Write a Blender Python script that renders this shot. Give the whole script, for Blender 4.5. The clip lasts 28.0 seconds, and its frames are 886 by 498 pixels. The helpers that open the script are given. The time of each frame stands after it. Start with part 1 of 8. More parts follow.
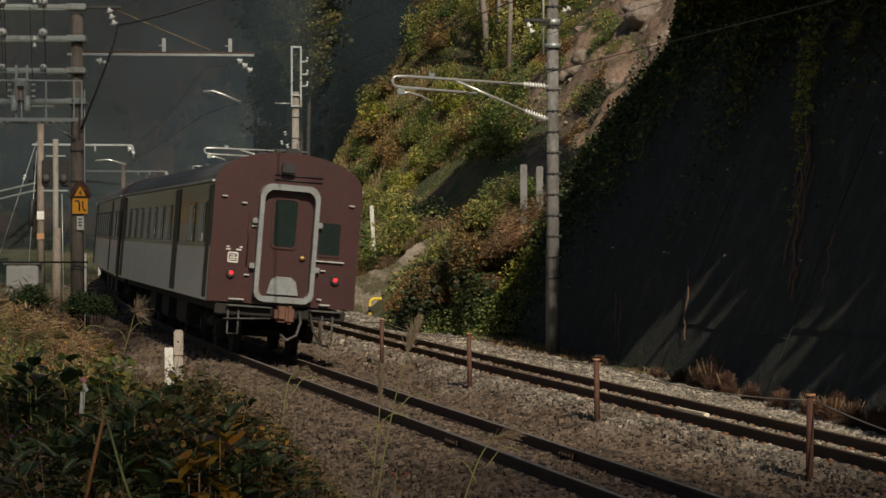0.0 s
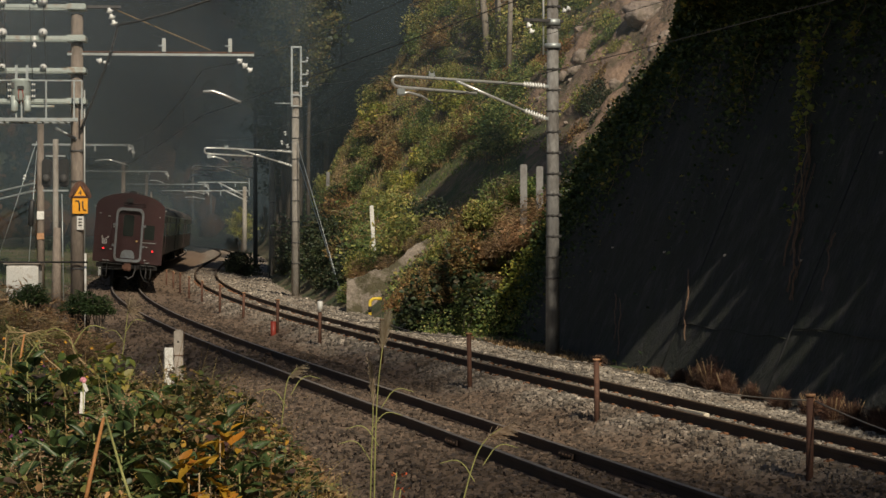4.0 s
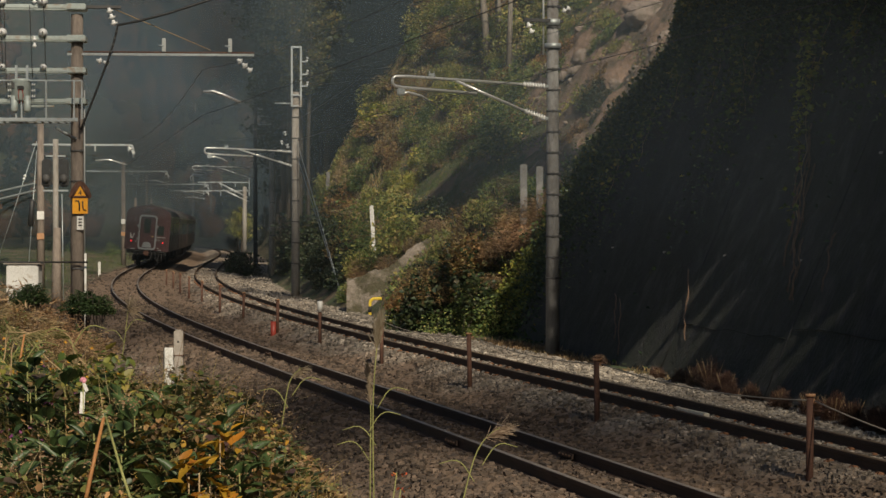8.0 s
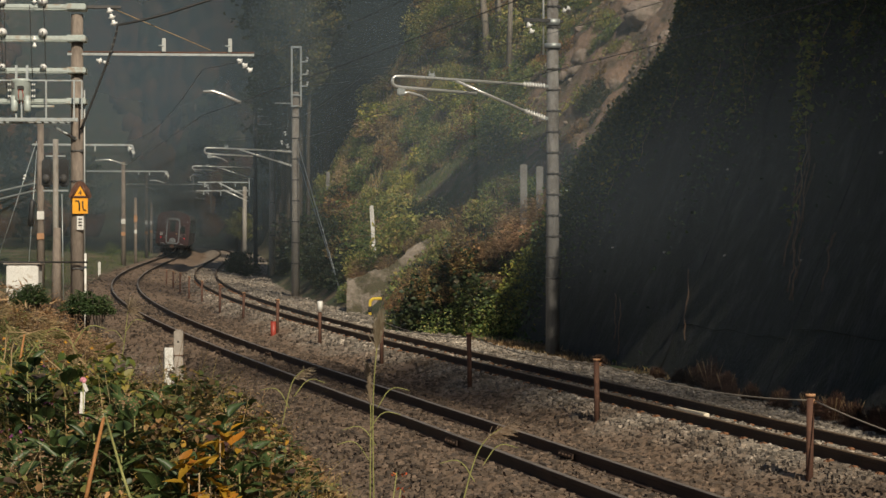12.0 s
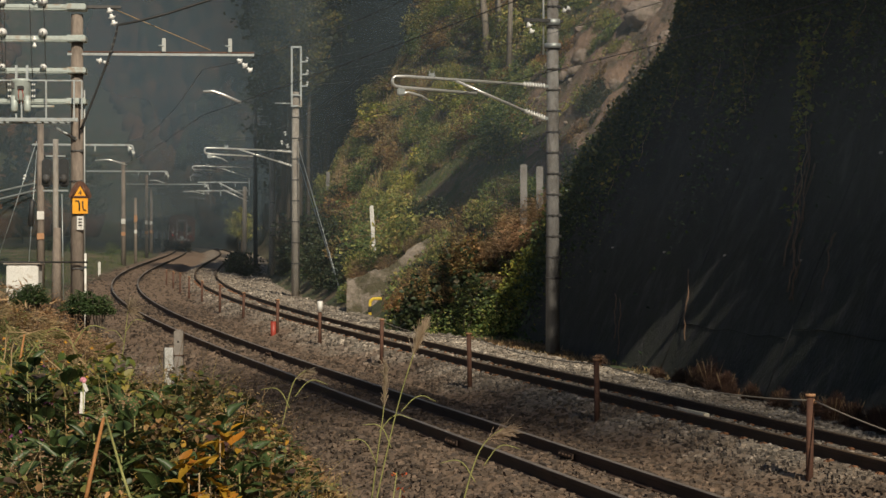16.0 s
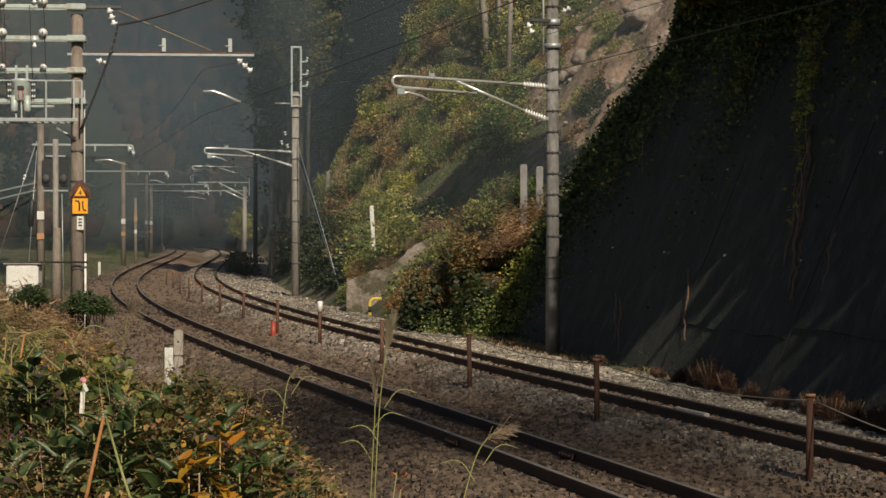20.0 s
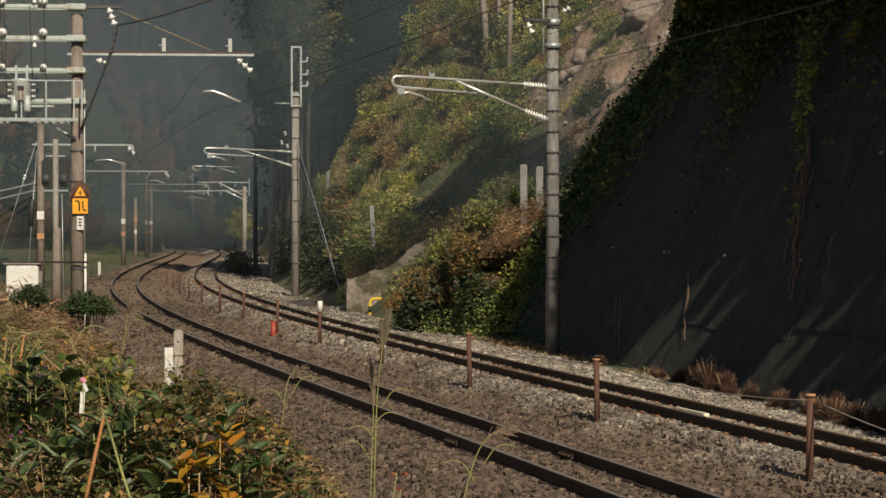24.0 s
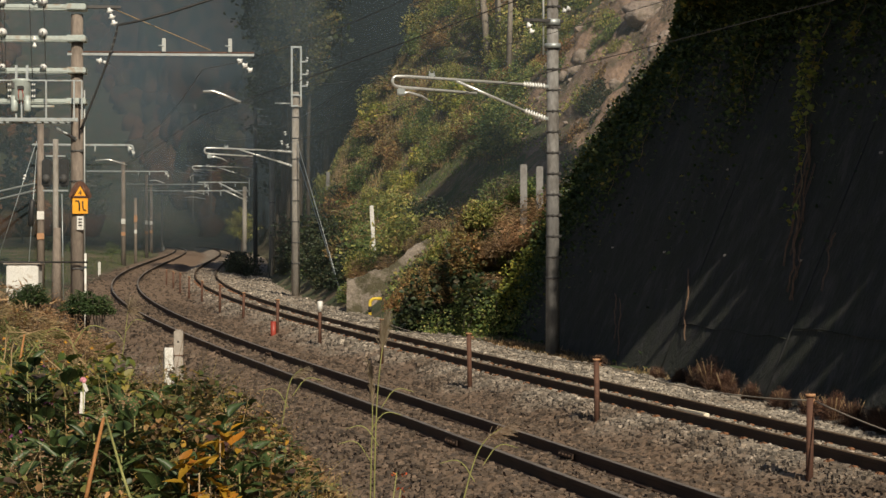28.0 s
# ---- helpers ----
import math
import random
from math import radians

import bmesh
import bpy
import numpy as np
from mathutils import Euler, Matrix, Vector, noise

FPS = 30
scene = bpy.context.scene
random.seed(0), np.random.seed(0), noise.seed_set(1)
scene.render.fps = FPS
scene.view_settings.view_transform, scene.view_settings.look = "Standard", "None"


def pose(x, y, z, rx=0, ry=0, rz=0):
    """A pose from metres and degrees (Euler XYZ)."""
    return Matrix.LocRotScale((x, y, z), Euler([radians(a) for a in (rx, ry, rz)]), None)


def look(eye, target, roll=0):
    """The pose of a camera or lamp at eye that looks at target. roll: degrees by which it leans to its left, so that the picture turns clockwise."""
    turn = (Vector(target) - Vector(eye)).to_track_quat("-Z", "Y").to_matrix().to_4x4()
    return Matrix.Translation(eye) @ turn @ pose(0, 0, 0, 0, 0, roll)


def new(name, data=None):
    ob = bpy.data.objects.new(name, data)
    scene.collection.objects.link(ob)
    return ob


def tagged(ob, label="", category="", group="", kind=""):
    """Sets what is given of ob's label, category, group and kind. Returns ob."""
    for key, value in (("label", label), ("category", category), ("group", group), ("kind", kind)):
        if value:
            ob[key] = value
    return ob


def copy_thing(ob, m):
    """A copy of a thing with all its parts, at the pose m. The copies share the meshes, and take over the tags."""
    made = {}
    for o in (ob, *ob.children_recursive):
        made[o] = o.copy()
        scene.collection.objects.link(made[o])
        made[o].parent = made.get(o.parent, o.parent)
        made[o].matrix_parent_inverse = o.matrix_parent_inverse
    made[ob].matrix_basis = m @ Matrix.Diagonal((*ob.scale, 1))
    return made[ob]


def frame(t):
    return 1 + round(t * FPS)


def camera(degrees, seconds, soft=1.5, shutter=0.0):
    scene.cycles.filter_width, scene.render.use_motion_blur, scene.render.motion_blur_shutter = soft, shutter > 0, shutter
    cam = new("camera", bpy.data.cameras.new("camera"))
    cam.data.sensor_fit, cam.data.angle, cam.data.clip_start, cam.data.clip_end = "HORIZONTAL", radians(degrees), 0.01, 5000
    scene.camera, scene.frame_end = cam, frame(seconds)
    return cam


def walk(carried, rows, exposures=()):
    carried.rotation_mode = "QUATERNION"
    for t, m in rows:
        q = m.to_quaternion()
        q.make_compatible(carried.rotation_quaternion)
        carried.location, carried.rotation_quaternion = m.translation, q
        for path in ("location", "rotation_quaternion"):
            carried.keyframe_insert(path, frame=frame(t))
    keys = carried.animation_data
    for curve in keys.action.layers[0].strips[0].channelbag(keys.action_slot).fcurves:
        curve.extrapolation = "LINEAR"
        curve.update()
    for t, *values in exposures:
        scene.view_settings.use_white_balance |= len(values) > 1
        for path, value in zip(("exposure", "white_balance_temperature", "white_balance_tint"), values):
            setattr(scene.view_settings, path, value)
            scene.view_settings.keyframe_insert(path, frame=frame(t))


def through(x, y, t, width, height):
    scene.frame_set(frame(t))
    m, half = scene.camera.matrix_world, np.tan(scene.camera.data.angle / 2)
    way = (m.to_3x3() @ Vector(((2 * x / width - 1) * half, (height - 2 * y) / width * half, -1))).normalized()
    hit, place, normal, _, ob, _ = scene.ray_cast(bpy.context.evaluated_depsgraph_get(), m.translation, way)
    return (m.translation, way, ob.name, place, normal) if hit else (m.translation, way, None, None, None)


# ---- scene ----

# ---- camera: on a tripod, still ----
cam = camera(24.0, 28.0, soft=1.5, shutter=0.3)
EYE = (0, 0, 2.35)
VIEW = look(EYE, (0, 100, 1.74))
walk(cam, [(0, VIEW), (28, VIEW)], exposures=[(0, -0.38), (1, -0.28), (2, -0.25), (3.5, -0.22), (6, -0.16), (10, -0.1), (20, -0.08), (28, 0.02)])

# ---- daylight: low autumn sun from behind the camera, clear sky ----
SUN_HEADING, SUN_HEIGHT = 16.0, 38.0
world = bpy.data.worlds.new("sky")
scene.world = world
world.use_nodes = True
wt = world.node_tree
wt.nodes.clear()
sky = wt.nodes.new("ShaderNodeTexSky")
sky.sky_type, sky.sun_disc = "NISHITA", False
sky.sun_elevation, sky.sun_rotation = radians(SUN_HEIGHT), radians(180 - SUN_HEADING)
sky.dust_density = 1.5
back = wt.nodes.new("ShaderNodeBackground")
back.inputs["Strength"].default_value = 0.05
wout = wt.nodes.new("ShaderNodeOutputWorld")
wt.links.new(sky.outputs[0], back.inputs["Color"])
wt.links.new(back.outputs[0], wout.inputs["Surface"])
sun = new("sun", bpy.data.lights.new("sun", "SUN"))
sun.data.energy, sun.data.angle, sun.data.color = 4.7, radians(0.6), (1.0, 0.88, 0.69)
sun.matrix_world = look((60 * math.sin(radians(SUN_HEADING)), -60 * math.cos(radians(SUN_HEADING)), 60 * math.tan(radians(SUN_HEIGHT))), (0, 0, 0))
# ---- the lie of the land: two curved tracks, a wall, a terraced hillside ----
LEFT_LINE = [(15, 3.29), (25, 0.68), (40, -3.27), (50, -5.77), (60, -8.08), (70, -10.18), (80, -12.07), (90, -13.74), (100, -15.21),
             (115, -17.11), (130, -18.75), (145, -20.21), (160, -21.59), (180, -23.6), (200, -25.5), (225, -28.3), (250, -31.7), (277, -37.4)]
RIGHT_LINE = [(15, 6.9), (25, 4.53), (40, 0.76), (50, -1.71), (60, -4.04), (70, -6.17), (80, -8.08), (90, -9.77), (100, -11.24),
              (115, -13.1), (130, -14.64), (145, -15.97), (160, -17.21), (180, -18.89), (200, -20.78), (225, -23.64), (250, -27.34), (277, -33.0)]


def line_fit(rows):
    a = np.array(rows, float)
    p = np.polynomial.Polynomial.fit(a[:, 0], a[:, 1], 6)
    d = p.deriv()

    def x_at(y):
        y = np.asarray(y, float)
        c = np.clip(y, 15, 277)
        return p(c) + d(c) * (y - c)
    return x_at


left_x, right_x = line_fit(LEFT_LINE), line_fit(RIGHT_LINE)


def smooth(t):
    t = np.clip(t, 0, 1)
    return t * t * (3 - 2 * t)


def grade(y):
    """Height of the rails, which climb gently away."""
    return 0.0043 * (np.clip(y, -60, 300) - 38)


def wavy(x, y, size, seed=0.0):
    """Cheap smooth unevenness between -1 and 1."""
    a, b = x / size + seed, y / size - seed * 1.7
    return (np.sin(a * 1.9 + 1.3 * np.sin(b * 1.1 + seed)) + np.sin(b * 2.3 + 1.7 * np.sin(a * 0.9)) + np.sin((a + b) * 1.3 + 2.1)) / 3


WALL_BATTER = 0.42


def wall_x(y):
    """Foot of the retaining wall."""
    return 5.0 + (40 - y) * 0.18


def wall_top(y):
    return np.interp(y, [-30, 20, 47, 51.4, 52.0, 52.6, 53.4, 54.4, 55.4, 56.6, 57.4, 58.2, 59], [7.0, 8.0, 8.2, 8.0, 7.3, 6.7, 6.25, 5.75, 5.2, 4.4, 3.6, 2.5, 1.6])


def bed_z(x, y):
    """Top of the ballast."""
    ul, ur = (x - left_x(y)) * 0.97, (x - right_x(y)) * 0.97
    g = grade(y)
    a = -0.17 - 0.3 * smooth((np.abs(ul) - 1.35) / 0.9)
    b = -0.17 - np.where(ur < 0, 0.3 * smooth((-ur - 0.8) / 1.15), 0.32 * smooth((ur - 1.35) / 0.9))
    lean = np.where(np.abs(ul) < np.abs(ur), ul, ur)
    flat = np.where((lean == ur) & (ur < 0), 1 - smooth((np.abs(lean) - 0.7) / 0.6), 1 - smooth((np.abs(lean) - 1.2) / 0.8))
    return g + np.maximum(a, b) - np.clip(lean, -1.3, 1.3) * 0.0795 * flat


def ground_z(x, y):
    x, y = np.asarray(x, float), np.asarray(y, float)
    ul, u = (x - left_x(y)) * 0.97, (x - right_x(y)) * 0.97
    z = grade(y) - 0.56
    # bank on which the camera stands, and the verge beyond it
    z = z + 1.4 * smooth((-ul - 2.2) / 2.6) * (1 - smooth((y - 13) / 20)) + 0.25 * smooth((-ul - 2.4) / 2.5) * smooth((y - 20) / 20)
    # hillside right of the tracks, beyond the wall
    k = smooth((y - 57) / 5)
    foot = 3.7
    step = np.interp(y, [58, 75, 100], [12.5, 11.5, 8.0]) - 3 * smooth((y - 100) / 25)
    steep = 0.92 + 0.55 * smooth((y - 95) / 30)
    hill = np.clip(u - foot, 0, 3.6) * 0.9 + 0.12 * np.clip(u - foot - 3.6, 0, 40) + steep * np.clip(u - step, 0, 55)
    # ground held by the wall
    back = (x - wall_x(y)) * 0.984 - 0.75
    held = np.minimum(np.clip(back, 0, None) / WALL_BATTER, wall_top(y) + 0.12 * np.clip(back - 2.5, 0, 60))
    z = z + k * hill + (1 - k) * held
    # the far end of the valley
    far = 210 * smooth((y - 255 + 0.35 * ul) / 620) + 90 * smooth((-ul - 45) / 260) * smooth((y - 120) / 200)
    z = z + np.where(u < 60, far, np.maximum(far - 40, 0))
    rough = np.clip((np.abs(x - (left_x(y) + right_x(y)) / 2) - 5.2) / 6, 0, 1)
    return z + rough * (0.22 * wavy(x, y, 2.6, 0.4) + 0.7 * wavy(x, y, 11, 1.9) * smooth((rough - 0.5) * 2) * smooth((y - 40) / 40)) \
        + 9 * wavy(x, y, 90, 2.2) * smooth((y - 300) / 200)
# ---- materials ----
def rgb(c):
    return (*c, 1.0)


def ramp_node(nt, fac, stops):
    r = nt.nodes.new("ShaderNodeValToRGB")
    r.color_ramp.interpolation = "LINEAR"
    while len(r.color_ramp.elements) < len(stops):
        r.color_ramp.elements.new(0.5)
    for e, (p, c) in zip(r.color_ramp.elements, stops):
        e.position, e.color = p, rgb(c)
    nt.links.new(fac, r.inputs[0])
    return r.outputs[0]


def noise_node(nt, scale, detail=6.0, rough=0.6, stretch=None, world_space=False):
    n = nt.nodes.new("ShaderNodeTexNoise")
    n.inputs["Scale"].default_value, n.inputs["Detail"].default_value, n.inputs["Roughness"].default_value = scale, detail, rough
    if world_space:
        c = nt.nodes.new("ShaderNodeNewGeometry").outputs["Position"]
    else:
        c = nt.nodes.new("ShaderNodeTexCoord").outputs["Object"]
    if stretch:
        m = nt.nodes.new("ShaderNodeMapping")
        m.inputs["Scale"].default_value = stretch
        nt.links.new(c, m.inputs["Vector"])
        c = m.outputs[0]
    nt.links.new(c, n.inputs["Vector"])
    return n.outputs["Fac"]


def mix_node(nt, fac, a, b, how="MIX"):
    m = nt.nodes.new("ShaderNodeMix")
    m.data_type, m.blend_type = "RGBA", how
    for k, v in ((0, fac), (6, a), (7, b)):
        if isinstance(v, (int, float)):
            m.inputs[k].default_value = v
        elif isinstance(v, tuple):
            m.inputs[k].default_value = rgb(v)
        else:
            nt.links.new(v, m.inputs[k])
    return m.outputs[2]


def surface(name, colours, rough=0.7, metal=0.0, coarse=1.2, fine=30.0, bump=0.3, bump_scale=40.0, spread=0.25, stretch=None,
            stain=None, stain_scale=2.0, stain_amount=0.5, per_object=0.0, glow=None, coat=0.0, depth=0.01):
    """A worn surface: two scales of colour, a stain colour in patches, fine relief."""
    m = bpy.data.materials.new(name)
    m.use_nodes = True
    nt = m.node_tree
    b = nt.nodes["Principled BSDF"]
    a, c = colours
    f = noise_node(nt, coarse, 5, 0.65, stretch)
    col = ramp_node(nt, f, [(0.5 - spread, a), (0.5 + spread, c)])
    g = noise_node(nt, fine, 4, 0.7, stretch)
    col = mix_node(nt, 0.55, col, ramp_node(nt, g, [(0.3, (0.55, 0.55, 0.55)), (0.7, (1.35, 1.35, 1.35))]), "MULTIPLY")
    if stain:
        s = noise_node(nt, stain_scale, 6, 0.7, stretch)
        lo = 0.62 - 0.25 * stain_amount
        k = ramp_node(nt, s, [(lo, (0, 0, 0)), (lo + 0.14, (1, 1, 1))])
        col = mix_node(nt, k, col, stain)
    if per_object:
        oi = nt.nodes.new("ShaderNodeObjectInfo")
        col = mix_node(nt, 1.0, col, ramp_node(nt, oi.outputs["Random"], [(0, (1 - per_object,) * 3), (1, (1 + per_object,) * 3)]), "MULTIPLY")
    nt.links.new(col, b.inputs["Base Color"])
    b.inputs["Roughness"].default_value, b.inputs["Metallic"].default_value = rough, metal
    b.inputs["Coat Weight"].default_value = coat
    b.inputs["Coat Roughness"].default_value = 0.12
    if bump:
        h = noise_node(nt, bump_scale, 5, 0.6, stretch)
        bn = nt.nodes.new("ShaderNodeBump")
        bn.inputs["Strength"].default_value, bn.inputs["Distance"].default_value = bump, depth
        nt.links.new(h, bn.inputs["Height"])
        nt.links.new(bn.outputs[0], b.inputs["Normal"])
    if glow:
        b.inputs["Emission Color"].default_value, b.inputs["Emission Strength"].default_value = rgb(glow[0]), glow[1]
    return m


def foliage(name, stops, through=0.3, rough=0.55):
    """Leaves: every leaf takes its own colour from the ramp, some light comes through them."""
    m = bpy.data.materials.new(name)
    m.use_nodes = True
    nt = m.node_tree
    b = nt.nodes["Principled BSDF"]
    geo = nt.nodes.new("ShaderNodeNewGeometry")
    col = ramp_node(nt, geo.outputs["Random Per Island"], stops)
    patch = noise_node(nt, 0.35, 3, 0.6, None, True)
    col = mix_node(nt, 0.8, col, ramp_node(nt, patch, [(0.3, (0.6, 0.7, 0.62)), (0.7, (1.35, 1.2, 1.2))]), "MULTIPLY")
    # clump tone varies the leaf colour and paints shade between clumps
    clump = noise_node(nt, 1.7, 3, 0.55, None, True)
    col = mix_node(nt, 0.85, col, ramp_node(nt, clump, [(0.34, (0.55, 0.6, 0.58)), (0.64, (1.35, 1.3, 1.25))]), "MULTIPLY")
    nt.links.new(col, b.inputs["Base Color"])
    b.inputs["Roughness"].default_value = rough
    t = nt.nodes.new("ShaderNodeBsdfTranslucent")
    nt.links.new(col, t.inputs["Color"])
    mx = nt.nodes.new("ShaderNodeMixShader")
    mx.inputs[0].default_value = through
    nt.links.new(b.outputs[0], mx.inputs[1])
    nt.links.new(t.outputs[0], mx.inputs[2])
    nt.links.new(mx.outputs[0], nt.nodes["Material Output"].inputs["Surface"])
    return m


def stony(name, clean, dirty, grimy, scatter=0.35):
    """Crushed stone whose dirt follows the 'dirt' layer of the mesh; single stones differ."""
    m = bpy.data.materials.new(name)
    m.use_nodes = True
    nt = m.node_tree
    b = nt.nodes["Principled BSDF"]
    at = nt.nodes.new("ShaderNodeAttribute")
    at.attribute_name = "dirt"
    v = nt.nodes.new("ShaderNodeTexVoronoi")
    v.inputs["Scale"].default_value = 17
    geo = nt.nodes.new("ShaderNodeNewGeometry")
    nt.links.new(geo.outputs["Position"], v.inputs["Vector"])
    n = noise_node(nt, 1.3, 6, 0.7, None, True)
    add = nt.nodes.new("ShaderNodeMath")
    add.operation = "MULTIPLY_ADD"
    nt.links.new(n, add.inputs[0])
    add.inputs[1].default_value = 1.1
    nt.links.new(at.outputs["Fac"], add.inputs[2])
    k = ramp_node(nt, add.outputs[0], [(0.45, (0, 0, 0)), (1.15, (1, 1, 1))])
    half = nt.nodes.new("ShaderNodeMath")
    half.operation = "MULTIPLY_ADD"
    nt.links.new(add.outputs[0], half.inputs[0])
    half.inputs[1].default_value, half.inputs[2].default_value = 0.45, 0.45
    col = ramp_node(nt, half.outputs[0], [(0.25, grimy), (0.62, clean), (0.97, dirty)])
    each = ramp_node(nt, geo.outputs["Random Per Island"], [(0, (1 - scatter,) * 3), (0.55, (0.95, 0.93, 0.9)), (0.85, (1.2, 1.18, 1.15)), (0.94, (1.25, 1.2, 1.15)), (1, (2.0, 1.95, 1.9))])
    col = mix_node(nt, 1.0, col, each, "MULTIPLY")
    cell = nt.nodes.new("ShaderNodeSeparateColor")
    nt.links.new(v.outputs["Color"], cell.inputs[0])
    fouled = ramp_node(nt, k, [(0, (0.75, 0.75, 0.75)), (1, (0.3, 0.3, 0.3))])
    col = mix_node(nt, fouled, col, ramp_node(nt, cell.outputs[0], [(0, (0.5, 0.5, 0.5)), (1, (1.4, 1.4, 1.4))]), "MULTIPLY")
    nt.links.new(col, b.inputs["Base Color"])
    b.inputs["Roughness"].default_value = 0.9
    bn = nt.nodes.new("ShaderNodeBump")
    bn.inputs["Strength"].default_value, bn.inputs["Distance"].default_value = 0.45, 0.03
    nt.links.new(v.outputs["Distance"], bn.inputs["Height"])
    bn.invert = True
    nt.links.new(bn.outputs[0], b.inputs["Normal"])
    return m


# ---- building ----
def thing(name, label, category, group="", kind="", at=(0, 0, 0)):
    e = new(name)
    e.location = at
    e.empty_display_size = 0.3
    return tagged(e, label, category, group, kind)


def part(name, bm, material, parent=None, label=""):
    """One bmesh as one mesh object, under a thing or a part."""
    me = bpy.data.meshes.new(name)
    bm.to_mesh(me)
    bm.free()
    return link_mesh(name, me, material, parent, label)


def link_mesh(name, me, material, parent=None, label=""):
    if material and not me.materials:
        me.materials.append(material)
    ob = new(name, me)
    ob.parent = parent
    if label:
        ob["label"] = label
    return ob


def faces_mesh(name, verts, faces, smooth_faces=False):
    """A mesh from arrays: verts (n, 3), faces (m, 3 or 4)."""
    verts, faces = np.asarray(verts, np.float32), np.asarray(faces, np.int32)
    me = bpy.data.meshes.new(name)
    me.vertices.add(len(verts))
    me.vertices.foreach_set("co", verts.ravel())
    k = faces.shape[1]
    me.loops.add(faces.size)
    me.loops.foreach_set("vertex_index", faces.ravel())
    me.polygons.add(len(faces))
    me.polygons.foreach_set("loop_start", np.arange(0, faces.size, k, dtype=np.int32))
    me.polygons.foreach_set("use_smooth", np.full(len(faces), smooth_faces))
    me.update(calc_edges=True)
    return me


def box(bm, c, s, turn=None, bevel=0.0):
    m = Matrix.Translation(c) @ (turn.to_4x4() if turn else Matrix()) @ Matrix.Diagonal((*s, 1))
    r = bmesh.ops.create_cube(bm, size=1.0, matrix=m)
    if bevel:
        edges = {e for v in r["verts"] for e in v.link_edges}
        bmesh.ops.bevel(bm, geom=list(edges), offset=bevel, segments=2, affect="EDGES", clamp_overlap=True)
    return bm


def tube(bm, pts, radii, seg=8, cap=True):
    """A round bar along points."""
    pts = [Vector(p) for p in pts]
    if isinstance(radii, (int, float)):
        radii = [radii] * len(pts)
    rings, side = [], None
    for i, p in enumerate(pts):
        d = (pts[min(i + 1, len(pts) - 1)] - pts[max(i - 1, 0)]).normalized()
        if side is None:
            side = d.orthogonal().normalized()
        side = (side - d * side.dot(d)).normalized()
        up = d.cross(side)
        rings.append([bm.verts.new(p + (side * math.cos(2 * math.pi * k / seg) + up * math.sin(2 * math.pi * k / seg)) * radii[i]) for k in range(seg)])
    for a, b in zip(rings, rings[1:]):
        for k in range(seg):
            f = bm.faces.new((a[k], a[(k + 1) % seg], b[(k + 1) % seg], b[k]))
            f.smooth = True
    if cap:
        bm.faces.new(rings[0][::-1])
        bm.faces.new(rings[-1])
    return bm


def bm_new():
    return bmesh.new()


def bar(p, q, r, seg=8, r2=None):
    return tube(bm_new(), [p, q], [r, r if r2 is None else r2], seg)


def cable(p, q, sag, r, n=16):
    p, q = Vector(p), Vector(q)
    return tube(bm_new(), [p.lerp(q, i / n) - Vector((0, 0, sag * 4 * (i / n) * (1 - i / n))) for i in range(n + 1)], r, 5)


def lump(bm, c, s, seed, rough=0.25, sub=2):
    """A weathered boulder."""
    r = bmesh.ops.create_icosphere(bm, subdivisions=sub, radius=1.0)
    for v in r["verts"]:
        n1 = noise.noise(v.co * 1.3 + Vector((seed, 0, 0))) + 0.5 * noise.noise(v.co * 3.1 + Vector((0, seed, 0)))
        v.co *= 1 + rough * n1
        v.co = Vector(c) + Vector((v.co.x * s[0], v.co.y * s[1], v.co.z * s[2]))
    for f in bm.faces:
        f.smooth = sub > 2
    return bm


# leaves and blades, as arrays
def leaf_quads(rng, c, size, up=0.3, width=0.45, droop=0.15):
    """One folded four-cornered leaf at each place c (n, 3); size is a number or an array."""
    n = len(c)
    size = np.broadcast_to(np.asarray(size, float), (n,)) * rng.uniform(0.6, 1.35, n)
    d = rng.normal(size=(n, 3))
    d[:, 2] = np.abs(d[:, 2]) * up - droop
    d /= np.linalg.norm(d, axis=1)[:, None]
    t = rng.normal(size=(n, 3)) * 0.62 + np.array([0.15, -0.5, 0.7])
    s = np.cross(d, t)
    s /= np.linalg.norm(s, axis=1)[:, None] + 1e-9
    nrm = np.cross(s, d)
    L = size[:, None]
    q = np.empty((n, 4, 3))
    q[:, 0] = c
    q[:, 1] = c + d * L * 0.45 + s * L * width + nrm * L * 0.12
    q[:, 2] = c + d * L
    q[:, 3] = c + d * L * 0.45 - s * L * width + nrm * L * 0.12
    return q


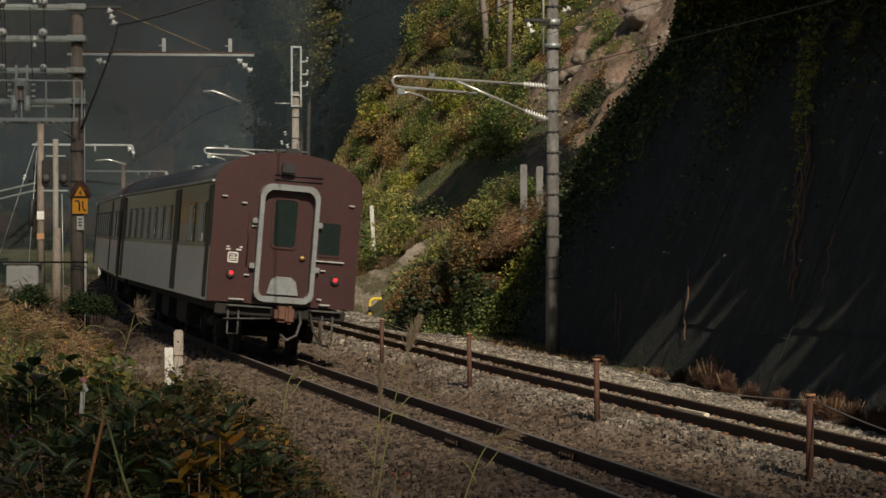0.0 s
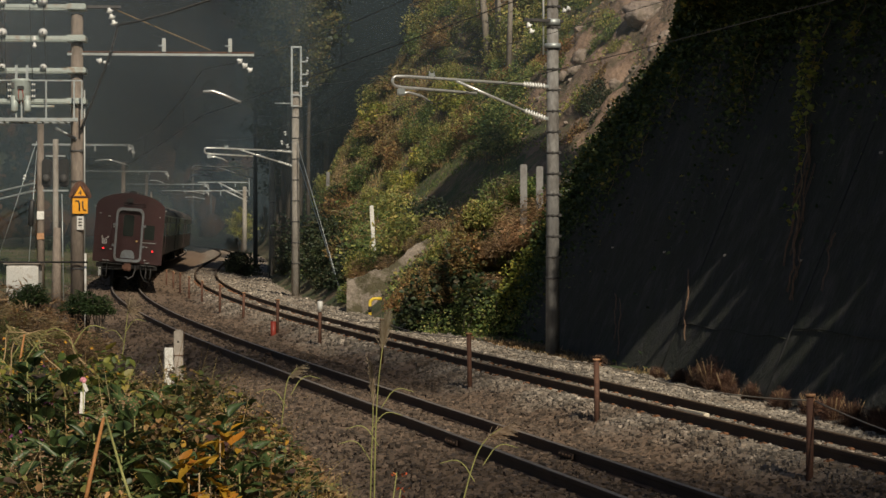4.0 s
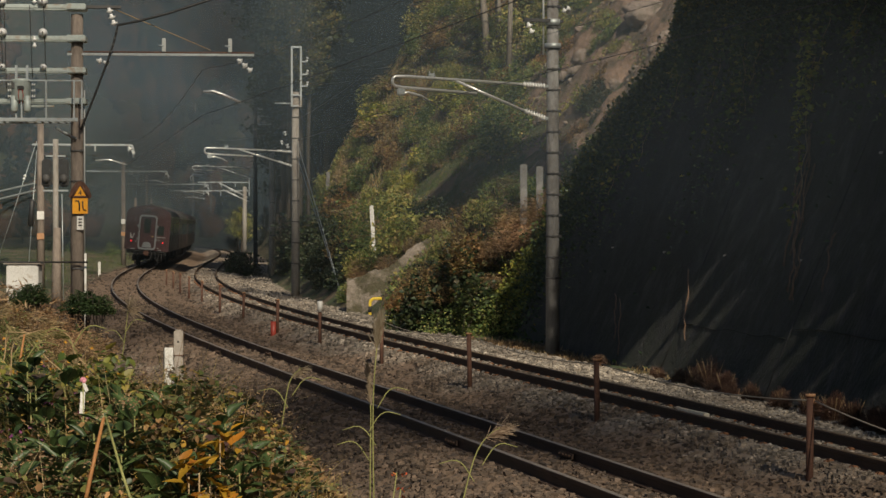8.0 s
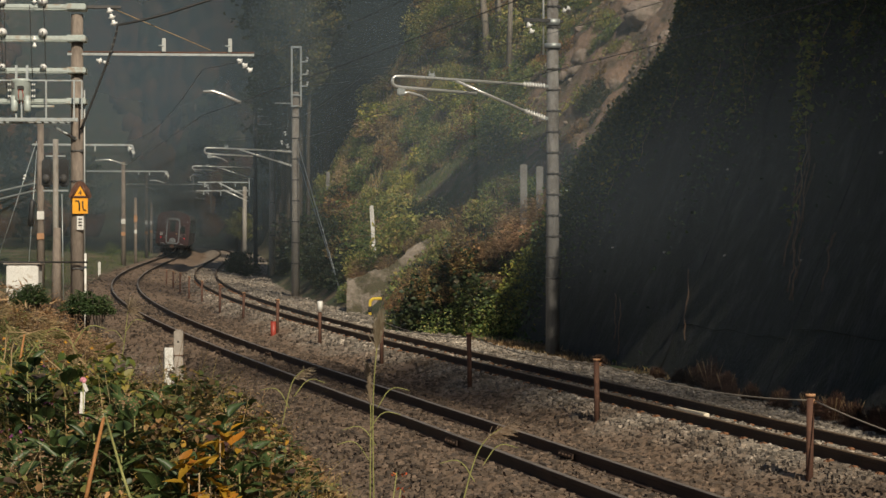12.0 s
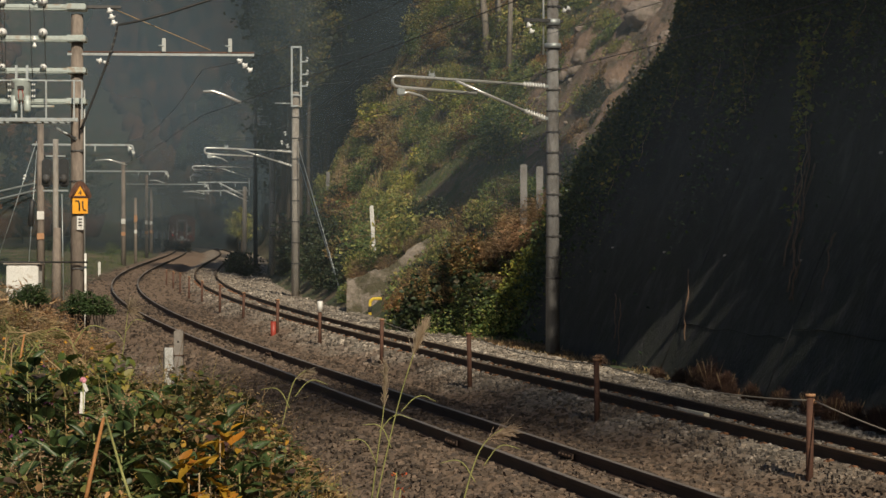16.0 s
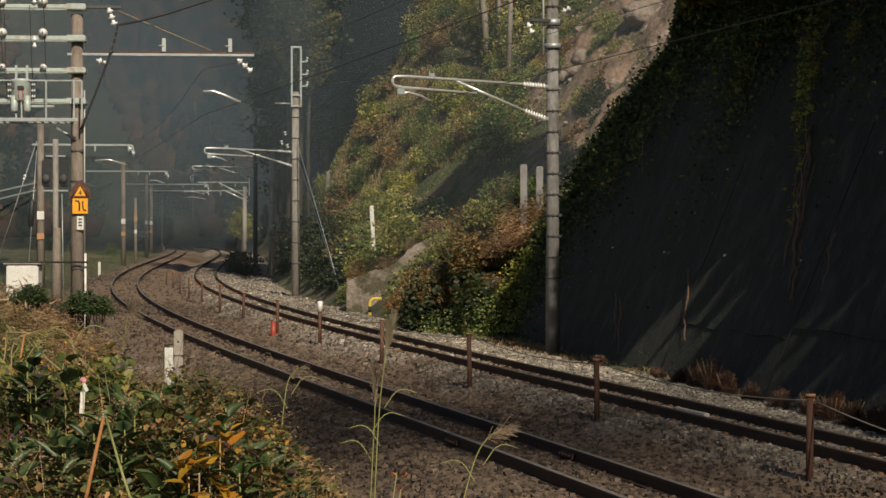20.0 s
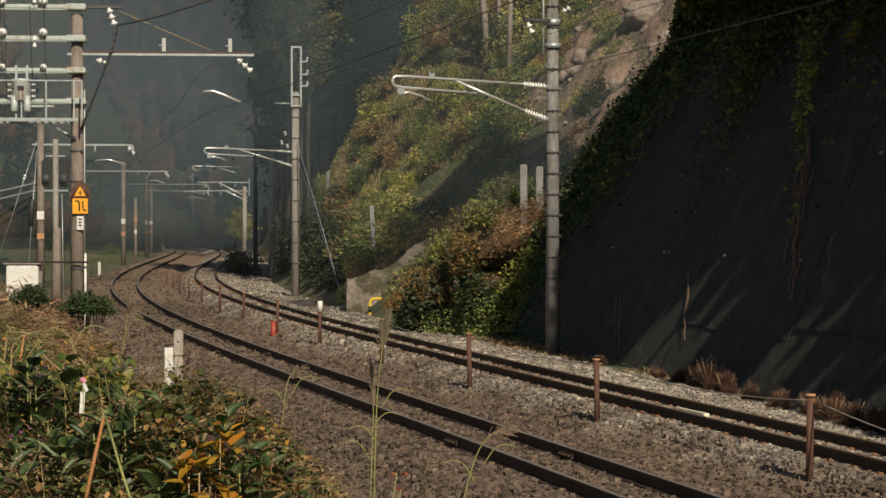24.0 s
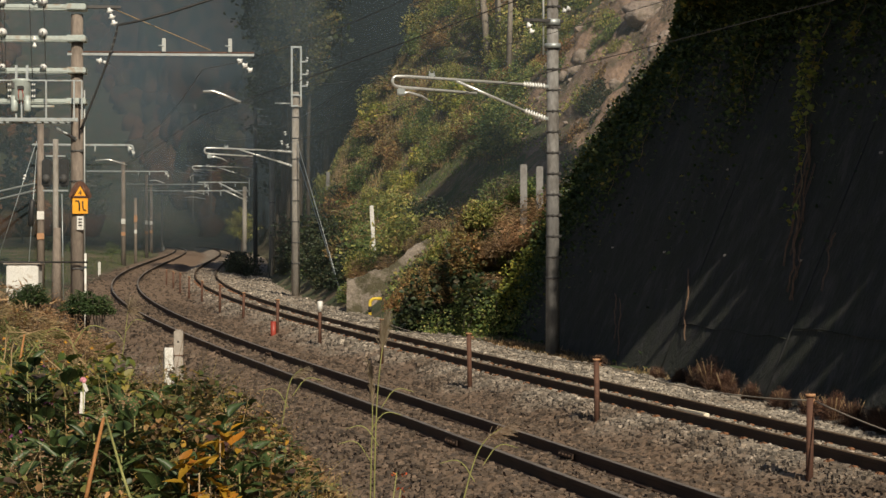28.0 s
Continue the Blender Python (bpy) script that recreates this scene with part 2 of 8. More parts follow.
def blade_quads(rng, base, height, lean=0.35, width=0.012, bend=0.5):
    """Grass: each blade is two four-cornered pieces, bent over."""
    n = len(base)
    h = np.broadcast_to(np.asarray(height, float), (n,)) * rng.uniform(0.5, 1.25, n)
    a = rng.uniform(0, 2 * np.pi, n)
    out = np.stack([np.cos(a), np.sin(a), np.zeros(n)], 1)
    side = np.stack([-np.sin(a), np.cos(a), np.zeros(n)], 1) * width * rng.uniform(0.6, 1.4, n)[:, None]
    ln = rng.uniform(0.2, 1.0, n) * lean
    p1 = base + np.stack([out[:, 0] * ln * h * 0.4, out[:, 1] * ln * h * 0.4, h * 0.6], 1)
    p2 = base + np.stack([out[:, 0] * (ln + bend * ln) * h, out[:, 1] * (ln + bend * ln) * h, h * (1 - 0.35 * ln)], 1)
    q = np.empty((n, 2, 4, 3))
    q[:, 0, 0], q[:, 0, 1], q[:, 0, 2], q[:, 0, 3] = base - side, base + side, p1 + side * 0.8, p1 - side * 0.8
    q[:, 1, 0], q[:, 1, 1], q[:, 1, 2], q[:, 1, 3] = p1 - side * 0.8, p1 + side * 0.8, p2 + side * 0.1, p2 - side * 0.1
    return q


def quads_mesh(name, q):
    q = q.reshape(-1, 4, 3)
    return faces_mesh(name, q.reshape(-1, 3), np.arange(len(q) * 4).reshape(-1, 4))


def blades_mesh(name, q):
    """Blades keep their two pieces joined, so that each is one island."""
    n = len(q)
    v = np.concatenate([q[:, 0], q[:, 1, 2:]], 1).reshape(-1, 3)
    b = np.arange(n)[:, None] * 6
    f = np.concatenate([b + np.array([[0, 1, 2, 3]]), b + np.array([[3, 2, 4, 5]])], 0)
    return faces_mesh(name, v, f)


def dome_points(rng, n, rx, ry, h, lumps=9, fill=0.35):
    """Places over the uneven outer layer of a bush."""
    c = rng.normal(size=(lumps, 3))
    c /= np.linalg.norm(c, axis=1)[:, None]
    c[:, 2] = np.abs(c[:, 2])
    c *= np.array([rx, ry, h]) * rng.uniform(0.35, 0.72, (lumps, 1))
    w = rng.integers(0, lumps, n)
    d = rng.normal(size=(n, 3))
    d /= np.linalg.norm(d, axis=1)[:, None]
    r = rng.uniform(fill, 1.0, (n, 1)) ** 0.5 * rng.uniform(0.32, 0.5, (lumps, 1))[w]
    p = c[w] + d * r * np.array([rx, ry, h])
    p[:, 2] = np.abs(p[:, 2])
    return p


def stand(x, y, dz=0.0):
    return (float(x), float(y), float(ground_z(x, y)) + dz)
M_EARTH = surface("earth", ((0.09, 0.065, 0.04), (0.2, 0.15, 0.09)), 0.95, coarse=0.35, fine=7, bump=0.8, bump_scale=5, stain=(0.05, 0.07, 0.025), stain_scale=0.5, stain_amount=0.75, depth=0.08)
M_BALLAST = stony("ballast_stone", (0.325, 0.293, 0.25), (0.112, 0.083, 0.062), (0.09, 0.076, 0.066), 0.65)
# fines under the stones, darkened to paint in the shade of the gaps
M_BED = stony("gap_shaded_fines", (0.19, 0.165, 0.135), (0.112, 0.078, 0.053), (0.07, 0.058, 0.05))
M_RAIL = surface("rusty_rail", ((0.035, 0.022, 0.016), (0.075, 0.042, 0.026)), 0.75, 0.2, 2, 40, 0.3, 60)
M_RAILTOP = surface("worn_rail_top", ((0.2, 0.165, 0.14), (0.32, 0.28, 0.24)), 0.48, 0.4, 3, 60, 0.05, 80)
M_DULLTOP = surface("rusted_rail_top", ((0.13, 0.085, 0.05), (0.22, 0.15, 0.09)), 0.55, 0.5, 3, 60, 0.1, 80)
M_SLEEPER = surface("sleeper_wood", ((0.06, 0.045, 0.035), (0.15, 0.115, 0.085)), 0.9, 0, 3, 25, 0.5, 30, per_object=0.3, stretch=(1, 8, 8))
M_CLIP = surface("rusty_clip", ((0.16, 0.07, 0.03), (0.3, 0.15, 0.08)), 0.8, 0.2, 6, 60, 0.2, 60)
M_CONCRETE = surface("mast_concrete", ((0.23, 0.212, 0.188), (0.355, 0.333, 0.297)), 0.85, 0, 1.6, 24, 0.25, 60, stain=(0.16, 0.135, 0.11), stain_scale=1.2, stain_amount=0.5, stretch=(1, 1, 0.35))
M_GREYMAST = surface("grey_mast_concrete", ((0.165, 0.16, 0.155), (0.29, 0.285, 0.275)), 0.88, 0, 1.5, 22, 0.3, 60, stain=(0.1, 0.09, 0.08), stain_scale=1.4, stain_amount=0.55, stretch=(1, 1, 0.3))
M_OLDMAST = surface("old_mast_concrete", ((0.17, 0.14, 0.115), (0.29, 0.24, 0.2)), 0.88, 0, 1.4, 22, 0.3, 60, stain=(0.1, 0.08, 0.065), stain_scale=1.5, stain_amount=0.5, stretch=(1, 1, 0.3))
# wall colour lowered to hold the wall's shade; the stain patches are its own
M_WALL = surface("stained_shade_dark_concrete", ((0.014, 0.018, 0.019), (0.062, 0.059, 0.053)), 0.95, 0, 1.6, 9, 1.0, 11, spread=0.18, stain=(0.022, 0.027, 0.019), stain_scale=2.2, stain_amount=0.8, stretch=(1, 1, 0.6), depth=0.06)
M_PALECON = surface("pale_concrete", ((0.3, 0.26, 0.22), (0.5, 0.45, 0.39)), 0.9, 0, 0.8, 12, 0.5, 18, stain=(0.14, 0.11, 0.085), stain_scale=0.9, stain_amount=0.5, depth=0.03)
M_STEEL = surface("galvanised_steel", ((0.33, 0.36, 0.365), (0.48, 0.52, 0.52)), 0.45, 0.5, 4, 40, 0.1, 60, stain=(0.28, 0.2, 0.13), stain_scale=3, stain_amount=0.25)
M_BEAM = surface("pale_beam_paint", ((0.36, 0.41, 0.39), (0.5, 0.56, 0.53)), 0.45, 0.1, 3, 40, 0.1, 60, stain=(0.3, 0.2, 0.12), stain_scale=2.2, stain_amount=0.3)
M_BRIGHT = surface("bright_tube_steel", ((0.66, 0.66, 0.64), (0.86, 0.86, 0.83)), 0.3, 0.6, 5, 50, 0.05, 60)
M_DARKSTEEL = surface("weathered_dark_steel", ((0.05, 0.05, 0.052), (0.11, 0.105, 0.1)), 0.6, 0.4, 4, 40, 0.15, 60)
M_RUST = surface("rusty_post", ((0.065, 0.03, 0.02), (0.13, 0.062, 0.04)), 0.8, 0.15, 5, 50, 0.3, 70, stain=(0.18, 0.09, 0.05), stain_scale=6, stain_amount=0.35)
M_RUSTCAP = surface("bright_rust", ((0.34, 0.17, 0.08), (0.5, 0.28, 0.15)), 0.8, 0, 9, 50, 0.2, 70)
M_PORCELAIN = surface("white_porcelain", ((0.72, 0.72, 0.7), (0.86, 0.86, 0.84)), 0.18, 0, 5, 50, 0.0)
M_CABLE = surface("black_cable", ((0.012, 0.012, 0.012), (0.03, 0.03, 0.03)), 0.6, 0, 5, 60, 0.1)
M_WIRE = surface("grimy_copper_wire", ((0.03, 0.026, 0.022), (0.06, 0.05, 0.045)), 0.5, 0.5, 5, 60, 0.0)
M_WHITE = surface("white_paint", ((0.6, 0.59, 0.55), (0.78, 0.77, 0.73)), 0.55, 0, 3, 40, 0.1, 60, stain=(0.45, 0.4, 0.33), stain_scale=4, stain_amount=0.25)
M_PINK = surface("pink_ribbon", ((0.6, 0.22, 0.3), (0.75, 0.35, 0.42)), 0.5, 0, 12, 60, 0.1, 60)
M_GREYPAINT = surface("grey_paint", ((0.38, 0.4, 0.39), (0.52, 0.53, 0.51)), 0.45, 0.1, 3, 40, 0.08, 60)
M_YELLOW = surface("yellow_paint", ((0.75, 0.52, 0.04), (0.9, 0.66, 0.08)), 0.45, 0, 5, 50, 0.1, 60)
M_BLACK = surface("black_paint", ((0.012, 0.012, 0.012), (0.028, 0.028, 0.028)), 0.55, 0, 5, 50, 0.1, 60)
M_ORANGE = surface("orange_sign_paint", ((0.78, 0.32, 0.01), (0.9, 0.42, 0.02)), 0.5, 0, 3, 50, 0.05, 60)
M_REDPAINT = surface("red_paint", ((0.26, 0.035, 0.02), (0.38, 0.06, 0.04)), 0.5, 0, 5, 50, 0.1, 60)
M_ROPE = surface("grey_rope", ((0.22, 0.19, 0.15), (0.34, 0.3, 0.24)), 0.9, 0, 20, 120, 0.2, 200)
M_BOARD = surface("pale_board", ((0.75, 0.66, 0.5), (0.9, 0.82, 0.66)), 0.5, 0, 6, 40, 0.1, 60)
M_BROKEN = surface("broken_concrete", ((0.19, 0.155, 0.125), (0.38, 0.325, 0.27)), 0.95, 0, 1.1, 9, 1.0, 9, stain=(0.09, 0.08, 0.045), stain_scale=1.3, stain_amount=0.85, depth=0.1)
M_ROCK = surface("weathered_rock", ((0.2, 0.155, 0.125), (0.36, 0.295, 0.25)), 0.92, 0, 0.7, 6, 0.9, 5, stain=(0.12, 0.1, 0.075), stain_scale=0.8, stain_amount=0.6, depth=0.12)
M_SCREE = surface("tan_scree", ((0.15, 0.1, 0.07), (0.31, 0.215, 0.155)), 0.95, 0, 0.5, 5, 1.0, 4, stain=(0.09, 0.075, 0.045), stain_scale=0.7, stain_amount=0.6, depth=0.15)
M_BARK = surface("pale_bark", ((0.17, 0.14, 0.11), (0.34, 0.3, 0.25)), 0.9, 0, 3, 20, 0.6, 20, stretch=(1, 1, 0.3))
M_DARKBARK = surface("dark_bark", ((0.05, 0.04, 0.03), (0.11, 0.09, 0.07)), 0.9, 0, 3, 20, 0.6, 20, stretch=(1, 1, 0.3))
M_STEM = surface("dry_stem", ((0.24, 0.16, 0.08), (0.42, 0.3, 0.16)), 0.8, 0, 8, 60, 0.1, 60)
M_RUNNER = surface("creeper_runner", ((0.13, 0.075, 0.045), (0.26, 0.16, 0.1)), 0.85, 0, 8, 60, 0.1, 60)
M_STALK = surface("orange_dry_stalk", ((0.26, 0.11, 0.035), (0.42, 0.2, 0.07)), 0.7, 0, 14, 60, 0.1, 60)
M_GREENSTEM = surface("olive_stem", ((0.16, 0.17, 0.05), (0.3, 0.29, 0.1)), 0.7, 0, 8, 60, 0.1, 60)
# carriage
M_MAROON = surface("maroon_coach_paint", ((0.04, 0.0135, 0.014), (0.06, 0.02, 0.02)), 0.42, 0, 1.2, 20, 0.06, 30, stain=(0.045, 0.02, 0.018), stain_scale=1.5, stain_amount=0.4, coat=0.15)
# pale and olive tones paint reflections over the maroon coach side
M_LOWER = surface("pale_side_reflection", ((0.8, 0.78, 0.74), (0.9, 0.88, 0.85)), 0.3, 0, 1.2, 20, 0.05, 30, stretch=(1, 1, 0.3), coat=0.4)
M_SIDE = surface("olive_side_reflection", ((0.1, 0.1, 0.085), (0.15, 0.15, 0.13)), 0.3, 0, 1.2, 20, 0.05, 30, stretch=(1, 1, 0.3), coat=0.6)
M_ROOF = surface("sooty_roof", ((0.06, 0.062, 0.06), (0.11, 0.11, 0.105)), 0.6, 0, 1.2, 16, 0.2, 30)
M_GANGWAY = surface("grey_gangway_paint", ((0.17, 0.185, 0.19), (0.28, 0.3, 0.31)), 0.5, 0, 2, 30, 0.15, 40, stain=(0.2, 0.18, 0.16), stain_scale=3, stain_amount=0.3)
M_GLASS = surface("dark_window_glass", ((0.012, 0.02, 0.018), (0.02, 0.03, 0.028)), 0.08, 0, 2, 20, 0.0)
# pale tone that paints the sky's reflection on window panes
M_PANE = surface("pale_pane_sheen", ((0.4, 0.4, 0.37), (0.62, 0.62, 0.58)), 0.45, 0, 2, 20, 0.0)
M_UNDER = surface("black_underframe", ((0.008, 0.008, 0.008), (0.022, 0.02, 0.018)), 0.8, 0.1, 3, 30, 0.2, 40)
M_COUPLER = surface("rusty_coupler", ((0.12, 0.055, 0.035), (0.2, 0.1, 0.065)), 0.7, 0.2, 6, 40, 0.3, 50)
M_TAIL = surface("red_tail_lamp", ((0.6, 0.02, 0.02), (0.8, 0.04, 0.04)), 0.3, 0, 3, 20, 0.0, glow=((1.0, 0.012, 0.02), 2.8))
M_BRASS = surface("brass", ((0.5, 0.32, 0.12), (0.62, 0.42, 0.18)), 0.35, 0.8, 3, 30, 0.0)
# leaves
L_GREEN = foliage("green_leaves", [(0, (0.06, 0.11, 0.036)), (0.45, (0.14, 0.215, 0.066)), (0.8, (0.26, 0.31, 0.095)), (1, (0.42, 0.4, 0.12))], 0.38)
L_YELLOW = foliage("yellowing_leaves", [(0, (0.12, 0.16, 0.045)), (0.4, (0.27, 0.31, 0.09)), (0.75, (0.44, 0.43, 0.13)), (1, (0.5, 0.38, 0.14))], 0.38)
L_LAWN = foliage("short_grass", [(0, (0.05, 0.09, 0.025)), (0.6, (0.1, 0.16, 0.04)), (1, (0.2, 0.2, 0.06))])
L_IVY = foliage("ivy_leaves", [(0, (0.03, 0.055, 0.018)), (0.6, (0.06, 0.1, 0.03)), (0.92, (0.12, 0.15, 0.035)), (1, (0.3, 0.25, 0.05))], 0.2)
L_SCRUB = foliage("scrub_leaves", [(0, (0.05, 0.09, 0.02)), (0.5, (0.13, 0.17, 0.04)), (0.85, (0.3, 0.28, 0.06)), (1, (0.4, 0.3, 0.07))])
L_RUSSET = foliage("russet_leaves", [(0, (0.11, 0.07, 0.038)), (0.4, (0.29, 0.165, 0.075)), (0.75, (0.43, 0.255, 0.11)), (1, (0.26, 0.234, 0.07))])
L_DRY = foliage("dry_brown_leaves", [(0, (0.112, 0.07, 0.039)), (0.5, (0.28, 0.182, 0.098)), (1, (0.448, 0.322, 0.182))])
L_RED = foliage("red_leaves", [(0, (0.216, 0.036, 0.024)), (0.6, (0.432, 0.084, 0.036)), (1, (0.48, 0.192, 0.048))])
L_AUTUMN = foliage("orange_autumn_leaves", [(0, (0.13, 0.09, 0.045)), (0.4, (0.3, 0.19, 0.085)), (0.75, (0.4, 0.28, 0.12)), (1, (0.28, 0.28, 0.095))], 0.38)
L_STRAW = foliage("straw_grass", [(0, (0.2, 0.15, 0.07)), (0.5, (0.36, 0.27, 0.13)), (1, (0.46, 0.38, 0.23))])
L_BRIGHT = foliage("bright_lime_leaves", [(0, (0.12, 0.17, 0.035)), (0.5, (0.29, 0.33, 0.06)), (1, (0.5, 0.44, 0.09))], 0.35)
# shade of the wood and flank is put into this leaf colour
L_DARK = foliage("shade_dark_leaves", [(0, (0.015, 0.03, 0.012)), (0.6, (0.035, 0.055, 0.02)), (0.9, (0.055, 0.055, 0.021)), (1, (0.075, 0.055, 0.023))], 0.2)
L_WEED = foliage("broad_weed_leaves", [(0, (0.035, 0.055, 0.02)), (0.3, (0.08, 0.115, 0.03)), (0.52, (0.18, 0.18, 0.045)), (0.7, (0.17, 0.1, 0.055)), (0.84, (0.34, 0.25, 0.065)), (0.96, (0.44, 0.29, 0.045)), (1, (0.55, 0.28, 0.025))], 0.3)
L_BROAD = foliage("purplish_broad_leaves", [(0, (0.03, 0.055, 0.02)), (0.4, (0.065, 0.105, 0.034)), (0.6, (0.12, 0.135, 0.05)), (0.8, (0.12, 0.085, 0.055)), (1, (0.08, 0.04, 0.045))], 0.2, 0.45)
L_ORANGE = foliage("orange_yellow_leaves", [(0, (0.5, 0.28, 0.02)), (0.6, (0.6, 0.33, 0.03)), (1, (0.5, 0.18, 0.02))])
L_GRASS = foliage("autumn_grass", [(0, (0.08, 0.09, 0.025)), (0.4, (0.2, 0.17, 0.06)), (0.75, (0.36, 0.27, 0.12)), (1, (0.46, 0.36, 0.2))])
L_PLUME = foliage("pale_plume", [(0, (0.24, 0.18, 0.12)), (1, (0.4, 0.33, 0.25))], 0.4)
L_GOLDEN = foliage("olive_gold_leaves", [(0, (0.06, 0.08, 0.026)), (0.5, (0.15, 0.155, 0.05)), (0.85, (0.24, 0.21, 0.065)), (1, (0.28, 0.19, 0.06))])
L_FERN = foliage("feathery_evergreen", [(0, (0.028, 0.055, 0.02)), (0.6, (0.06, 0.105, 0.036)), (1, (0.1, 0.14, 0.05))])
L_WITHER = foliage("withered_twigs", [(0, (0.04, 0.02, 0.014)), (0.5, (0.09, 0.045, 0.029)), (1, (0.15, 0.08, 0.048))])
L_FLOWER = foliage("purple_flowers", [(0, (0.22, 0.05, 0.2)), (1, (0.4, 0.12, 0.32))])


def crown_mass(name, stops):
    """Far woods: each crown has its own autumn colour, broken up by clumps of leaves."""
    m = bpy.data.materials.new(name)
    m.use_nodes = True
    nt = m.node_tree
    b = nt.nodes["Principled BSDF"]
    geo = nt.nodes.new("ShaderNodeNewGeometry")
    col = ramp_node(nt, geo.outputs["Random Per Island"], stops)
    clump = noise_node(nt, 0.9, 5, 0.75, None, True)
    col = mix_node(nt, 0.9, col, ramp_node(nt, clump, [(0.3, (0.55, 0.6, 0.58)), (0.72, (1.4, 1.35, 1.3))]), "MULTIPLY")
    wide = noise_node(nt, 0.035, 3, 0.6, None, True)
    col = mix_node(nt, ramp_node(nt, wide, [(0.48, (0, 0, 0)), (0.68, (0.6, 0.6, 0.6))]), col, (0.17, 0.06, 0.035))
    nt.links.new(col, b.inputs["Base Color"])
    b.inputs["Roughness"].default_value = 0.95
    bn = nt.nodes.new("ShaderNodeBump")
    bn.inputs["Strength"].default_value, bn.inputs["Distance"].default_value = 0.5, 0.6
    nt.links.new(clump, bn.inputs["Height"])
    nt.links.new(bn.outputs[0], b.inputs["Normal"])
    return m


M_CROWNS = crown_mass("autumn_forest", [(0, (0.03, 0.045, 0.02)), (0.35, (0.07, 0.07, 0.03)), (0.65, (0.14, 0.07, 0.035)), (0.85, (0.17, 0.08, 0.035)), (1, (0.15, 0.11, 0.045))])
# ---- ground: one sheet to the horizon ----
def ground_sheet():
    off = np.array([-2200, -1300, -800, -500, -330, -230, -170, -130, -100, -80, -64, -52, -43, -36, -30, -26, -22.5, -20, -18, -16.5, -15, -13.8, -12.6, -11.6, -10.6,
                    -9.7, -8.9, -8.2, -7.5, -6.9, -6.3, -5.6, -4.5, -3, -1.5, 0, 1.5, 2.6, 3.2, 3.7, 4.0, 4.3, 4.6, 4.9, 5.2, 5.6, 6.0, 6.5, 7, 7.5, 8, 8.5, 9, 9.6, 10.3, 11, 11.8, 12.6, 13.5,
                    14.5, 15.5, 16.7, 18, 19.5, 21, 23, 25.5, 28, 31, 35, 40, 46, 54, 65, 85, 120, 180, 280, 450, 800, 1400, 2200])
    rows = np.concatenate([[-2200, -1300, -700, -400, -240, -150, -100, -70, -50], np.arange(-36, 12, 4), np.arange(12, 76, 1.0), np.arange(76, 140, 2.0),
                           np.arange(140, 230, 4.5), np.arange(230, 420, 12), [440, 470, 510, 560, 620, 690, 780, 900, 1100, 1400, 1900, 2700]])
    y = np.repeat(rows[:, None], len(off), 1)
    x = right_x(np.clip(rows, -300, 420))[:, None] + off[None, :]
    v = np.stack([x, y, ground_z(x, y)], 2).reshape(-1, 3)
    a, b = len(rows), len(off)
    i = (np.arange(a - 1)[:, None] * b + np.arange(b - 1)[None, :]).ravel()
    g = link_mesh("ground", faces_mesh("ground", v, np.stack([i, i + 1, i + b + 1, i + b], 1), True), M_EARTH)
    tagged(g, "brown earth and rough grass rising to a hillside", "ground", kind="structure")


ground_sheet()


# ---- ballast ----
def dirt_of(x, y):
    """Fouled brown round the used track, clean on the far shoulder."""
    ul, ur = (x - left_x(y)) * 0.97, (x - right_x(y)) * 0.97
    d = 1.15 - 1.2 * smooth((ul - 1.5) / 1.9) + 0.25 * np.exp(-((ur + 0.2) / 0.75) ** 2)
    # the near shoulder is dark with brake dust, farther on it pales
    d = d - 0.55 * smooth((y - 27) / 14) * smooth((-ul - 1.25) / 0.7 + 0.25 * wavy(x, y, 0.9, 3.1))
    return np.clip(d, -0.9, 1.2) + 0.22 * wavy(x, y, 1.7, 0.7) + 0.22 * wavy(x, y, 0.55, 1.9)


def with_dirt(me):
    co = np.empty(len(me.vertices) * 3, np.float32)
    me.vertices.foreach_get("co", co)
    co = co.reshape(-1, 3)
    me.attributes.new("dirt", "FLOAT", "POINT").data.foreach_set("value", dirt_of(co[:, 0], co[:, 1]).astype(np.float32))
    return me


def ballast_bed():
    rows = np.concatenate([np.arange(4, 14, 2), np.arange(14, 70, 0.5), np.arange(70, 140, 1.5), np.arange(140, 330, 5)])
    cols = np.linspace(-3.1, 3.0 + 3.95, 44)
    y = np.repeat(rows[:, None], len(cols), 1)
    k = (cols + 3.1) / 10.05
    # columns run from left of the left track to right of the right one
    a, b = left_x(rows) - 2.75, right_x(rows) + 4.0
    x = a[:, None] + (b - a)[:, None] * k[None, :]
    z = bed_z(x, y) + 0.012 * wavy(x, y, 0.35, 0.2) + 0.01 * wavy(x, y, 0.9, 1.2)
    edge = np.minimum(k, 1 - k)[None, :]
    z = z - 0.25 * (1 - smooth(edge / 0.035))
    v = np.stack([x, y, z], 2).reshape(-1, 3)
    n = len(cols)
    i = (np.arange(len(rows) - 1)[:, None] * n + np.arange(n - 1)[None, :]).ravel()
    me = with_dirt(faces_mesh("ballast_bed", v, np.stack([i, i + 1, i + n + 1, i + n], 1), True))
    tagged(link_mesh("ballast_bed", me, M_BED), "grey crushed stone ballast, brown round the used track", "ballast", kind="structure")


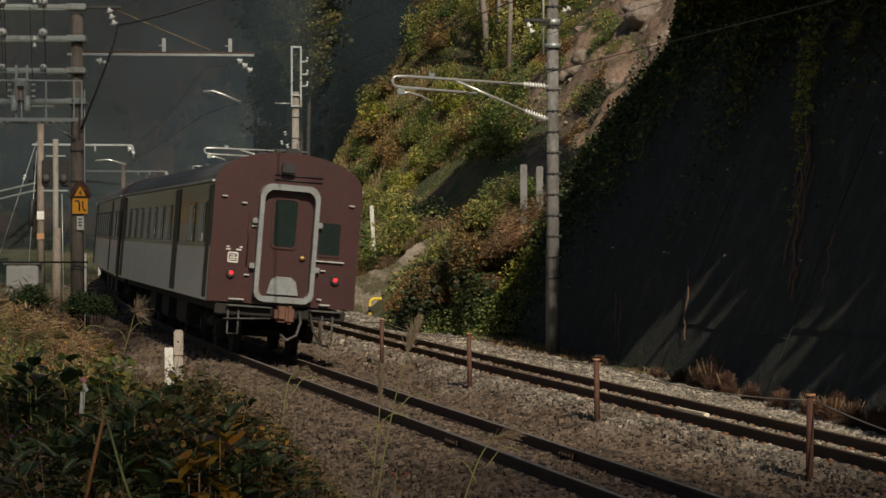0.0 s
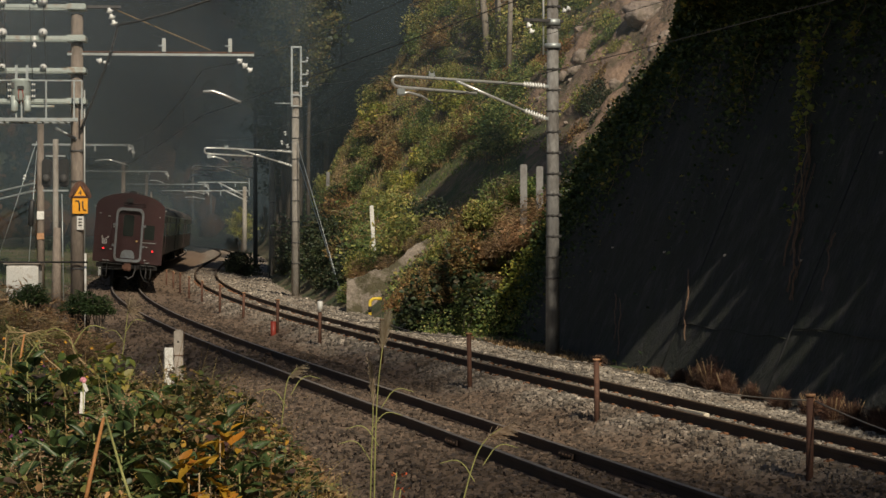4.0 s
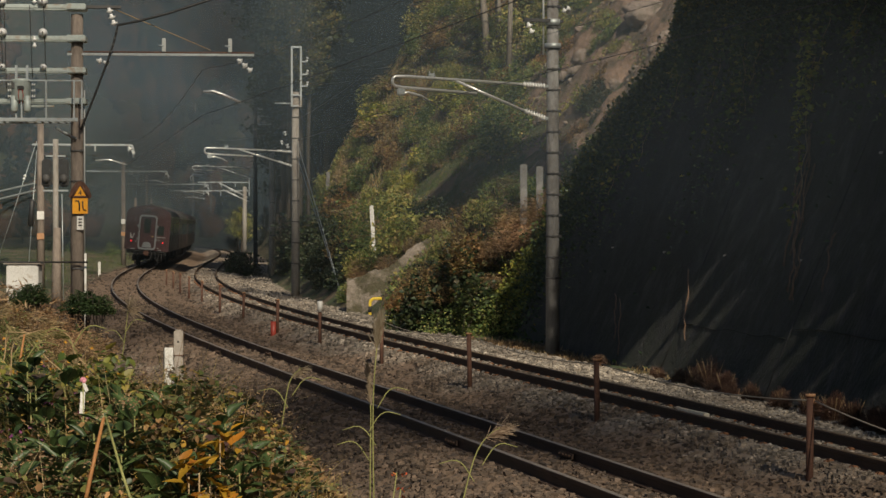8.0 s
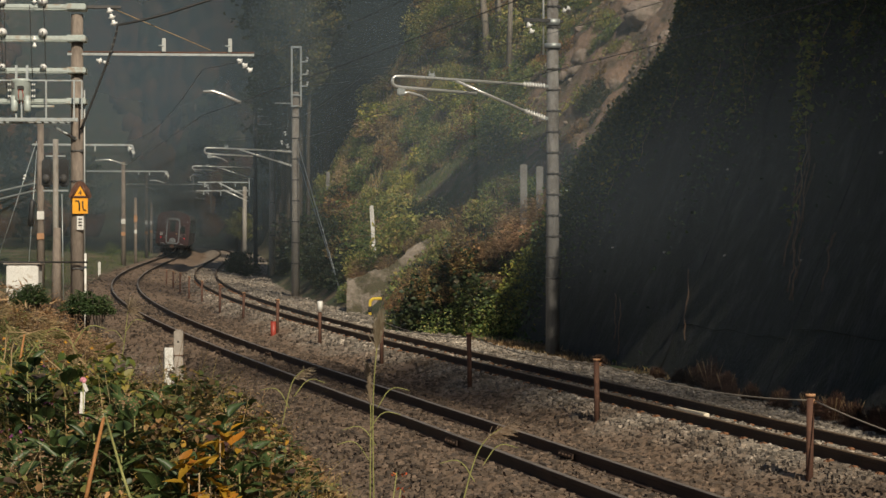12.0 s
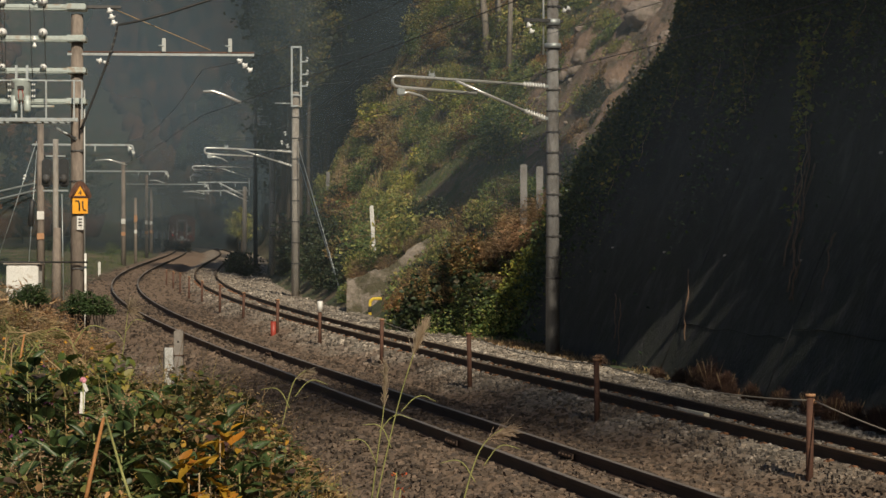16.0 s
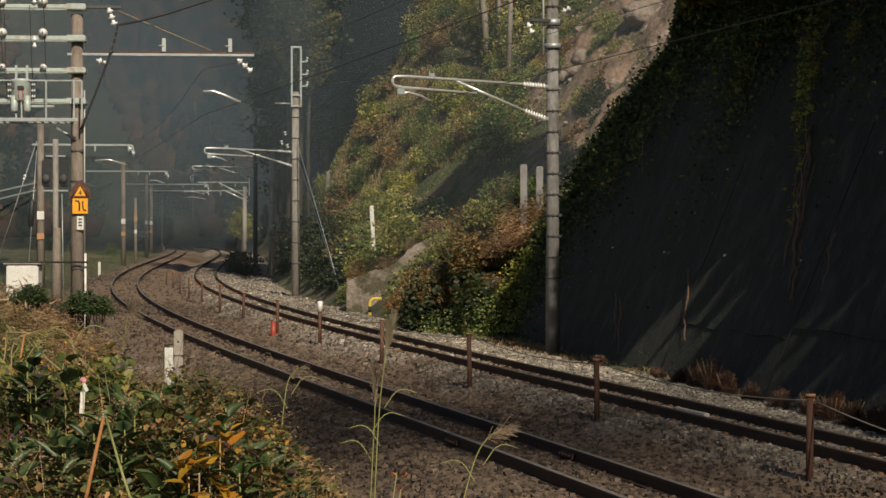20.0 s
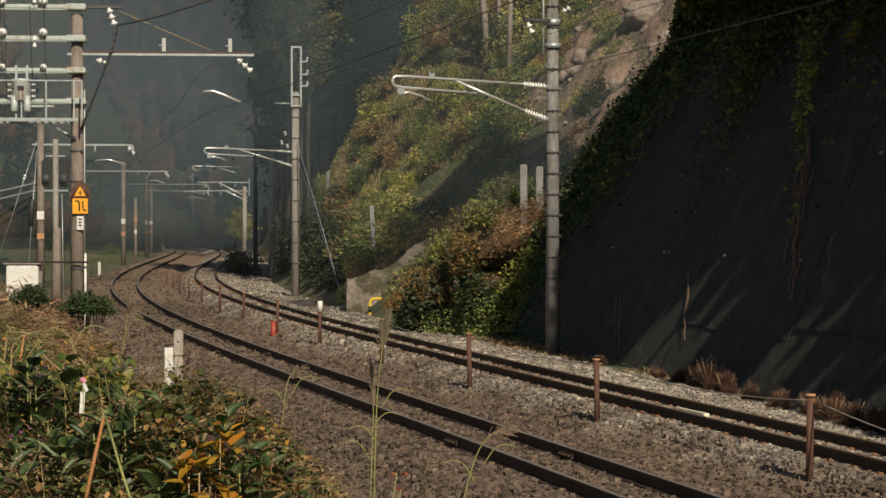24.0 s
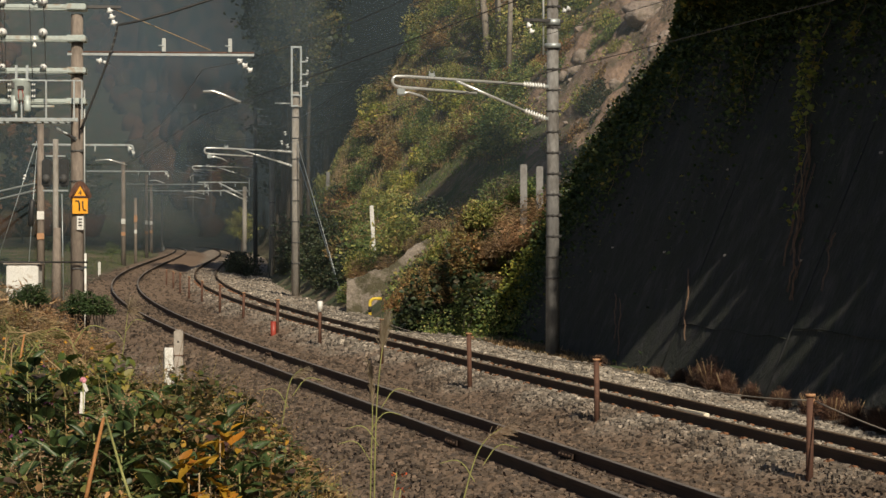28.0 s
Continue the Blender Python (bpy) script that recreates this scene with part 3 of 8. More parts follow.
def stones(count, y0, y1, size, seed):
    """Loose stones lying on the bed."""
    rng = np.random.default_rng(seed)
    y = y0 + (y1 - y0) * rng.random(count) ** 1.25
    lo, hi = left_x(y) - 3.3, right_x(y) + 3.7
    x = lo + (hi - lo) * rng.random(count)
    d = dirt_of(x, y)
    keep = (rng.random(count) > 0.05 + 0.62 * np.clip(d, 0, 1)) | ((x - left_x(y) < -1.5) & (rng.random(count) < 0.8) & (y < 34))
    x, y = x[keep], y[keep]
    n = len(x)
    s = size * (0.45 + 1.2 * rng.random(n) ** 2.2)
    z = bed_z(x, y) + s * 0.12
    cube = np.array([(-1, -1, -1), (1, -1, -1), (1, 1, -1), (-1, 1, -1), (-1, -1, 1), (1, -1, 1), (1, 1, 1), (-1, 1, 1)], float)
    v = cube[None] * rng.uniform(0.35, 1.0, (n, 8, 3)) * np.array([1, 1, 0.75])
    a, t = rng.uniform(0, 6.28, n), rng.uniform(-0.35, 0.35, n)
    ca, sa, ct, st = np.cos(a)[:, None], np.sin(a)[:, None], np.cos(t)[:, None], np.sin(t)[:, None]
    vx, vz = v[..., 0] * ct - v[..., 2] * st, v[..., 0] * st + v[..., 2] * ct
    w = np.stack([vx * ca - v[..., 1] * sa, vx * sa + v[..., 1] * ca, vz], 2) * (s * 0.5)[:, None, None] + np.stack([x, y, z], 1)[:, None]
    f = np.array([(0, 3, 2, 1), (4, 5, 6, 7), (0, 1, 5, 4), (1, 2, 6, 5), (2, 3, 7, 6), (3, 0, 4, 7)])
    me = with_dirt(faces_mesh("ballast_stones", w.reshape(-1, 3), (np.arange(n)[:, None, None] * 8 + f).reshape(-1, 4)))
    tagged(link_mesh("ballast_stones", me, M_BALLAST), "loose angular grey ballast stones along the tracks", "ballast stones", kind="stuff")


ballast_bed()
stones(110000, 17.5, 40, 0.062, 3)
stones(36000, 40, 75, 0.085, 4)
stones(9000, 75, 135, 0.1, 7)

# ---- railway tracks: outer rail canted up ----
CANT = 0.045
RAIL_PROFILE = [(-0.0325, -0.005), (0.0325, -0.005), (0.0325, -0.04), (0.009, -0.052), (0.009, -0.132), (0.0625, -0.142), (0.0625, -0.153), (-0.0625, -0.153), (-0.0625, -0.142), (-0.009, -0.132), (-0.009, -0.052), (-0.0325, -0.04)]
TOP_PROFILE = [(-0.031, -0.004), (0.031, -0.004), (0.025, 0.0), (-0.025, 0.0)]


def swept(line_x, side, profile, y0, y1):
    rows = np.concatenate([np.arange(y0, 80, 1.0), np.arange(80, y1, 3.0)])
    bm = bm_new()
    rings = []
    for y in rows:
        h = 0.05
        d = np.array([float(line_x(y + h) - line_x(y - h)), 2 * h])
        d /= np.hypot(*d)
        n = np.array([d[1], -d[0]])
        c = np.array([float(line_x(y)), y]) + n * side * 0.566
        z = float(grade(y)) - side * CANT
        rings.append([bm.verts.new((c[0] + n[0] * a, c[1] + n[1] * a, z + b)) for a, b in profile])
    for a, b in zip(rings, rings[1:]):
        for k in range(len(profile)):
            bm.faces.new((a[k], a[(k + 1) % len(profile)], b[(k + 1) % len(profile)], b[k]))
    bm.faces.new(rings[0])
    bm.faces.new(rings[-1][::-1])
    bmesh.ops.recalc_face_normals(bm, faces=bm.faces)
    return bm


def heading(line_x, y):
    return math.degrees(math.atan2(float(line_x(y + 0.5) - line_x(y - 0.5)), 1.0))


def track_pose(line_x, y, dz=0.0):
    """A frame on the track: x to its right, y along it, tilted by the cant."""
    return Matrix.Translation((float(line_x(y)), y, float(grade(y)) + dz)) @ pose(0, 0, 0, 0, 0, -heading(line_x, y)) @ pose(0, 0, 0, 0, math.degrees(math.atan(CANT / 0.566)), 0)


def railway(label, line_x, top, sunk, y1, seed):
    t = thing("railway_track", label, "railway track", "tracks of the line", "structure")
    for side in (-1, 1):
        r = part("rail", swept(line_x, side, RAIL_PROFILE, 2, y1), M_RAIL, t)
        part("running_surface", swept(line_x, side, TOP_PROFILE, 2, y1), top, r, "worn top of the rail head")
    bm = box(bm_new(), (0, 0, 0), (1.96, 0.2, 0.16), bevel=0.015)
    me = bpy.data.meshes.new("sleeper")
    bm.to_mesh(me)
    bm.free()
    me.materials.append(M_SLEEPER)
    cm = bm_new()
    for s in (-1, 1):
        for q in (-1, 1):
            box(cm, (s * 0.566 + q * 0.08, 0, 0.012), (0.07, 0.1, 0.035), bevel=0.01)
            box(cm, (s * 0.566 + q * 0.13, 0, 0.0), (0.04, 0.05, 0.03), bevel=0.008)
    clip = bpy.data.meshes.new("fastening")
    cm.to_mesh(clip)
    cm.free()
    clip.materials.append(M_CLIP)
    rng = random.Random(seed)
    y = 16.0
    for i in range(140):
        m = track_pose(line_x, y, -0.153 - 0.08 - sunk + rng.uniform(-0.012, 0.008)) @ pose(rng.uniform(-0.03, 0.03), 0, 0, 0, 0, rng.uniform(-1, 1))
        s = link_mesh("sleeper", me, None, t)
        s.matrix_basis = m
        if line_x is right_x:
            c = link_mesh("fastening", clip, None, t)
            c.matrix_basis = track_pose(line_x, y, -0.15)
        y += 0.63 * math.cos(math.radians(heading(line_x, y)))
    return t


railway("used railway track with shiny rail tops in brown fouled ballast", left_x, M_RAILTOP, 0.045, 330, 5)
railway("railway track with dull rusty rails in pale ballast", right_x, M_DULLTOP, 0.05, 330, 6)


def fishplates():
    for line_x, y, side in ((left_x, 25.0, -1), (left_x, 24.1, 1), (left_x, 43.0, -1), (left_x, 43.5, 1)):
        m = track_pose(line_x, y)
        t = thing("rail_joint", "bolted steel joint bar on the side of a rail", "rail joint", "rail joints")
        t.matrix_basis = m
        for q in (-1, 1):
            part("joint_bar", box(bm_new(), (side * 0.566 + q * 0.035, 0, -0.09), (0.02, 0.5, 0.07), bevel=0.006), M_RAIL, t)
            for k in (-0.18, -0.06, 0.06, 0.18):
                part("bolt", bar((side * 0.566 + q * 0.045, k, -0.09), (side * 0.566 + q * 0.075, k, -0.09), 0.018, 6), M_RAIL, t)


fishplates()


# ---- retaining wall ----
def wall_point(y, z):
    s = 0.984 * WALL_BATTER * (z + 0.5)
    return Vector((float(wall_x(y)) + s, y + 0.177 * WALL_BATTER * (z + 0.5), z))


def retaining_wall():
    ys = [-30, -10, 5, 15, 22, 27, 31.5, 36, 40, 44, 47, 48.8, 50.2, 51.4, 52, 52.6, 53.4, 54.4, 55.4, 56.6, 57.4, 58.2, 59]
    bm = bm_new()
    grid = []
    for y in ys:
        top = float(wall_top(y))
        col = []
        for k in range(13):
            z = -0.7 + (top + 0.7) * k / 12
            p = wall_point(y, z)
            p.x += 0.035 * float(wavy(y, z, 1.6, 0.3)) + 0.02 * float(wavy(y, z, 0.6, 1.3))
            col.append(bm.verts.new(p))
        col += [bm.verts.new(wall_point(y, top) + Vector((0.7, 0.12, 0.0))), bm.verts.new(wall_point(y, -0.7) + Vector((0.7, 0.12, 0)))]
        grid.append(col)
    for a, b in zip(grid, grid[1:]):
        for k in range(len(a)):
            bm.faces.new((a[k], b[k], b[(k + 1) % len(a)], a[(k + 1) % len(a)]))
    bm.faces.new(grid[0])
    bm.faces.new(grid[-1][::-1])
    bmesh.ops.recalc_face_normals(bm, faces=bm.faces)
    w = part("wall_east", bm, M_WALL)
    tagged(w, "tall leaning stained concrete retaining wall, its shade put into a near-black colour", "retaining wall", kind="structure")
    # construction joints, weep pipes and the concrete lifts
    for y in (30.0, 36.5, 43.0):
        n = 10
        pts = [wall_point(y, -0.5 + (float(wall_top(y)) - 0.4) * i / n) + Vector((-0.012, 0, 0)) for i in range(n + 1)]
        part("joint_strip", tube(bm_new(), pts, 0.01, 5), M_BLACK, w)
    for z, ys in ((2.0, (33.2, 37.4, 41.8, 46.1, 50.6)), (3.8, (35.6, 43.9))):
        for y in ys:
            p = wall_point(y, z + 0.1 * math.sin(y * 3))
            part("weep_pipe", bar(p + Vector((0.1, 0.02, 0)), p + Vector((-0.05, -0.01, -0.01)), 0.022, 8), M_PALECON, w)
    for y0, y1, z in ((26, 36.4, 0.75), (36.6, 42.9, 0.55)):
        pts = [wall_point(y0 + (y1 - y0) * i / 8, z + 0.03 * math.sin(i * 2.1)) + Vector((-0.02, 0, 0)) for i in range(9)]
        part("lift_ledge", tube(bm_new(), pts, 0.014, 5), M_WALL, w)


retaining_wall()
# ---- train ----
LEN, HALF = 19.5, 1.4


def coach_section(z_from_eave=0.0):
    """Outline of the body above the sill, from left sill over the roof to right sill."""
    pts = [(-HALF, 1.03), (-HALF, 3.25)]
    for i in range(1, 14):
        a = math.pi * (1 - i / 14)
        pts.append((HALF * math.cos(a) * (1 if abs(math.cos(a)) < 0.999 else 1), 3.27 + 0.64 * math.sin(a) ** 0.95))
    return pts + [(HALF, 3.25), (HALF, 1.03)]


def shell(pts, y0, y1, close=True):
    bm = bm_new()
    a = [bm.verts.new((x, y0, z)) for x, z in pts]
    b = [bm.verts.new((x, y1, z)) for x, z in pts]
    n = len(pts)
    for k in range(n if close else n - 1):
        f = bm.faces.new((a[k], a[(k + 1) % n], b[(k + 1) % n], b[k]))
        f.smooth = 3 < k < n - 3
    if close:
        bm.faces.new(a[::-1])
        bm.faces.new(b)
    bmesh.ops.recalc_face_normals(bm, faces=bm.faces)
    return bm


def rounded_loop(w, z0, z1, r, top_bow=0.0, n=5):
    pts = []
    for cx, cz, a0 in ((w - r, z1 - r, 0), (-w + r, z1 - r, 90), (-w + r, z0 + r, 180), (w - r, z0 + r, 270)):
        for i in range(n + 1):
            a = math.radians(a0 + 90 * i / n)
            x, z = cx + r * math.cos(a), cz + r * math.sin(a)
            pts.append((x, z + (top_bow * (1 - (x / w) ** 2) if cz > (z0 + z1) / 2 else 0)))
    return pts


def ring_frame(outer, inner, y0, y1, x_shift=0.0):
    bm = bm_new()
    loops = [[bm.verts.new((x + x_shift, y, z)) for x, z in pts] for pts, y in ((outer, y0), (outer, y1), (inner, y1), (inner, y0))]
    n = len(outer)
    for a, b in zip(loops, loops[1:] + loops[:1]):
        for k in range(n):
            bm.faces.new((a[k], a[(k + 1) % n], b[(k + 1) % n], b[k]))
    bmesh.ops.recalc_face_normals(bm, faces=bm.faces)
    return bm


def plate(pts, y0, y1, x_shift=0.0):
    bm = bm_new()
    a = [bm.verts.new((x + x_shift, y0, z)) for x, z in pts]
    b = [bm.verts.new((x + x_shift, y1, z)) for x, z in pts]
    n = len(pts)
    for k in range(n):
        bm.faces.new((a[k], a[(k + 1) % n], b[(k + 1) % n], b[k]))
    bm.faces.new(a[::-1])
    bm.faces.new(b)
    bmesh.ops.recalc_face_normals(bm, faces=bm.faces)
    return bm


def wheelset(parent):
    bm = bm_new()
    for s in (-1, 1):
        tube(bm, [(s * 0.5, 0, 0), (s * 0.53, 0, 0), (s * 0.53, 0, 0), (s * 0.64, 0, 0)], [0.46, 0.46, 0.43, 0.42], 20)
        box(bm, (s * 0.6, 0, 0.22), (0.1, 0.06, 0.36))
        box(bm, (s * 0.6, 0.2, -0.1), (0.1, 0.3, 0.06))
    tube(bm, [(-0.62, 0, 0), (0.62, 0, 0)], 0.08, 10)
    return part("wheelset", bm, M_UNDER, parent)


def bogie(parent, y):
    bm = bm_new()
    for s in (-1, 1):
        box(bm, (s * 0.85, 0, 0.55), (0.14, 2.9, 0.18), bevel=0.03)
        for q in (-1.15, 1.15):
            box(bm, (s * 0.85, q, 0.45), (0.24, 0.34, 0.34), bevel=0.05)
            tube(bm, [(s * 0.85, q * 0.55, 0.42), (s * 0.85, q * 0.55, 0.8)], 0.11, 10)
    box(bm, (0, 0, 0.6), (1.8, 0.5, 0.22), bevel=0.04)
    b = part("bogie", bm, M_UNDER, parent)
    b.location = (0, y, 0)
    sets = []
    for q in (-1.15, 1.15):
        w = wheelset(b)
        w.location = (0, q, 0.43)
        sets.append(w)
    return sets


def coach(label, detailed):
    t = thing("railway_coach", label, "railway coach", "coaches of the train")
    sec = coach_section()
    body = part("body", shell([(-HALF, 1.03), (-HALF, 3.3), (HALF, 3.3), (HALF, 1.03)], 0.02, LEN - 0.02), M_SIDE, t, "upper side with a dull olive reflection painted in")
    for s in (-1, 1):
        # left panel holds the painted reflection, the right one is plain maroon
        part("lower_panel", box(bm_new(), (s * (HALF + 0.002), LEN / 2, 1.54), (0.02, LEN - 0.06, 1.02)), M_LOWER if s < 0 else M_MAROON, t, "lower side panel with a pale reflection painted in" if s < 0 else "")
    roof = [p for p in sec if p[1] > 3.28]
    roof = [(-HALF - 0.02, 3.27)] + roof + [(HALF + 0.02, 3.27)]
    part("roof", shell(roof, 0.06, LEN - 0.06), M_ROOF, t, "sooty grey arched roof")
    part("gutter", box(bm_new(), (-HALF - 0.035, LEN / 2, 3.3), (0.05, LEN - 0.2, 0.05), bevel=0.01), M_GREYPAINT, t)
    part("gutter", box(bm_new(), (HALF + 0.035, LEN / 2, 3.3), (0.05, LEN - 0.2, 0.05), bevel=0.01), M_GREYPAINT, t)
    for y in ((3.4, 8.0, 12.5, 17.0) if detailed else (5.0, 14.0)):
        part("roof_vent", lump(bm_new(), (0, y, 3.93), (0.3, 0.4, 0.14), y, 0.05), M_ROOF, t)
    # end wall with rounded shoulders, a touch proud of the body
    endp = [(-HALF - 0.015, 1.04)] + [(x * 1.01, z + 0.02) for x, z in sec[1:-1]] + [(HALF + 0.015, 1.04)]
    end = part("end_wall", plate(endp, -0.03, 0.05), M_MAROON, t, "dark maroon painted end wall")
    part("end_wall", plate(endp, LEN - 0.05, LEN + 0.03), M_MAROON, t)
    # windows and doors on both sides
    for s in (-1, 1):
        x = s * (HALF + 0.004)
        for y in (1.55, 3.25, 7.6, 9.25, 10.9, 12.55, 14.2, 15.85, 17.5):
            w = part("window", box(bm_new(), (x, y, 2.52), (0.03, 0.95, 0.8), bevel=0.012), M_GLASS, t, "dark window")
            # left panes get a pale strip as painted reflection
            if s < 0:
                part("pane_sheen", box(bm_new(), (x + s * 0.018, y + 0.12, 2.5), (0.012, 0.62, 0.72)), M_PANE, w, "pale sky reflection painted on the pane")
        # doorways are flat black panels that paint the shade inside
        for y, wd in ((6.0, 0.95), (0.5, 0.6), (18.9, 0.7)):
            part("door", box(bm_new(), (x, y, 2.15), (0.03, wd, 2.15), bevel=0.01), M_BLACK, t, "open doorway, its inner shade painted as a black panel")
        part("sill_beading", box(bm_new(), (s * (HALF + 0.008), LEN / 2, 2.06), (0.02, LEN - 0.3, 0.05)), M_SIDE, t)
    # underframe
    um = bm_new()
    box(um, (0, LEN / 2, 0.93), (2.3, LEN - 0.5, 0.16))
    for y, l in ((6.5, 2.0), (9.8, 1.6), (12.6, 1.4)):
        box(um, (-0.7, y, 0.62), (0.8, l, 0.5), bevel=0.04)
        box(um, (0.75, y + 0.5, 0.62), (0.7, l, 0.5), bevel=0.04)
    part("underframe", um, M_UNDER, t)
    sets = bogie(t, 2.9) + bogie(t, LEN - 2.9)
    if not detailed:
        part("gangway", ring_frame(rounded_loop(0.58, 1.1, 3.35, 0.2), rounded_loop(0.42, 1.2, 3.2, 0.16), -0.45, -0.02), M_GANGWAY, t)
        return t, sets
    # end door in its gangway frame
    part("gangway_frame", ring_frame(rounded_loop(0.57, 1.09, 3.28, 0.2, 0.07, 7), rounded_loop(0.485, 1.18, 3.175, 0.16, 0.06, 7), -0.26, -0.02), M_GANGWAY, t, "pale grey worn gangway frame")
    door = part("end_door", plate(rounded_loop(0.48, 1.18, 3.17, 0.1), -0.055, -0.034), M_MAROON, t, "maroon end door")
    part("door_pane", plate(rounded_loop(0.22, 2.14, 3.04, 0.09), -0.068, -0.057, -0.04), M_GLASS, door, "dark rounded door pane")
    part("pane_rim", ring_frame(rounded_loop(0.26, 2.1, 3.08, 0.11), rounded_loop(0.215, 2.145, 3.035, 0.085), -0.08, -0.057, -0.04), M_MAROON, door)
    part("door_handle", lump(bm_new(), (0.33, -0.1, 1.96), (0.06, 0.04, 0.045), 1.0, 0.1), M_BRASS, door, "small brass handle")
    part("footplate", plate([(-0.3, 1.24), (0.3, 1.24), (0.24, 1.5), (0.14, 1.58), (-0.14, 1.58), (-0.24, 1.5)], -0.11, -0.06), M_GANGWAY, door, "grey folding footplate")
    part("threshold", box(bm_new(), (0, -0.13, 1.17), (0.86, 0.16, 0.06), bevel=0.01), M_GANGWAY, t)
    for z in (2.75, 1.9):
        for s in (-1, 1):
            part("frame_bracket", box(bm_new(), (s * 0.62, -0.12, z - 0.15), (0.1, 0.08, 0.11), bevel=0.015), M_GANGWAY, t)
    # right-hand end window
    win = part("end_window", plate(rounded_loop(0.21, 2.05, 2.66, 0.05), -0.045, -0.031, 0.83), M_GLASS, t, "dark end window")
    part("window_frame", ring_frame(rounded_loop(0.25, 2.01, 2.7, 0.07), rounded_loop(0.208, 2.052, 2.658, 0.05), -0.05, -0.031, 0.83), M_MAROON, win)
    part("window_sill", box(bm_new(), (0.83, -0.06, 1.93), (0.62, 0.06, 0.025)), M_GREYPAINT, win, "pale sill")
    # tail lamps
    for s in (-1, 1):
        lamp = part("tail_lamp", bar((s * 1.0, -0.03, 1.59), (s * 1.0, -0.1, 1.59), 0.085, 14), M_BLACK, t)
        part("lens", bar((s * 1.0, -0.1, 1.59), (s * 1.0, -0.115, 1.59), 0.037, 14), M_TAIL, lamp, "glowing red lens")
        part("step_iron", box(bm_new(), (s * 0.82, -0.08, 1.1), (0.2, 0.1, 0.03), bevel=0.008), M_GREYPAINT, t)
    # small plates whose writing cannot be read
    board = part("notice_plate", ring_frame(rounded_loop(0.1, 1.78, 1.98, 0.03), rounded_loop(0.075, 1.81, 1.95, 0.02), -0.042, -0.03, -0.98), M_WHITE, t, "small white framed notice")
    for x, z, w, h in ((-0.98, 1.88, 0.12, 0.025), (-0.98, 1.84, 0.12, 0.02), (-0.98, 1.92, 0.09, 0.02), (-1.08, 2.03, 0.08, 0.03), (-0.88, 2.03, 0.1, 0.03), (-1.08, 2.08, 0.06, 0.025), (-0.84, 2.08, 0.05, 0.03)):
        part("marking", box(bm_new(), (x, -0.037, z), (w, 0.008, h)), M_WHITE, board)
    for x, z in ((-0.84, 2.92), (-0.62, 2.5), (-0.95, 1.1), (-0.7, 1.57), (0.75, 1.75), (0.72, 1.2), (1.22, 3.02), (-1.22, 3.02)):
        part("foothold", box(bm_new(), (x, -0.06, z), (0.1, 0.06, 0.03), bevel=0.006), M_GREYPAINT, t)
    part("grab_rail", bar((-0.72, -0.07, 1.75), (-0.72, -0.07, 2.75), 0.014, 6), M_MAROON, t)
    part("roof_lamp", box(bm_new(), (-0.06, -0.1, 3.62), (0.26, 0.2, 0.2), bevel=0.03), M_BLACK, t, "black box above the door")
    part("aerial", box(bm_new(), (0.04, 0.3, 3.92), (0.3, 0.3, 0.22), bevel=0.04), M_BLACK, t, "dark box on the roof end")
    part("roof_bracket", tube(bm_new(), [(-0.35, 0.25, 3.8), (-0.3, 0.25, 3.98), (0.35, 0.25, 3.98), (0.42, 0.25, 3.8)], 0.025, 6), M_DARKSTEEL, t)
    for dz in (0.0, 0.09):
        part("conduit", bar((-0.3, -0.05, 3.5 - dz), (0.62, -0.05, 3.5 - dz), 0.012, 5), M_BLACK, t)
    # buffer beam, coupler, hoses, steps
    part("buffer_beam", box(bm_new(), (0, 0.0, 0.9), (2.5, 0.16, 0.2), bevel=0.02), M_UNDER, t)
    part("end_ledge", box(bm_new(), (-0.62, -0.12, 0.98), (0.85, 0.2, 0.03), bevel=0.008), M_ROOF, t)
    part("end_ledge", box(bm_new(), (0.85, -0.12, 0.98), (0.6, 0.2, 0.03), bevel=0.008), M_ROOF, t)
    part("coupler", box(box(bm_new(), (-0.02, -0.3, 0.88), (0.3, 0.42, 0.3), bevel=0.07), (0.1, -0.5, 0.88), (0.16, 0.2, 0.34), bevel=0.05), M_COUPLER, t, "rusty knuckle coupler")
    hose = [(0.34, -0.15, 0.95), (0.36, -0.3, 0.75), (0.28, -0.38, 0.5), (0.1, -0.4, 0.4), (-0.02, -0.36, 0.5)]
    part("brake_hose", tube(bm_new(), hose, 0.028, 8), M_DARKSTEEL, t)
    for s in (-1, 1):
        part("end_step", tube(bm_new(), [(s * 1.0, -0.1, 0.95), (s * 1.0, -0.15, 0.45), (s * 0.8, -0.15, 0.45), (s * 0.8, -0.1, 0.95)], 0.02, 6), M_DARKSTEEL, t)
    part("uncoupling_rod", bar((-1.1, -0.18, 0.72), (-0.2, -0.2, 0.78), 0.016, 6), M_DARKSTEEL, t)
    part("jumper_cable", tube(bm_new(), [(0.55, -0.1, 1.0), (0.62, -0.25, 0.6), (0.78, -0.25, 0.35), (0.95, -0.2, 0.32)], 0.025, 6), M_CABLE, t)
    return t, sets


TRAIN = [coach("old maroon railway coach with grey gangway frame and red tail lamps", True)]
second = coach("old maroon railway coach coupled inside the train", False)
TRAIN.append(second)
for _ in range(3):
    c = copy_thing(second[0], Matrix())
    TRAIN.append((c, []))
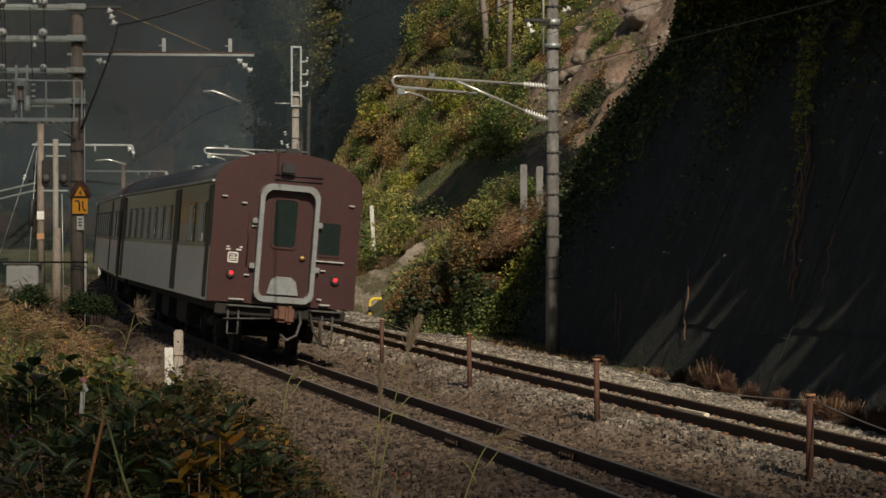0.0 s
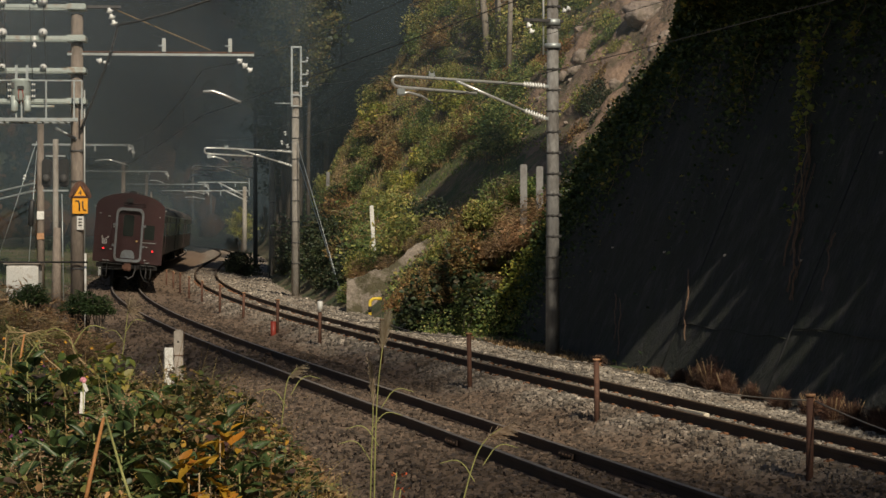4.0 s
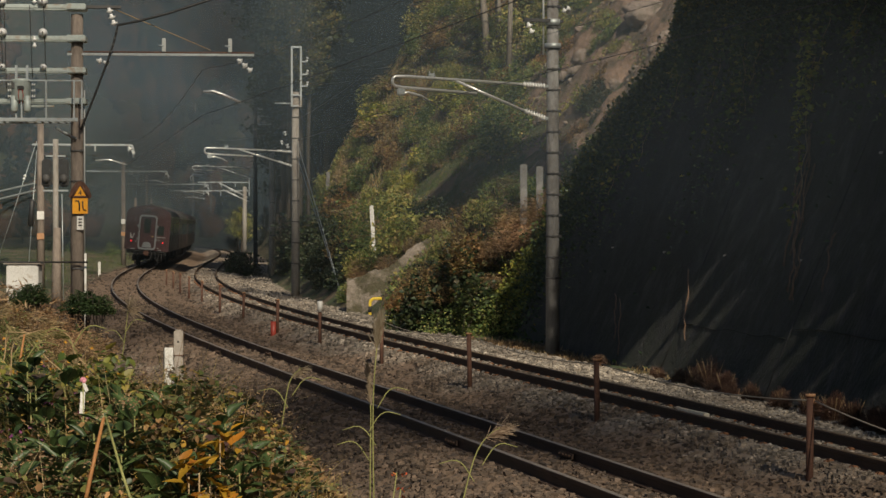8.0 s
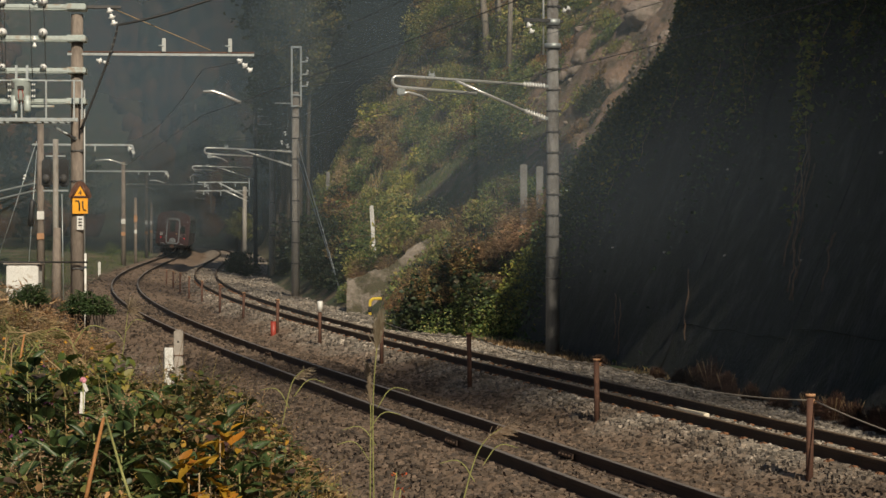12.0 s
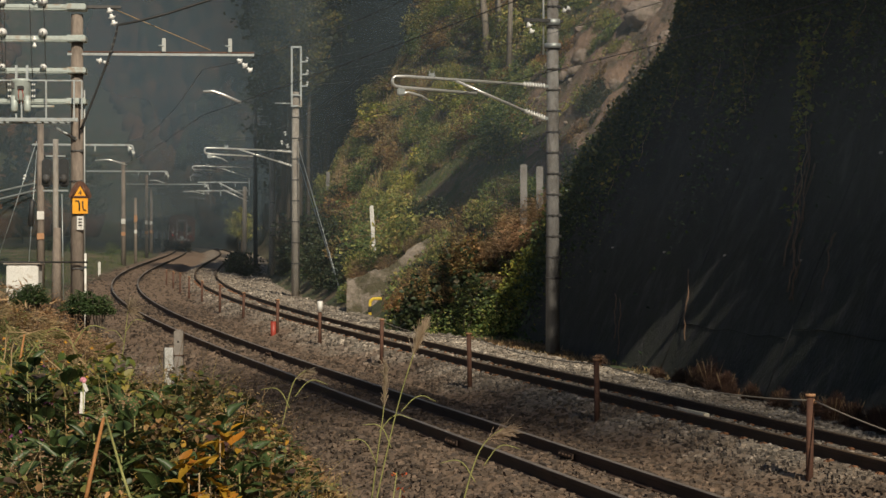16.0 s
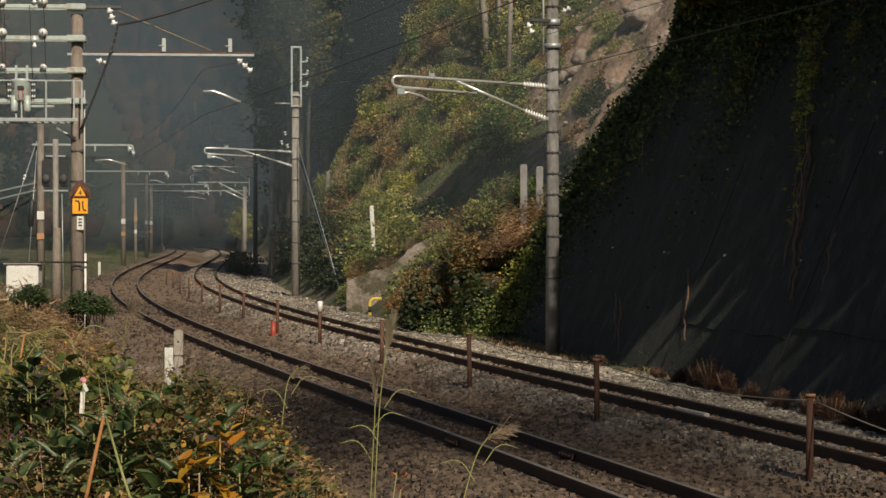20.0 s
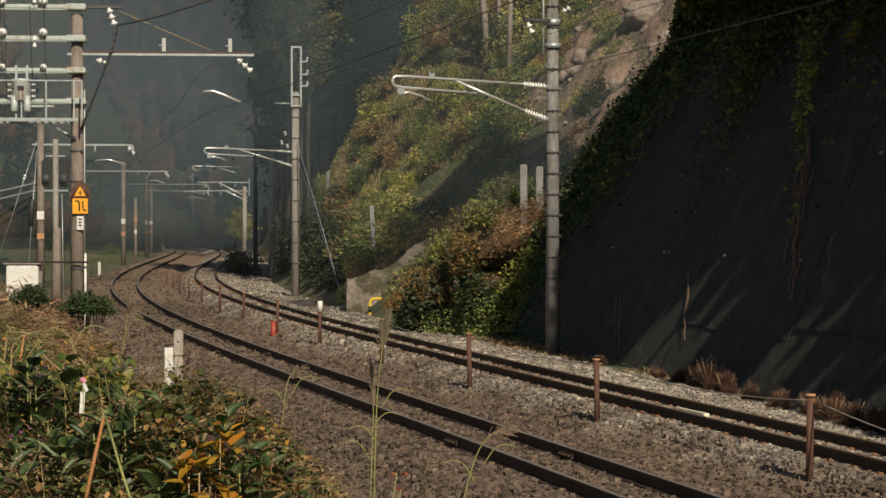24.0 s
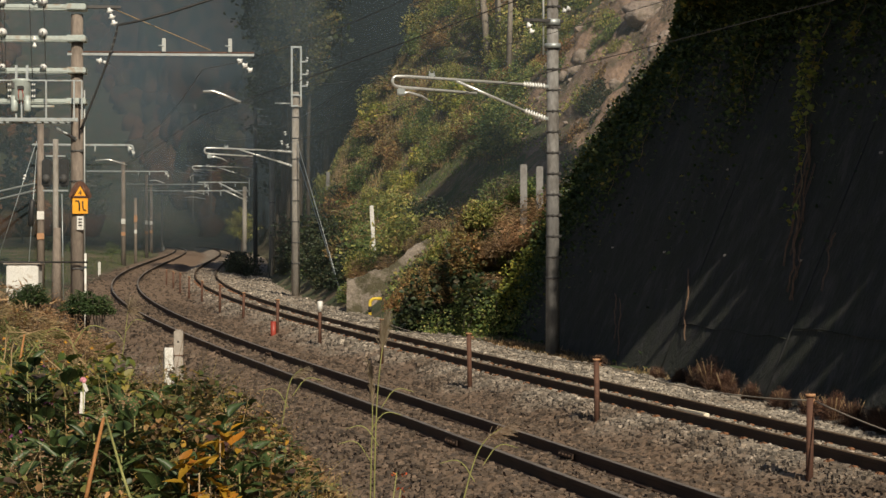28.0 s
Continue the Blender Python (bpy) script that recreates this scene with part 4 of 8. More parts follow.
# ---- masts and overhead line ----
def disc_string(bm, p, q, r, n):
    """A string of porcelain discs from p to q."""
    p, q = Vector(p), Vector(q)
    for i in range(n):
        c = p.lerp(q, (i + 0.5) / n)
        d = (q - p).normalized()
        h = (q - p).length / n
        tube(bm, [c - d * h * 0.42, c - d * h * 0.05, c + d * h * 0.1, c + d * h * 0.42], [r * 0.35, r * 0.45, r, r * 0.3], 12)
    return bm


def mast_shaft(t, height, r0, r1, material, bands=()):
    part("shaft", tube(bm_new(), [(0, 0, -0.5), (0, 0, height)], [r0, r1], 18), material, t)
    for z in bands:
        r = r0 + (r1 - r0) * (z + 0.5) / (height + 0.5)
        b = tube(bm_new(), [(0, 0, z - 0.022), (0, 0, z + 0.022)], r + 0.012, 18)
        box(b, (r * 0.75, -r * 0.85, z), (0.09, 0.06, 0.07), bevel=0.01)
        box(b, (-r * 0.4, -r * 1.02, z), (0.06, 0.04, 0.06), bevel=0.01)
        part("clamp_band", b, M_DARKSTEEL, t)


def cantilever(t, reach, top, low, tail, nose=0.24):
    """Bright tube arm that reaches towards -x, with its insulators, brace and steady arm."""
    a = part("cantilever_arm", tube(bm_new(), [(-0.75, 0, top), (-reach + 0.3, 0, top + 0.1)] +
             [(-reach + 0.12 - 0.12 * math.sin(k), 0, top - 0.02 + 0.12 * math.cos(k)) for k in (0.4, 0.9, 1.57, 2.2, 2.8)] +
             [(-reach + 0.25, 0, top - 0.16), (-reach + tail, 0, top - 0.25)], 0.036, 10), M_BRIGHT, t, "bright galvanised tube arm")
    part("brace", bar((-reach * 0.61, 0, top + 0.03), (-0.72, 0, low + 0.16), 0.034, 10), M_BRIGHT, a)
    for p, q in (((-0.2, 0, top - 0.03), (-0.78, 0, top)), ((-0.2, 0, low), (-0.74, 0, low + 0.17))):
        part("insulator", disc_string(bm_new(), p, q, 0.075, 8), M_PORCELAIN, a, "ribbed white insulator")
        part("bracket", box(bm_new(), (-0.15, 0, p[2]), (0.22, 0.1, 0.08), bevel=0.01), M_STEEL, a)
    st = [(-reach + 0.18, 0, top - 0.32), (-reach + 0.4, 0, top - 0.27), (-reach + 0.75, 0, top - 0.35), (-reach + 1.05, 0.1, top - 0.5)]
    s = part("steady_arm", tube(bm_new(), st, [0.034, 0.03, 0.026, 0.02], 8), M_BRIGHT, a)
    part("clamp", box(bm_new(), (-reach + 0.22, 0, top - 0.26), (0.2, 0.07, 0.16), bevel=0.02), M_STEEL, s)
    part("wire_saddle", box(bm_new(), (-reach * 0.76, 0, top + 0.14), (0.16, 0.06, 0.1), bevel=0.015), M_STEEL, a)
    for k in (-0.06, 0.06):
        part("saddle_pin", bar((-reach * 0.76 + k, 0, top + 0.1), (-reach * 0.76 + k, 0, top + 0.24), 0.012, 6), M_STEEL, a)


def across(line_x, y):
    """Turn of a thing that stands square to the track at y."""
    return pose(0, 0, 0, 0, 0, -heading(line_x, y))


def mast(x, y, z, label, material=M_CONCRETE, turn=None):
    t = thing("overhead_line_mast", label, "overhead line mast", "masts along the line")
    t.matrix_basis = Matrix.Translation((x, y, z)) @ (turn or Matrix())
    return t


# the nearest mast by the wall
MA = mast(2.63, 50.0, -0.55, "round concrete mast with steel bands and a bright tube arm", M_GREYMAST, turn=across(right_x, 50) @ pose(0, 0, 0, 0, 0, 10))
mast_shaft(MA, 10.2, 0.175, 0.13, M_GREYMAST, [1.9 + 0.5 * k for k in range(15)])
cantilever(MA, 4.15, 6.52, 5.72, 2.15)
part("conduit", bar((-0.25, 0, 7.25), (-0.25, 0, 9.9), 0.025, 8), M_GREYPAINT, MA)
part("cross_arm", box(bm_new(), (-0.3, -0.1, 8.05), (1.05, 0.08, 0.08), bevel=0.01), M_DARKSTEEL, MA)
part("insulator", disc_string(bm_new(), (-0.72, -0.1, 8.0), (-0.58, -0.1, 7.72), 0.085, 2), M_PORCELAIN, MA)
part("insulator", disc_string(bm_new(), (0.2, -0.1, 8.28), (0.42, -0.1, 8.38), 0.08, 2), M_PORCELAIN, MA)
part("ground_ring", tube(bm_new(), [(0, 0, 7.4), (0, 0, 7.52)], 0.2, 16), M_STEEL, MA)
part("ground_ring", tube(bm_new(), [(0, 0, 7.95), (0, 0, 8.1)], 0.19, 16), M_STEEL, MA)

# the next one, with a frame on its head
MB = mast(-6.37, 90.0, -0.32, "round concrete mast with a steel head frame and stay wires", turn=across(right_x, 90) @ pose(0, 0, 0, 0, 0, 6))
mast_shaft(MB, 8.9, 0.185, 0.15, M_CONCRETE, [1.5 + 0.9 * k for k in range(8)])
cantilever(MB, 3.95, 6.35, 5.72, 2.1)
for x in (-0.2, 0.2):
    part("frame_upright", box(bm_new(), (x, -0.2, 9.55), (0.08, 0.06, 2.6), bevel=0.01), M_STEEL, MB)
for z in (8.28, 8.75, 10.82):
    part("frame_rung", box(bm_new(), (0, -0.2, z), (0.46, 0.07, 0.08), bevel=0.01), M_STEEL, MB)
for z in (10.3, 9.75, 9.25):
    part("arm", box(bm_new(), (0.36, -0.2, z - 0.1), (0.28, 0.05, 0.06)), M_STEEL, MB)
    part("insulator", disc_string(bm_new(), (0.46, -0.2, z - 0.12), (0.5, -0.2, z + 0.1), 0.075, 2), M_PORCELAIN, MB)
for x, z in ((-0.45, 7.0), (-0.6, 6.6), (-0.35, 6.45)):
    part("insulator", disc_string(bm_new(), (x, -0.15, z), (x - 0.05, -0.15, z + 0.2), 0.08, 2), M_PORCELAIN, MB)
part("arm", bar((-0.9, 0, 8.4), (0, 0, 8.4), 0.03, 6), M_STEEL, MB)
into = MB.matrix_basis.inverted()
for k in (0, 0.3):
    part("stay_wire", bar(into @ Vector((-6.3, 89.9, 6.45 - 2 * k)), into @ Vector((-3.85, 82.0, -0.45)), 0.018, 6), M_STEEL, MB)

# masts further along on the same side
MC = mast(-10.5, 128.0, -0.1, "round concrete mast at the edge of the wood", M_OLDMAST, across(right_x, 128))
mast_shaft(MC, 7.6, 0.2, 0.16, M_CONCRETE, [2.5, 4.5])
MD = mast(-13.5, 150.0, 0.0, "mast with cross arms beside the wood, shade put into its dark colour", M_OLDMAST, across(right_x, 150))
# dark steel colour stands in for the shade on this shaft
mast_shaft(MD, 12.2, 0.17, 0.13, M_DARKSTEEL)
for z, w in ((10.4, 1.9), (11.5, 2.0), (11.0, 1.4)):
    a = part("cross_arm", box(bm_new(), (0.9, 0, z), (w, 0.1, 0.1)), M_STEEL, MD)
    for k in (-0.45, 0.1, 0.42):
        part("insulator", disc_string(bm_new(), (0.9 + k * w, 0, z + 0.05), (0.9 + k * w, 0, z + 0.3), 0.07, 2), M_PORCELAIN, a)
cantilever(MD, 4.5, 7.3, 6.5, 1.9)
part("lower_arm", tube(bm_new(), [(-3.2, 0, 6.75), (-4.5, 0, 6.75), (-4.66, 0, 6.6), (-4.6, 0, 6.3)], 0.035, 8), M_BRIGHT, MD)
ME = mast(-15.8, 166.0, 0.1, "pale concrete mast with bright arms", M_CONCRETE, across(right_x, 166))
mast_shaft(ME, 6.2, 0.19, 0.16, M_CONCRETE)
for za, xa, zb in ((6.5, -2.02, 5.35), (5.95, -1.7, 5.05)):
    part("brace", bar((xa, 0, za), (0.23, 0, zb), 0.055, 8), M_BRIGHT, ME, "bright insulated brace")
for z, x0 in ((6.55, -3.7), (5.87, -3.8)):
    a = part("cross_arm", box(bm_new(), ((x0 + 0.3) / 2, 0, z), (0.3 - x0, 0.08, 0.08)), M_STEEL, ME)
    for k in (0.2, 0.5, 0.85):
        part("hanger", box(bm_new(), (x0 * k, 0, z - 0.18), (0.06, 0.05, 0.36)), M_STEEL, a)
part("link", box(bm_new(), (0.36, 0, 6.2), (0.06, 0.06, 1.5)), M_STEEL, ME)
for x, y, h in ((-32.3, 290, 9.0), (-39.2, 330, 7.0), (-33.7, 250, 7.4), (-36.0, 300, 7.5)):
    m = mast(x, y, float(ground_z(x, y)), "slim concrete mast far along the line", M_OLDMAST)
    mast_shaft(m, h, 0.17, 0.13, M_CONCRETE)
    part("arm", bar((0, 0, h - 0.4), (-3.6, 0, h + 0.3), 0.05, 6), M_STEEL, m)
    part("arm", bar((0, 0, h - 2.6), (-3.4, 0, h + 0.1), 0.04, 6), M_STEEL, m)

# masts left of the line, with beams over the tracks
def portal(x, y, h, beam, label, reach, back_reach=0.6, droop=False):
    z = float(ground_z(x, y))
    m = mast(x, y, z, label, M_OLDMAST, across(left_x, y))
    mast_shaft(m, h, 0.19, 0.15, M_OLDMAST)
    b = part("beam", box(bm_new(), ((reach - back_reach) / 2, 0, beam - z), (reach + back_reach, 0.1, 0.09), bevel=0.01), M_STEEL, m)
    for k in (0.35, 0.6, 0.97):
        part("bracket", box(bm_new(), (reach * k, -0.05, beam - z - 0.16), (0.07, 0.05, 0.3)), M_STEEL, b)
    part("drop_end", tube(bm_new(), [(reach - 0.1, 0, beam - z), (reach + 0.06, 0, beam - z - 0.05), (reach + 0.1, 0, beam - z - 0.2), (reach + 0.1, 0, beam - z - 0.62)], 0.045, 6), M_STEEL, b)
    part("insulator", disc_string(bm_new(), (reach * 0.97, 0, beam - z - 0.05), (reach * 0.99 + 0.2, 0, beam - z - 0.45), 0.1, 2), M_PORCELAIN, b)
    part("steady_arm", tube(bm_new(), [(reach * 0.6, 0, beam - z - 0.75), (reach * 0.75, 0, beam - z - 0.7), (reach * 0.95, 0, beam - z - 0.95)], 0.03, 6), M_BRIGHT, b)
    for p, q, s in ((2.5, 0.3, M_RUSTCAP), (3.5, 0.4, M_WHITE)):
        part("plate", box(bm_new(), (0, -0.2, p), (0.34, 0.03, q), bevel=0.01), s, m)
    return m


portal(-19.3, 100, 7.9, 6.75, "weathered concrete mast with a cross beam over the track", 4.3, 0.4)
portal(-25.3, 165, 8.2, 7.5, "grey mast with a steel beam over both tracks", 3.4, 3.0)
portal(-29.3, 206, 8.2, 7.5, "far grey mast with a steel beam over the tracks", 6.0, 2.0)
portal(-33.6, 240, 8.0, 7.6, "far hazy mast with a steel beam over the tracks", 6.5, 1.0)
portal(-37.6, 268, 8.0, 7.8, "hazy mast with a long steel beam", 6.5, 1.0)

# the big switching frame beside the used track
ML = mast(-9.65, 55.0, -0.4, "weathered concrete mast carrying steel beams, a transformer and signs", M_OLDMAST, pose(0, 0, 0, 0, 0, 4))
mast_shaft(ML, 8.6, 0.185, 0.155, M_OLDMAST, (1.9, 5.0, 4.2))
part("second_shaft", tube(bm_new(), [(-4.7, 0, -0.5), (-4.7, 0, 9.4)], [0.185, 0.155], 16), M_OLDMAST, ML)
for z, hgt in ((8.78, 0.11), (7.95, 0.12), (7.11, 0.11), (6.3, 0.11)):
    bm = box(bm_new(), (-2.3, -0.24, z), (5.1, 0.09, hgt), bevel=0.015)
    box(bm, (-2.3, 0.24, z), (5.1, 0.09, hgt), bevel=0.015)
    beam = part("beam", bm, M_BEAM, ML, "pair of pale painted beams")
    part("saddle", box(bm_new(), (0.0, 0, z), (0.5, 0.62, hgt + 0.05), bevel=0.02), M_BEAM, beam, "rust-stained saddle")
for z, xs, r in ((8.9, (-1.93, -0.86), 0.125), (8.08, (-1.9, -0.85), 0.115), (7.18, (-1.9, -0.84), 0.085)):
    for x in xs:
        spool = part("insulator", disc_string(bm_new(), (x, -0.46, z), (x, -0.2, z), r, 2), M_PORCELAIN, ML, "white porcelain spool")
        part("spool_pin", bar((x, -0.48, z), (x, -0.2, z), 0.022, 6), M_DARKSTEEL, spool)
for x, z in ((-1.07, 9.0), (-1.07, 7.84), (-2.07, 7.84)):
    part("insulator", disc_string(bm_new(), (x, -0.33, z + 0.17), (x, -0.33, z - 0.17), 0.07, 2), M_PORCELAIN, ML, "small white insulator")
for x, z0, z1 in ((-1.87, 8.9, 6.6), (-0.84, 8.9, 6.6), (-1.2, 8.8, 6.9), (-1.97, 8.9, 7.2)):
    part("lead_wire", cable((x, -0.3, z0), (x + 0.07, -0.3, z1), 0.0, 0.012, 6), M_CABLE, ML)
tr = part("transformer", tube(bm_new(), [(-1.38, -0.6, 6.26), (-1.38, -0.6, 6.3), (-1.38, -0.6, 6.78), (-1.38, -0.6, 6.82), (-1.38, -0.6, 6.85)], [0.2, 0.25, 0.25, 0.27, 0.2], 24), M_BEAM, ML, "pale grey pole transformer drum")
for x in (-1.54, -1.21):
    part("leg_tank", tube(bm_new(), [(x, -0.72, 5.98), (x, -0.72, 6.02), (x, -0.72, 6.4)], [0.07, 0.095, 0.095], 14), M_BEAM, tr)
part("panel", box(bm_new(), (-1.36, -0.86, 6.6), (0.17, 0.06, 0.1), bevel=0.015), M_BLACK, tr, "black terminal box")
part("side_plate", box(bm_new(), (-1.56, -0.78, 6.66), (0.08, 0.06, 0.16), bevel=0.01), M_DARKSTEEL, tr)
for k in (-0.04, 0.04):
    part("red_lead", tube(bm_new(), [(-1.36 + k, -0.87, 6.55), (-1.36 + k * 1.6, -0.86, 6.4), (-1.36 + k * 0.8, -0.8, 6.2)], 0.011, 5), M_REDPAINT, tr)
part("drain_pipe", tube(bm_new(), [(-1.5, -0.7, 6.0), (-1.5, -0.7, 5.8), (-1.56, -0.7, 5.7)], 0.02, 6), M_STEEL, tr)
part("bracket", box(bm_new(), (-0.85, -0.4, 6.15), (0.6, 0.06, 0.06), bevel=0.01), M_BEAM, tr)
for x in (-1.52, -1.24):
    part("hanger", box(bm_new(), (x, -0.5, 7.0), (0.06, 0.04, 0.42)), M_STEEL, tr)
for s in (-1, 1):
    for z in (6.4, 6.55, 6.7):
        part("bushing", disc_string(bm_new(), (-1.38 + s * 0.25, -0.55, z), (-1.38 + s * 0.36, -0.55, z), 0.05, 2), M_PORCELAIN, tr)
pl = part("platform", box(box(bm_new(), (-2.35, -0.75, 5.78), (4.9, 0.07, 0.1), bevel=0.01), (-2.35, 0.2, 5.78), (4.9, 0.07, 0.1), bevel=0.01), M_STEEL, ML, "narrow steel service platform")
for k in range(24):
    part("grating_bar", box(bm_new(), (-4.7 + 0.2 * k, -0.28, 5.76), (0.05, 0.98, 0.03)), M_STEEL, pl)
for x in (-2.02, -1.35, -0.72, 0.0, 0.2):
    part("rail_post", box(bm_new(), (x, -0.75, 6.3), (0.04, 0.04, 1.0)), M_STEEL, pl)
part("hand_rail", box(bm_new(), (-2.3, -0.75, 6.8), (5.0, 0.035, 0.035)), M_STEEL, pl)
# signs on the mast
tri = [(-0.21, 3.78), (0.21, 3.78), (0.0, 4.14)]
sg = part("warning_sign", plate([(x + 0.1, z) for x, z in tri], -0.25, -0.235), M_ORANGE, ML, "orange triangle sign with a black 4")
part("sign_back", plate([(-0.16, 3.74), (0.36, 3.74), (0.4, 3.8), (0.33, 4.0), (0.2, 4.17), (0.1, 4.21), (0.0, 4.17), (-0.13, 4.0), (-0.2, 3.8)], -0.234, -0.222), M_RUST, sg, "dark red backing plate")
for a, b in zip(tri, tri[1:] + tri[:1]):
    part("border", bar((a[0] + 0.1, -0.245, a[1]), (b[0] + 0.1, -0.245, b[1]), 0.034, 6), M_RUST, sg)


def lettering(body, size, where, material, parent, name="numeral"):
    cu = bpy.data.curves.new(name, "FONT")
    cu.body, cu.size, cu.extrude, cu.align_x, cu.align_y = body, size, 0.003, "CENTER", "CENTER"
    cu.materials.append(material)
    ob = new(name, cu)
    ob.parent = parent
    ob.matrix_basis = pose(*where, 90, 0, 0)
    return ob


lettering("4", 0.2, (0.1, -0.256, 3.89), M_BLACK, sg)
sq = part("turnout_sign", box(bm_new(), (0.1, -0.245, 3.55), (0.4, 0.02, 0.42), bevel=0.008), M_ORANGE, ML, "orange square sign with two black bent bars")
part("symbol", tube(bm_new(), [(-0.02, -0.26, 3.68), (0.06, -0.26, 3.68), (0.08, -0.26, 3.62), (0.08, -0.26, 3.42)], 0.02, 6), M_BLACK, sq)
part("symbol", tube(bm_new(), [(0.17, -0.26, 3.68), (0.17, -0.26, 3.52), (0.19, -0.26, 3.45), (0.26, -0.26, 3.43)], 0.02, 6), M_BLACK, sq)
wp = part("number_plate", box(bm_new(), (0.1, -0.22, 3.1), (0.18, 0.02, 0.36), bevel=0.005), M_WHITE, ML, "small white plate")
for z in (3.2, 3.12, 3.04):
    part("marking", box(bm_new(), (0.1, -0.234, z), (0.09, 0.006, 0.035)), M_BLACK, wp)
part("conduit", bar((0.22, -0.1, -0.3), (0.22, -0.1, 2.3), 0.032, 8), M_WHITE, ML, "white cable pipe")
part("conduit", bar((0.2, -0.1, 2.3), (0.2, -0.1, 6.6), 0.02, 8), M_GREYPAINT, ML)
part("cross_pipe", bar((-4.6, -0.3, 2.07), (0.3, -0.3, 2.07), 0.025, 6), M_BLACK, ML)
# arm over the used track
arm = part("long_arm", box(bm_new(), (2.2, 0.05, 7.62), (4.9, 0.1, 0.035)), M_RUST, ML, "long twin angle arm over the track")
part("lower_angle", box(bm_new(), (2.2, -0.05, 7.55), (4.9, 0.08, 0.06)), M_STEEL, arm)
for x in (2.28, 4.02):
    part("upright", box(bm_new(), (x, -0.1, 7.8), (0.1, 0.05, 0.36), bevel=0.01), M_GREYPAINT, arm)
    part("peg", bar((x - 0.14, -0.12, 7.78), (x, -0.12, 7.78), 0.022, 6), M_STEEL, arm)
part("tie_rod", bar((0.9, 0, 8.78), (3.5, 0, 7.68), 0.012, 6), M_STEM, arm)
part("insulator", disc_string(bm_new(), (4.2, -0.1, 7.45), (4.6, -0.1, 7.1), 0.1, 3), M_PORCELAIN, arm)
part("insulator", disc_string(bm_new(), (0.5, -0.1, 7.4), (0.85, -0.1, 7.3), 0.1, 2), M_PORCELAIN, arm)
part("top_bracket", box(bm_new(), (0.4, 0, 8.8), (1.5, 0.16, 0.07)), M_DARKSTEEL, ML)
part("insulator", disc_string(bm_new(), (0.83, -0.1, 8.78), (1.0, -0.1, 8.3), 0.11, 3), M_PORCELAIN, ML)
line = [(4.2, 9.22), (3.3, 8.92), (2.4, 8.62), (1.7, 8.43), (1.08, 8.3)]
drop = [(1.08 - 0.98 * f ** 1.35 * 0.98, 8.3 - 2.75 * f + 0.12 * math.sin(3.14 * f)) for f in [k / 14 for k in range(15)]]
part("feeder_cable", tube(bm_new(), [(x, -0.25, z) for x, z in line + drop[1:]], 0.032, 8), M_CABLE, ML, "thick black feeder cable")
for f in (1, 2, 3, 4):
    part("cable_clamp", box(bm_new(), (drop[f][0], -0.27, drop[f][1]), (0.075, 0.06, 0.06), bevel=0.01), M_DARKSTEEL, ML)
part("steady_arm", tube(bm_new(), [(3.3, 0, 6.58), (3.55, 0, 6.6), (3.8, 0, 6.52), (4.3, 0, 6.3)], 0.035, 8), M_BRIGHT, ML)
part("strut", bar((-0.55, -0.2, 5.6), (0.0, -0.2, 5.3), 0.04, 6), M_STEEL, ML)

# signal post seen from behind
sp = thing("railway_signal", "signal post with two black hooded lamps seen from behind", "railway signal", at=(-13.75, 74.0, -0.35))
part("shaft", tube(bm_new(), [(0, 0, -0.4), (0, 0, 6.15)], 0.1, 12), M_CONCRETE, sp)
part("shaft", tube(bm_new(), [(0.02, -0.02, -0.3), (0.05, -0.03, 3.0)], [0.2, 0.13], 10), M_OLDMAST, sp)
for s in (-0.32, 0.3):
    hd = part("lamp_head", box(bm_new(), (s, 0, 4.95), (0.36, 0.14, 1.0), bevel=0.06), M_BLACK, sp, "black signal lamp housing")
    for z in (4.65, 4.95, 5.25):
        part("hood", tube(bm_new(), [(s, 0.05, z), (s, 0.35, z - 0.02)], 0.11, 10, False), M_BLACK, hd)
    part("junction_box", lump(bm_new(), (s, -0.12, 4.75), (0.14, 0.1, 0.16), 2.0, 0.05), M_DARKSTEEL, hd)
part("ladder_rail", bar((0.3, -0.1, 0.0), (0.24, -0.1, 4.2), 0.02, 6), M_STEEL, sp)
part("bracket", box(bm_new(), (0, 0, 4.32), (0.9, 0.1, 0.06)), M_STEEL, sp)
part("bracket", box(bm_new(), (0, 0, 5.55), (0.7, 0.1, 0.05)), M_STEEL, sp)
p4 = mast(-23.6, 160.0, 0.1, "thin dark mast beside the used track", M_OLDMAST)
mast_shaft(p4, 5.2, 0.12, 0.1, M_OLDMAST)
part("plate", box(bm_new(), (0.03, -0.16, 3.6), (0.26, 0.03, 0.5)), M_RUSTCAP, p4)
part("plate", box(bm_new(), (0.03, -0.16, 2.6), (0.2, 0.03, 0.3)), M_WHITE, p4)
for k in (0, 0.35):
    st = thing("stay_wire", "pale steel stay running down from a mast", "stay wire", "stays", at=(0, 0, 0))
    part("strand", bar((-19.5, 99.8, 4.9 - k), (-27.5, 96.0, 2.8 - k * 1.2), 0.045, 6), M_STEEL, st)

sw = thing("mast_stay", "thin steel stay of a mast with a dark tube over it", "stay wire", at=(-14.42, 74.0, 0))
part("wire", bar((0, 0, 5.73), (-1.5, 0, 1.2), 0.014, 6), M_STEEL, sw)
part("wire", bar((0, 0, 5.4), (-0.42, 0, -0.5), 0.014, 6), M_STEEL, sw)
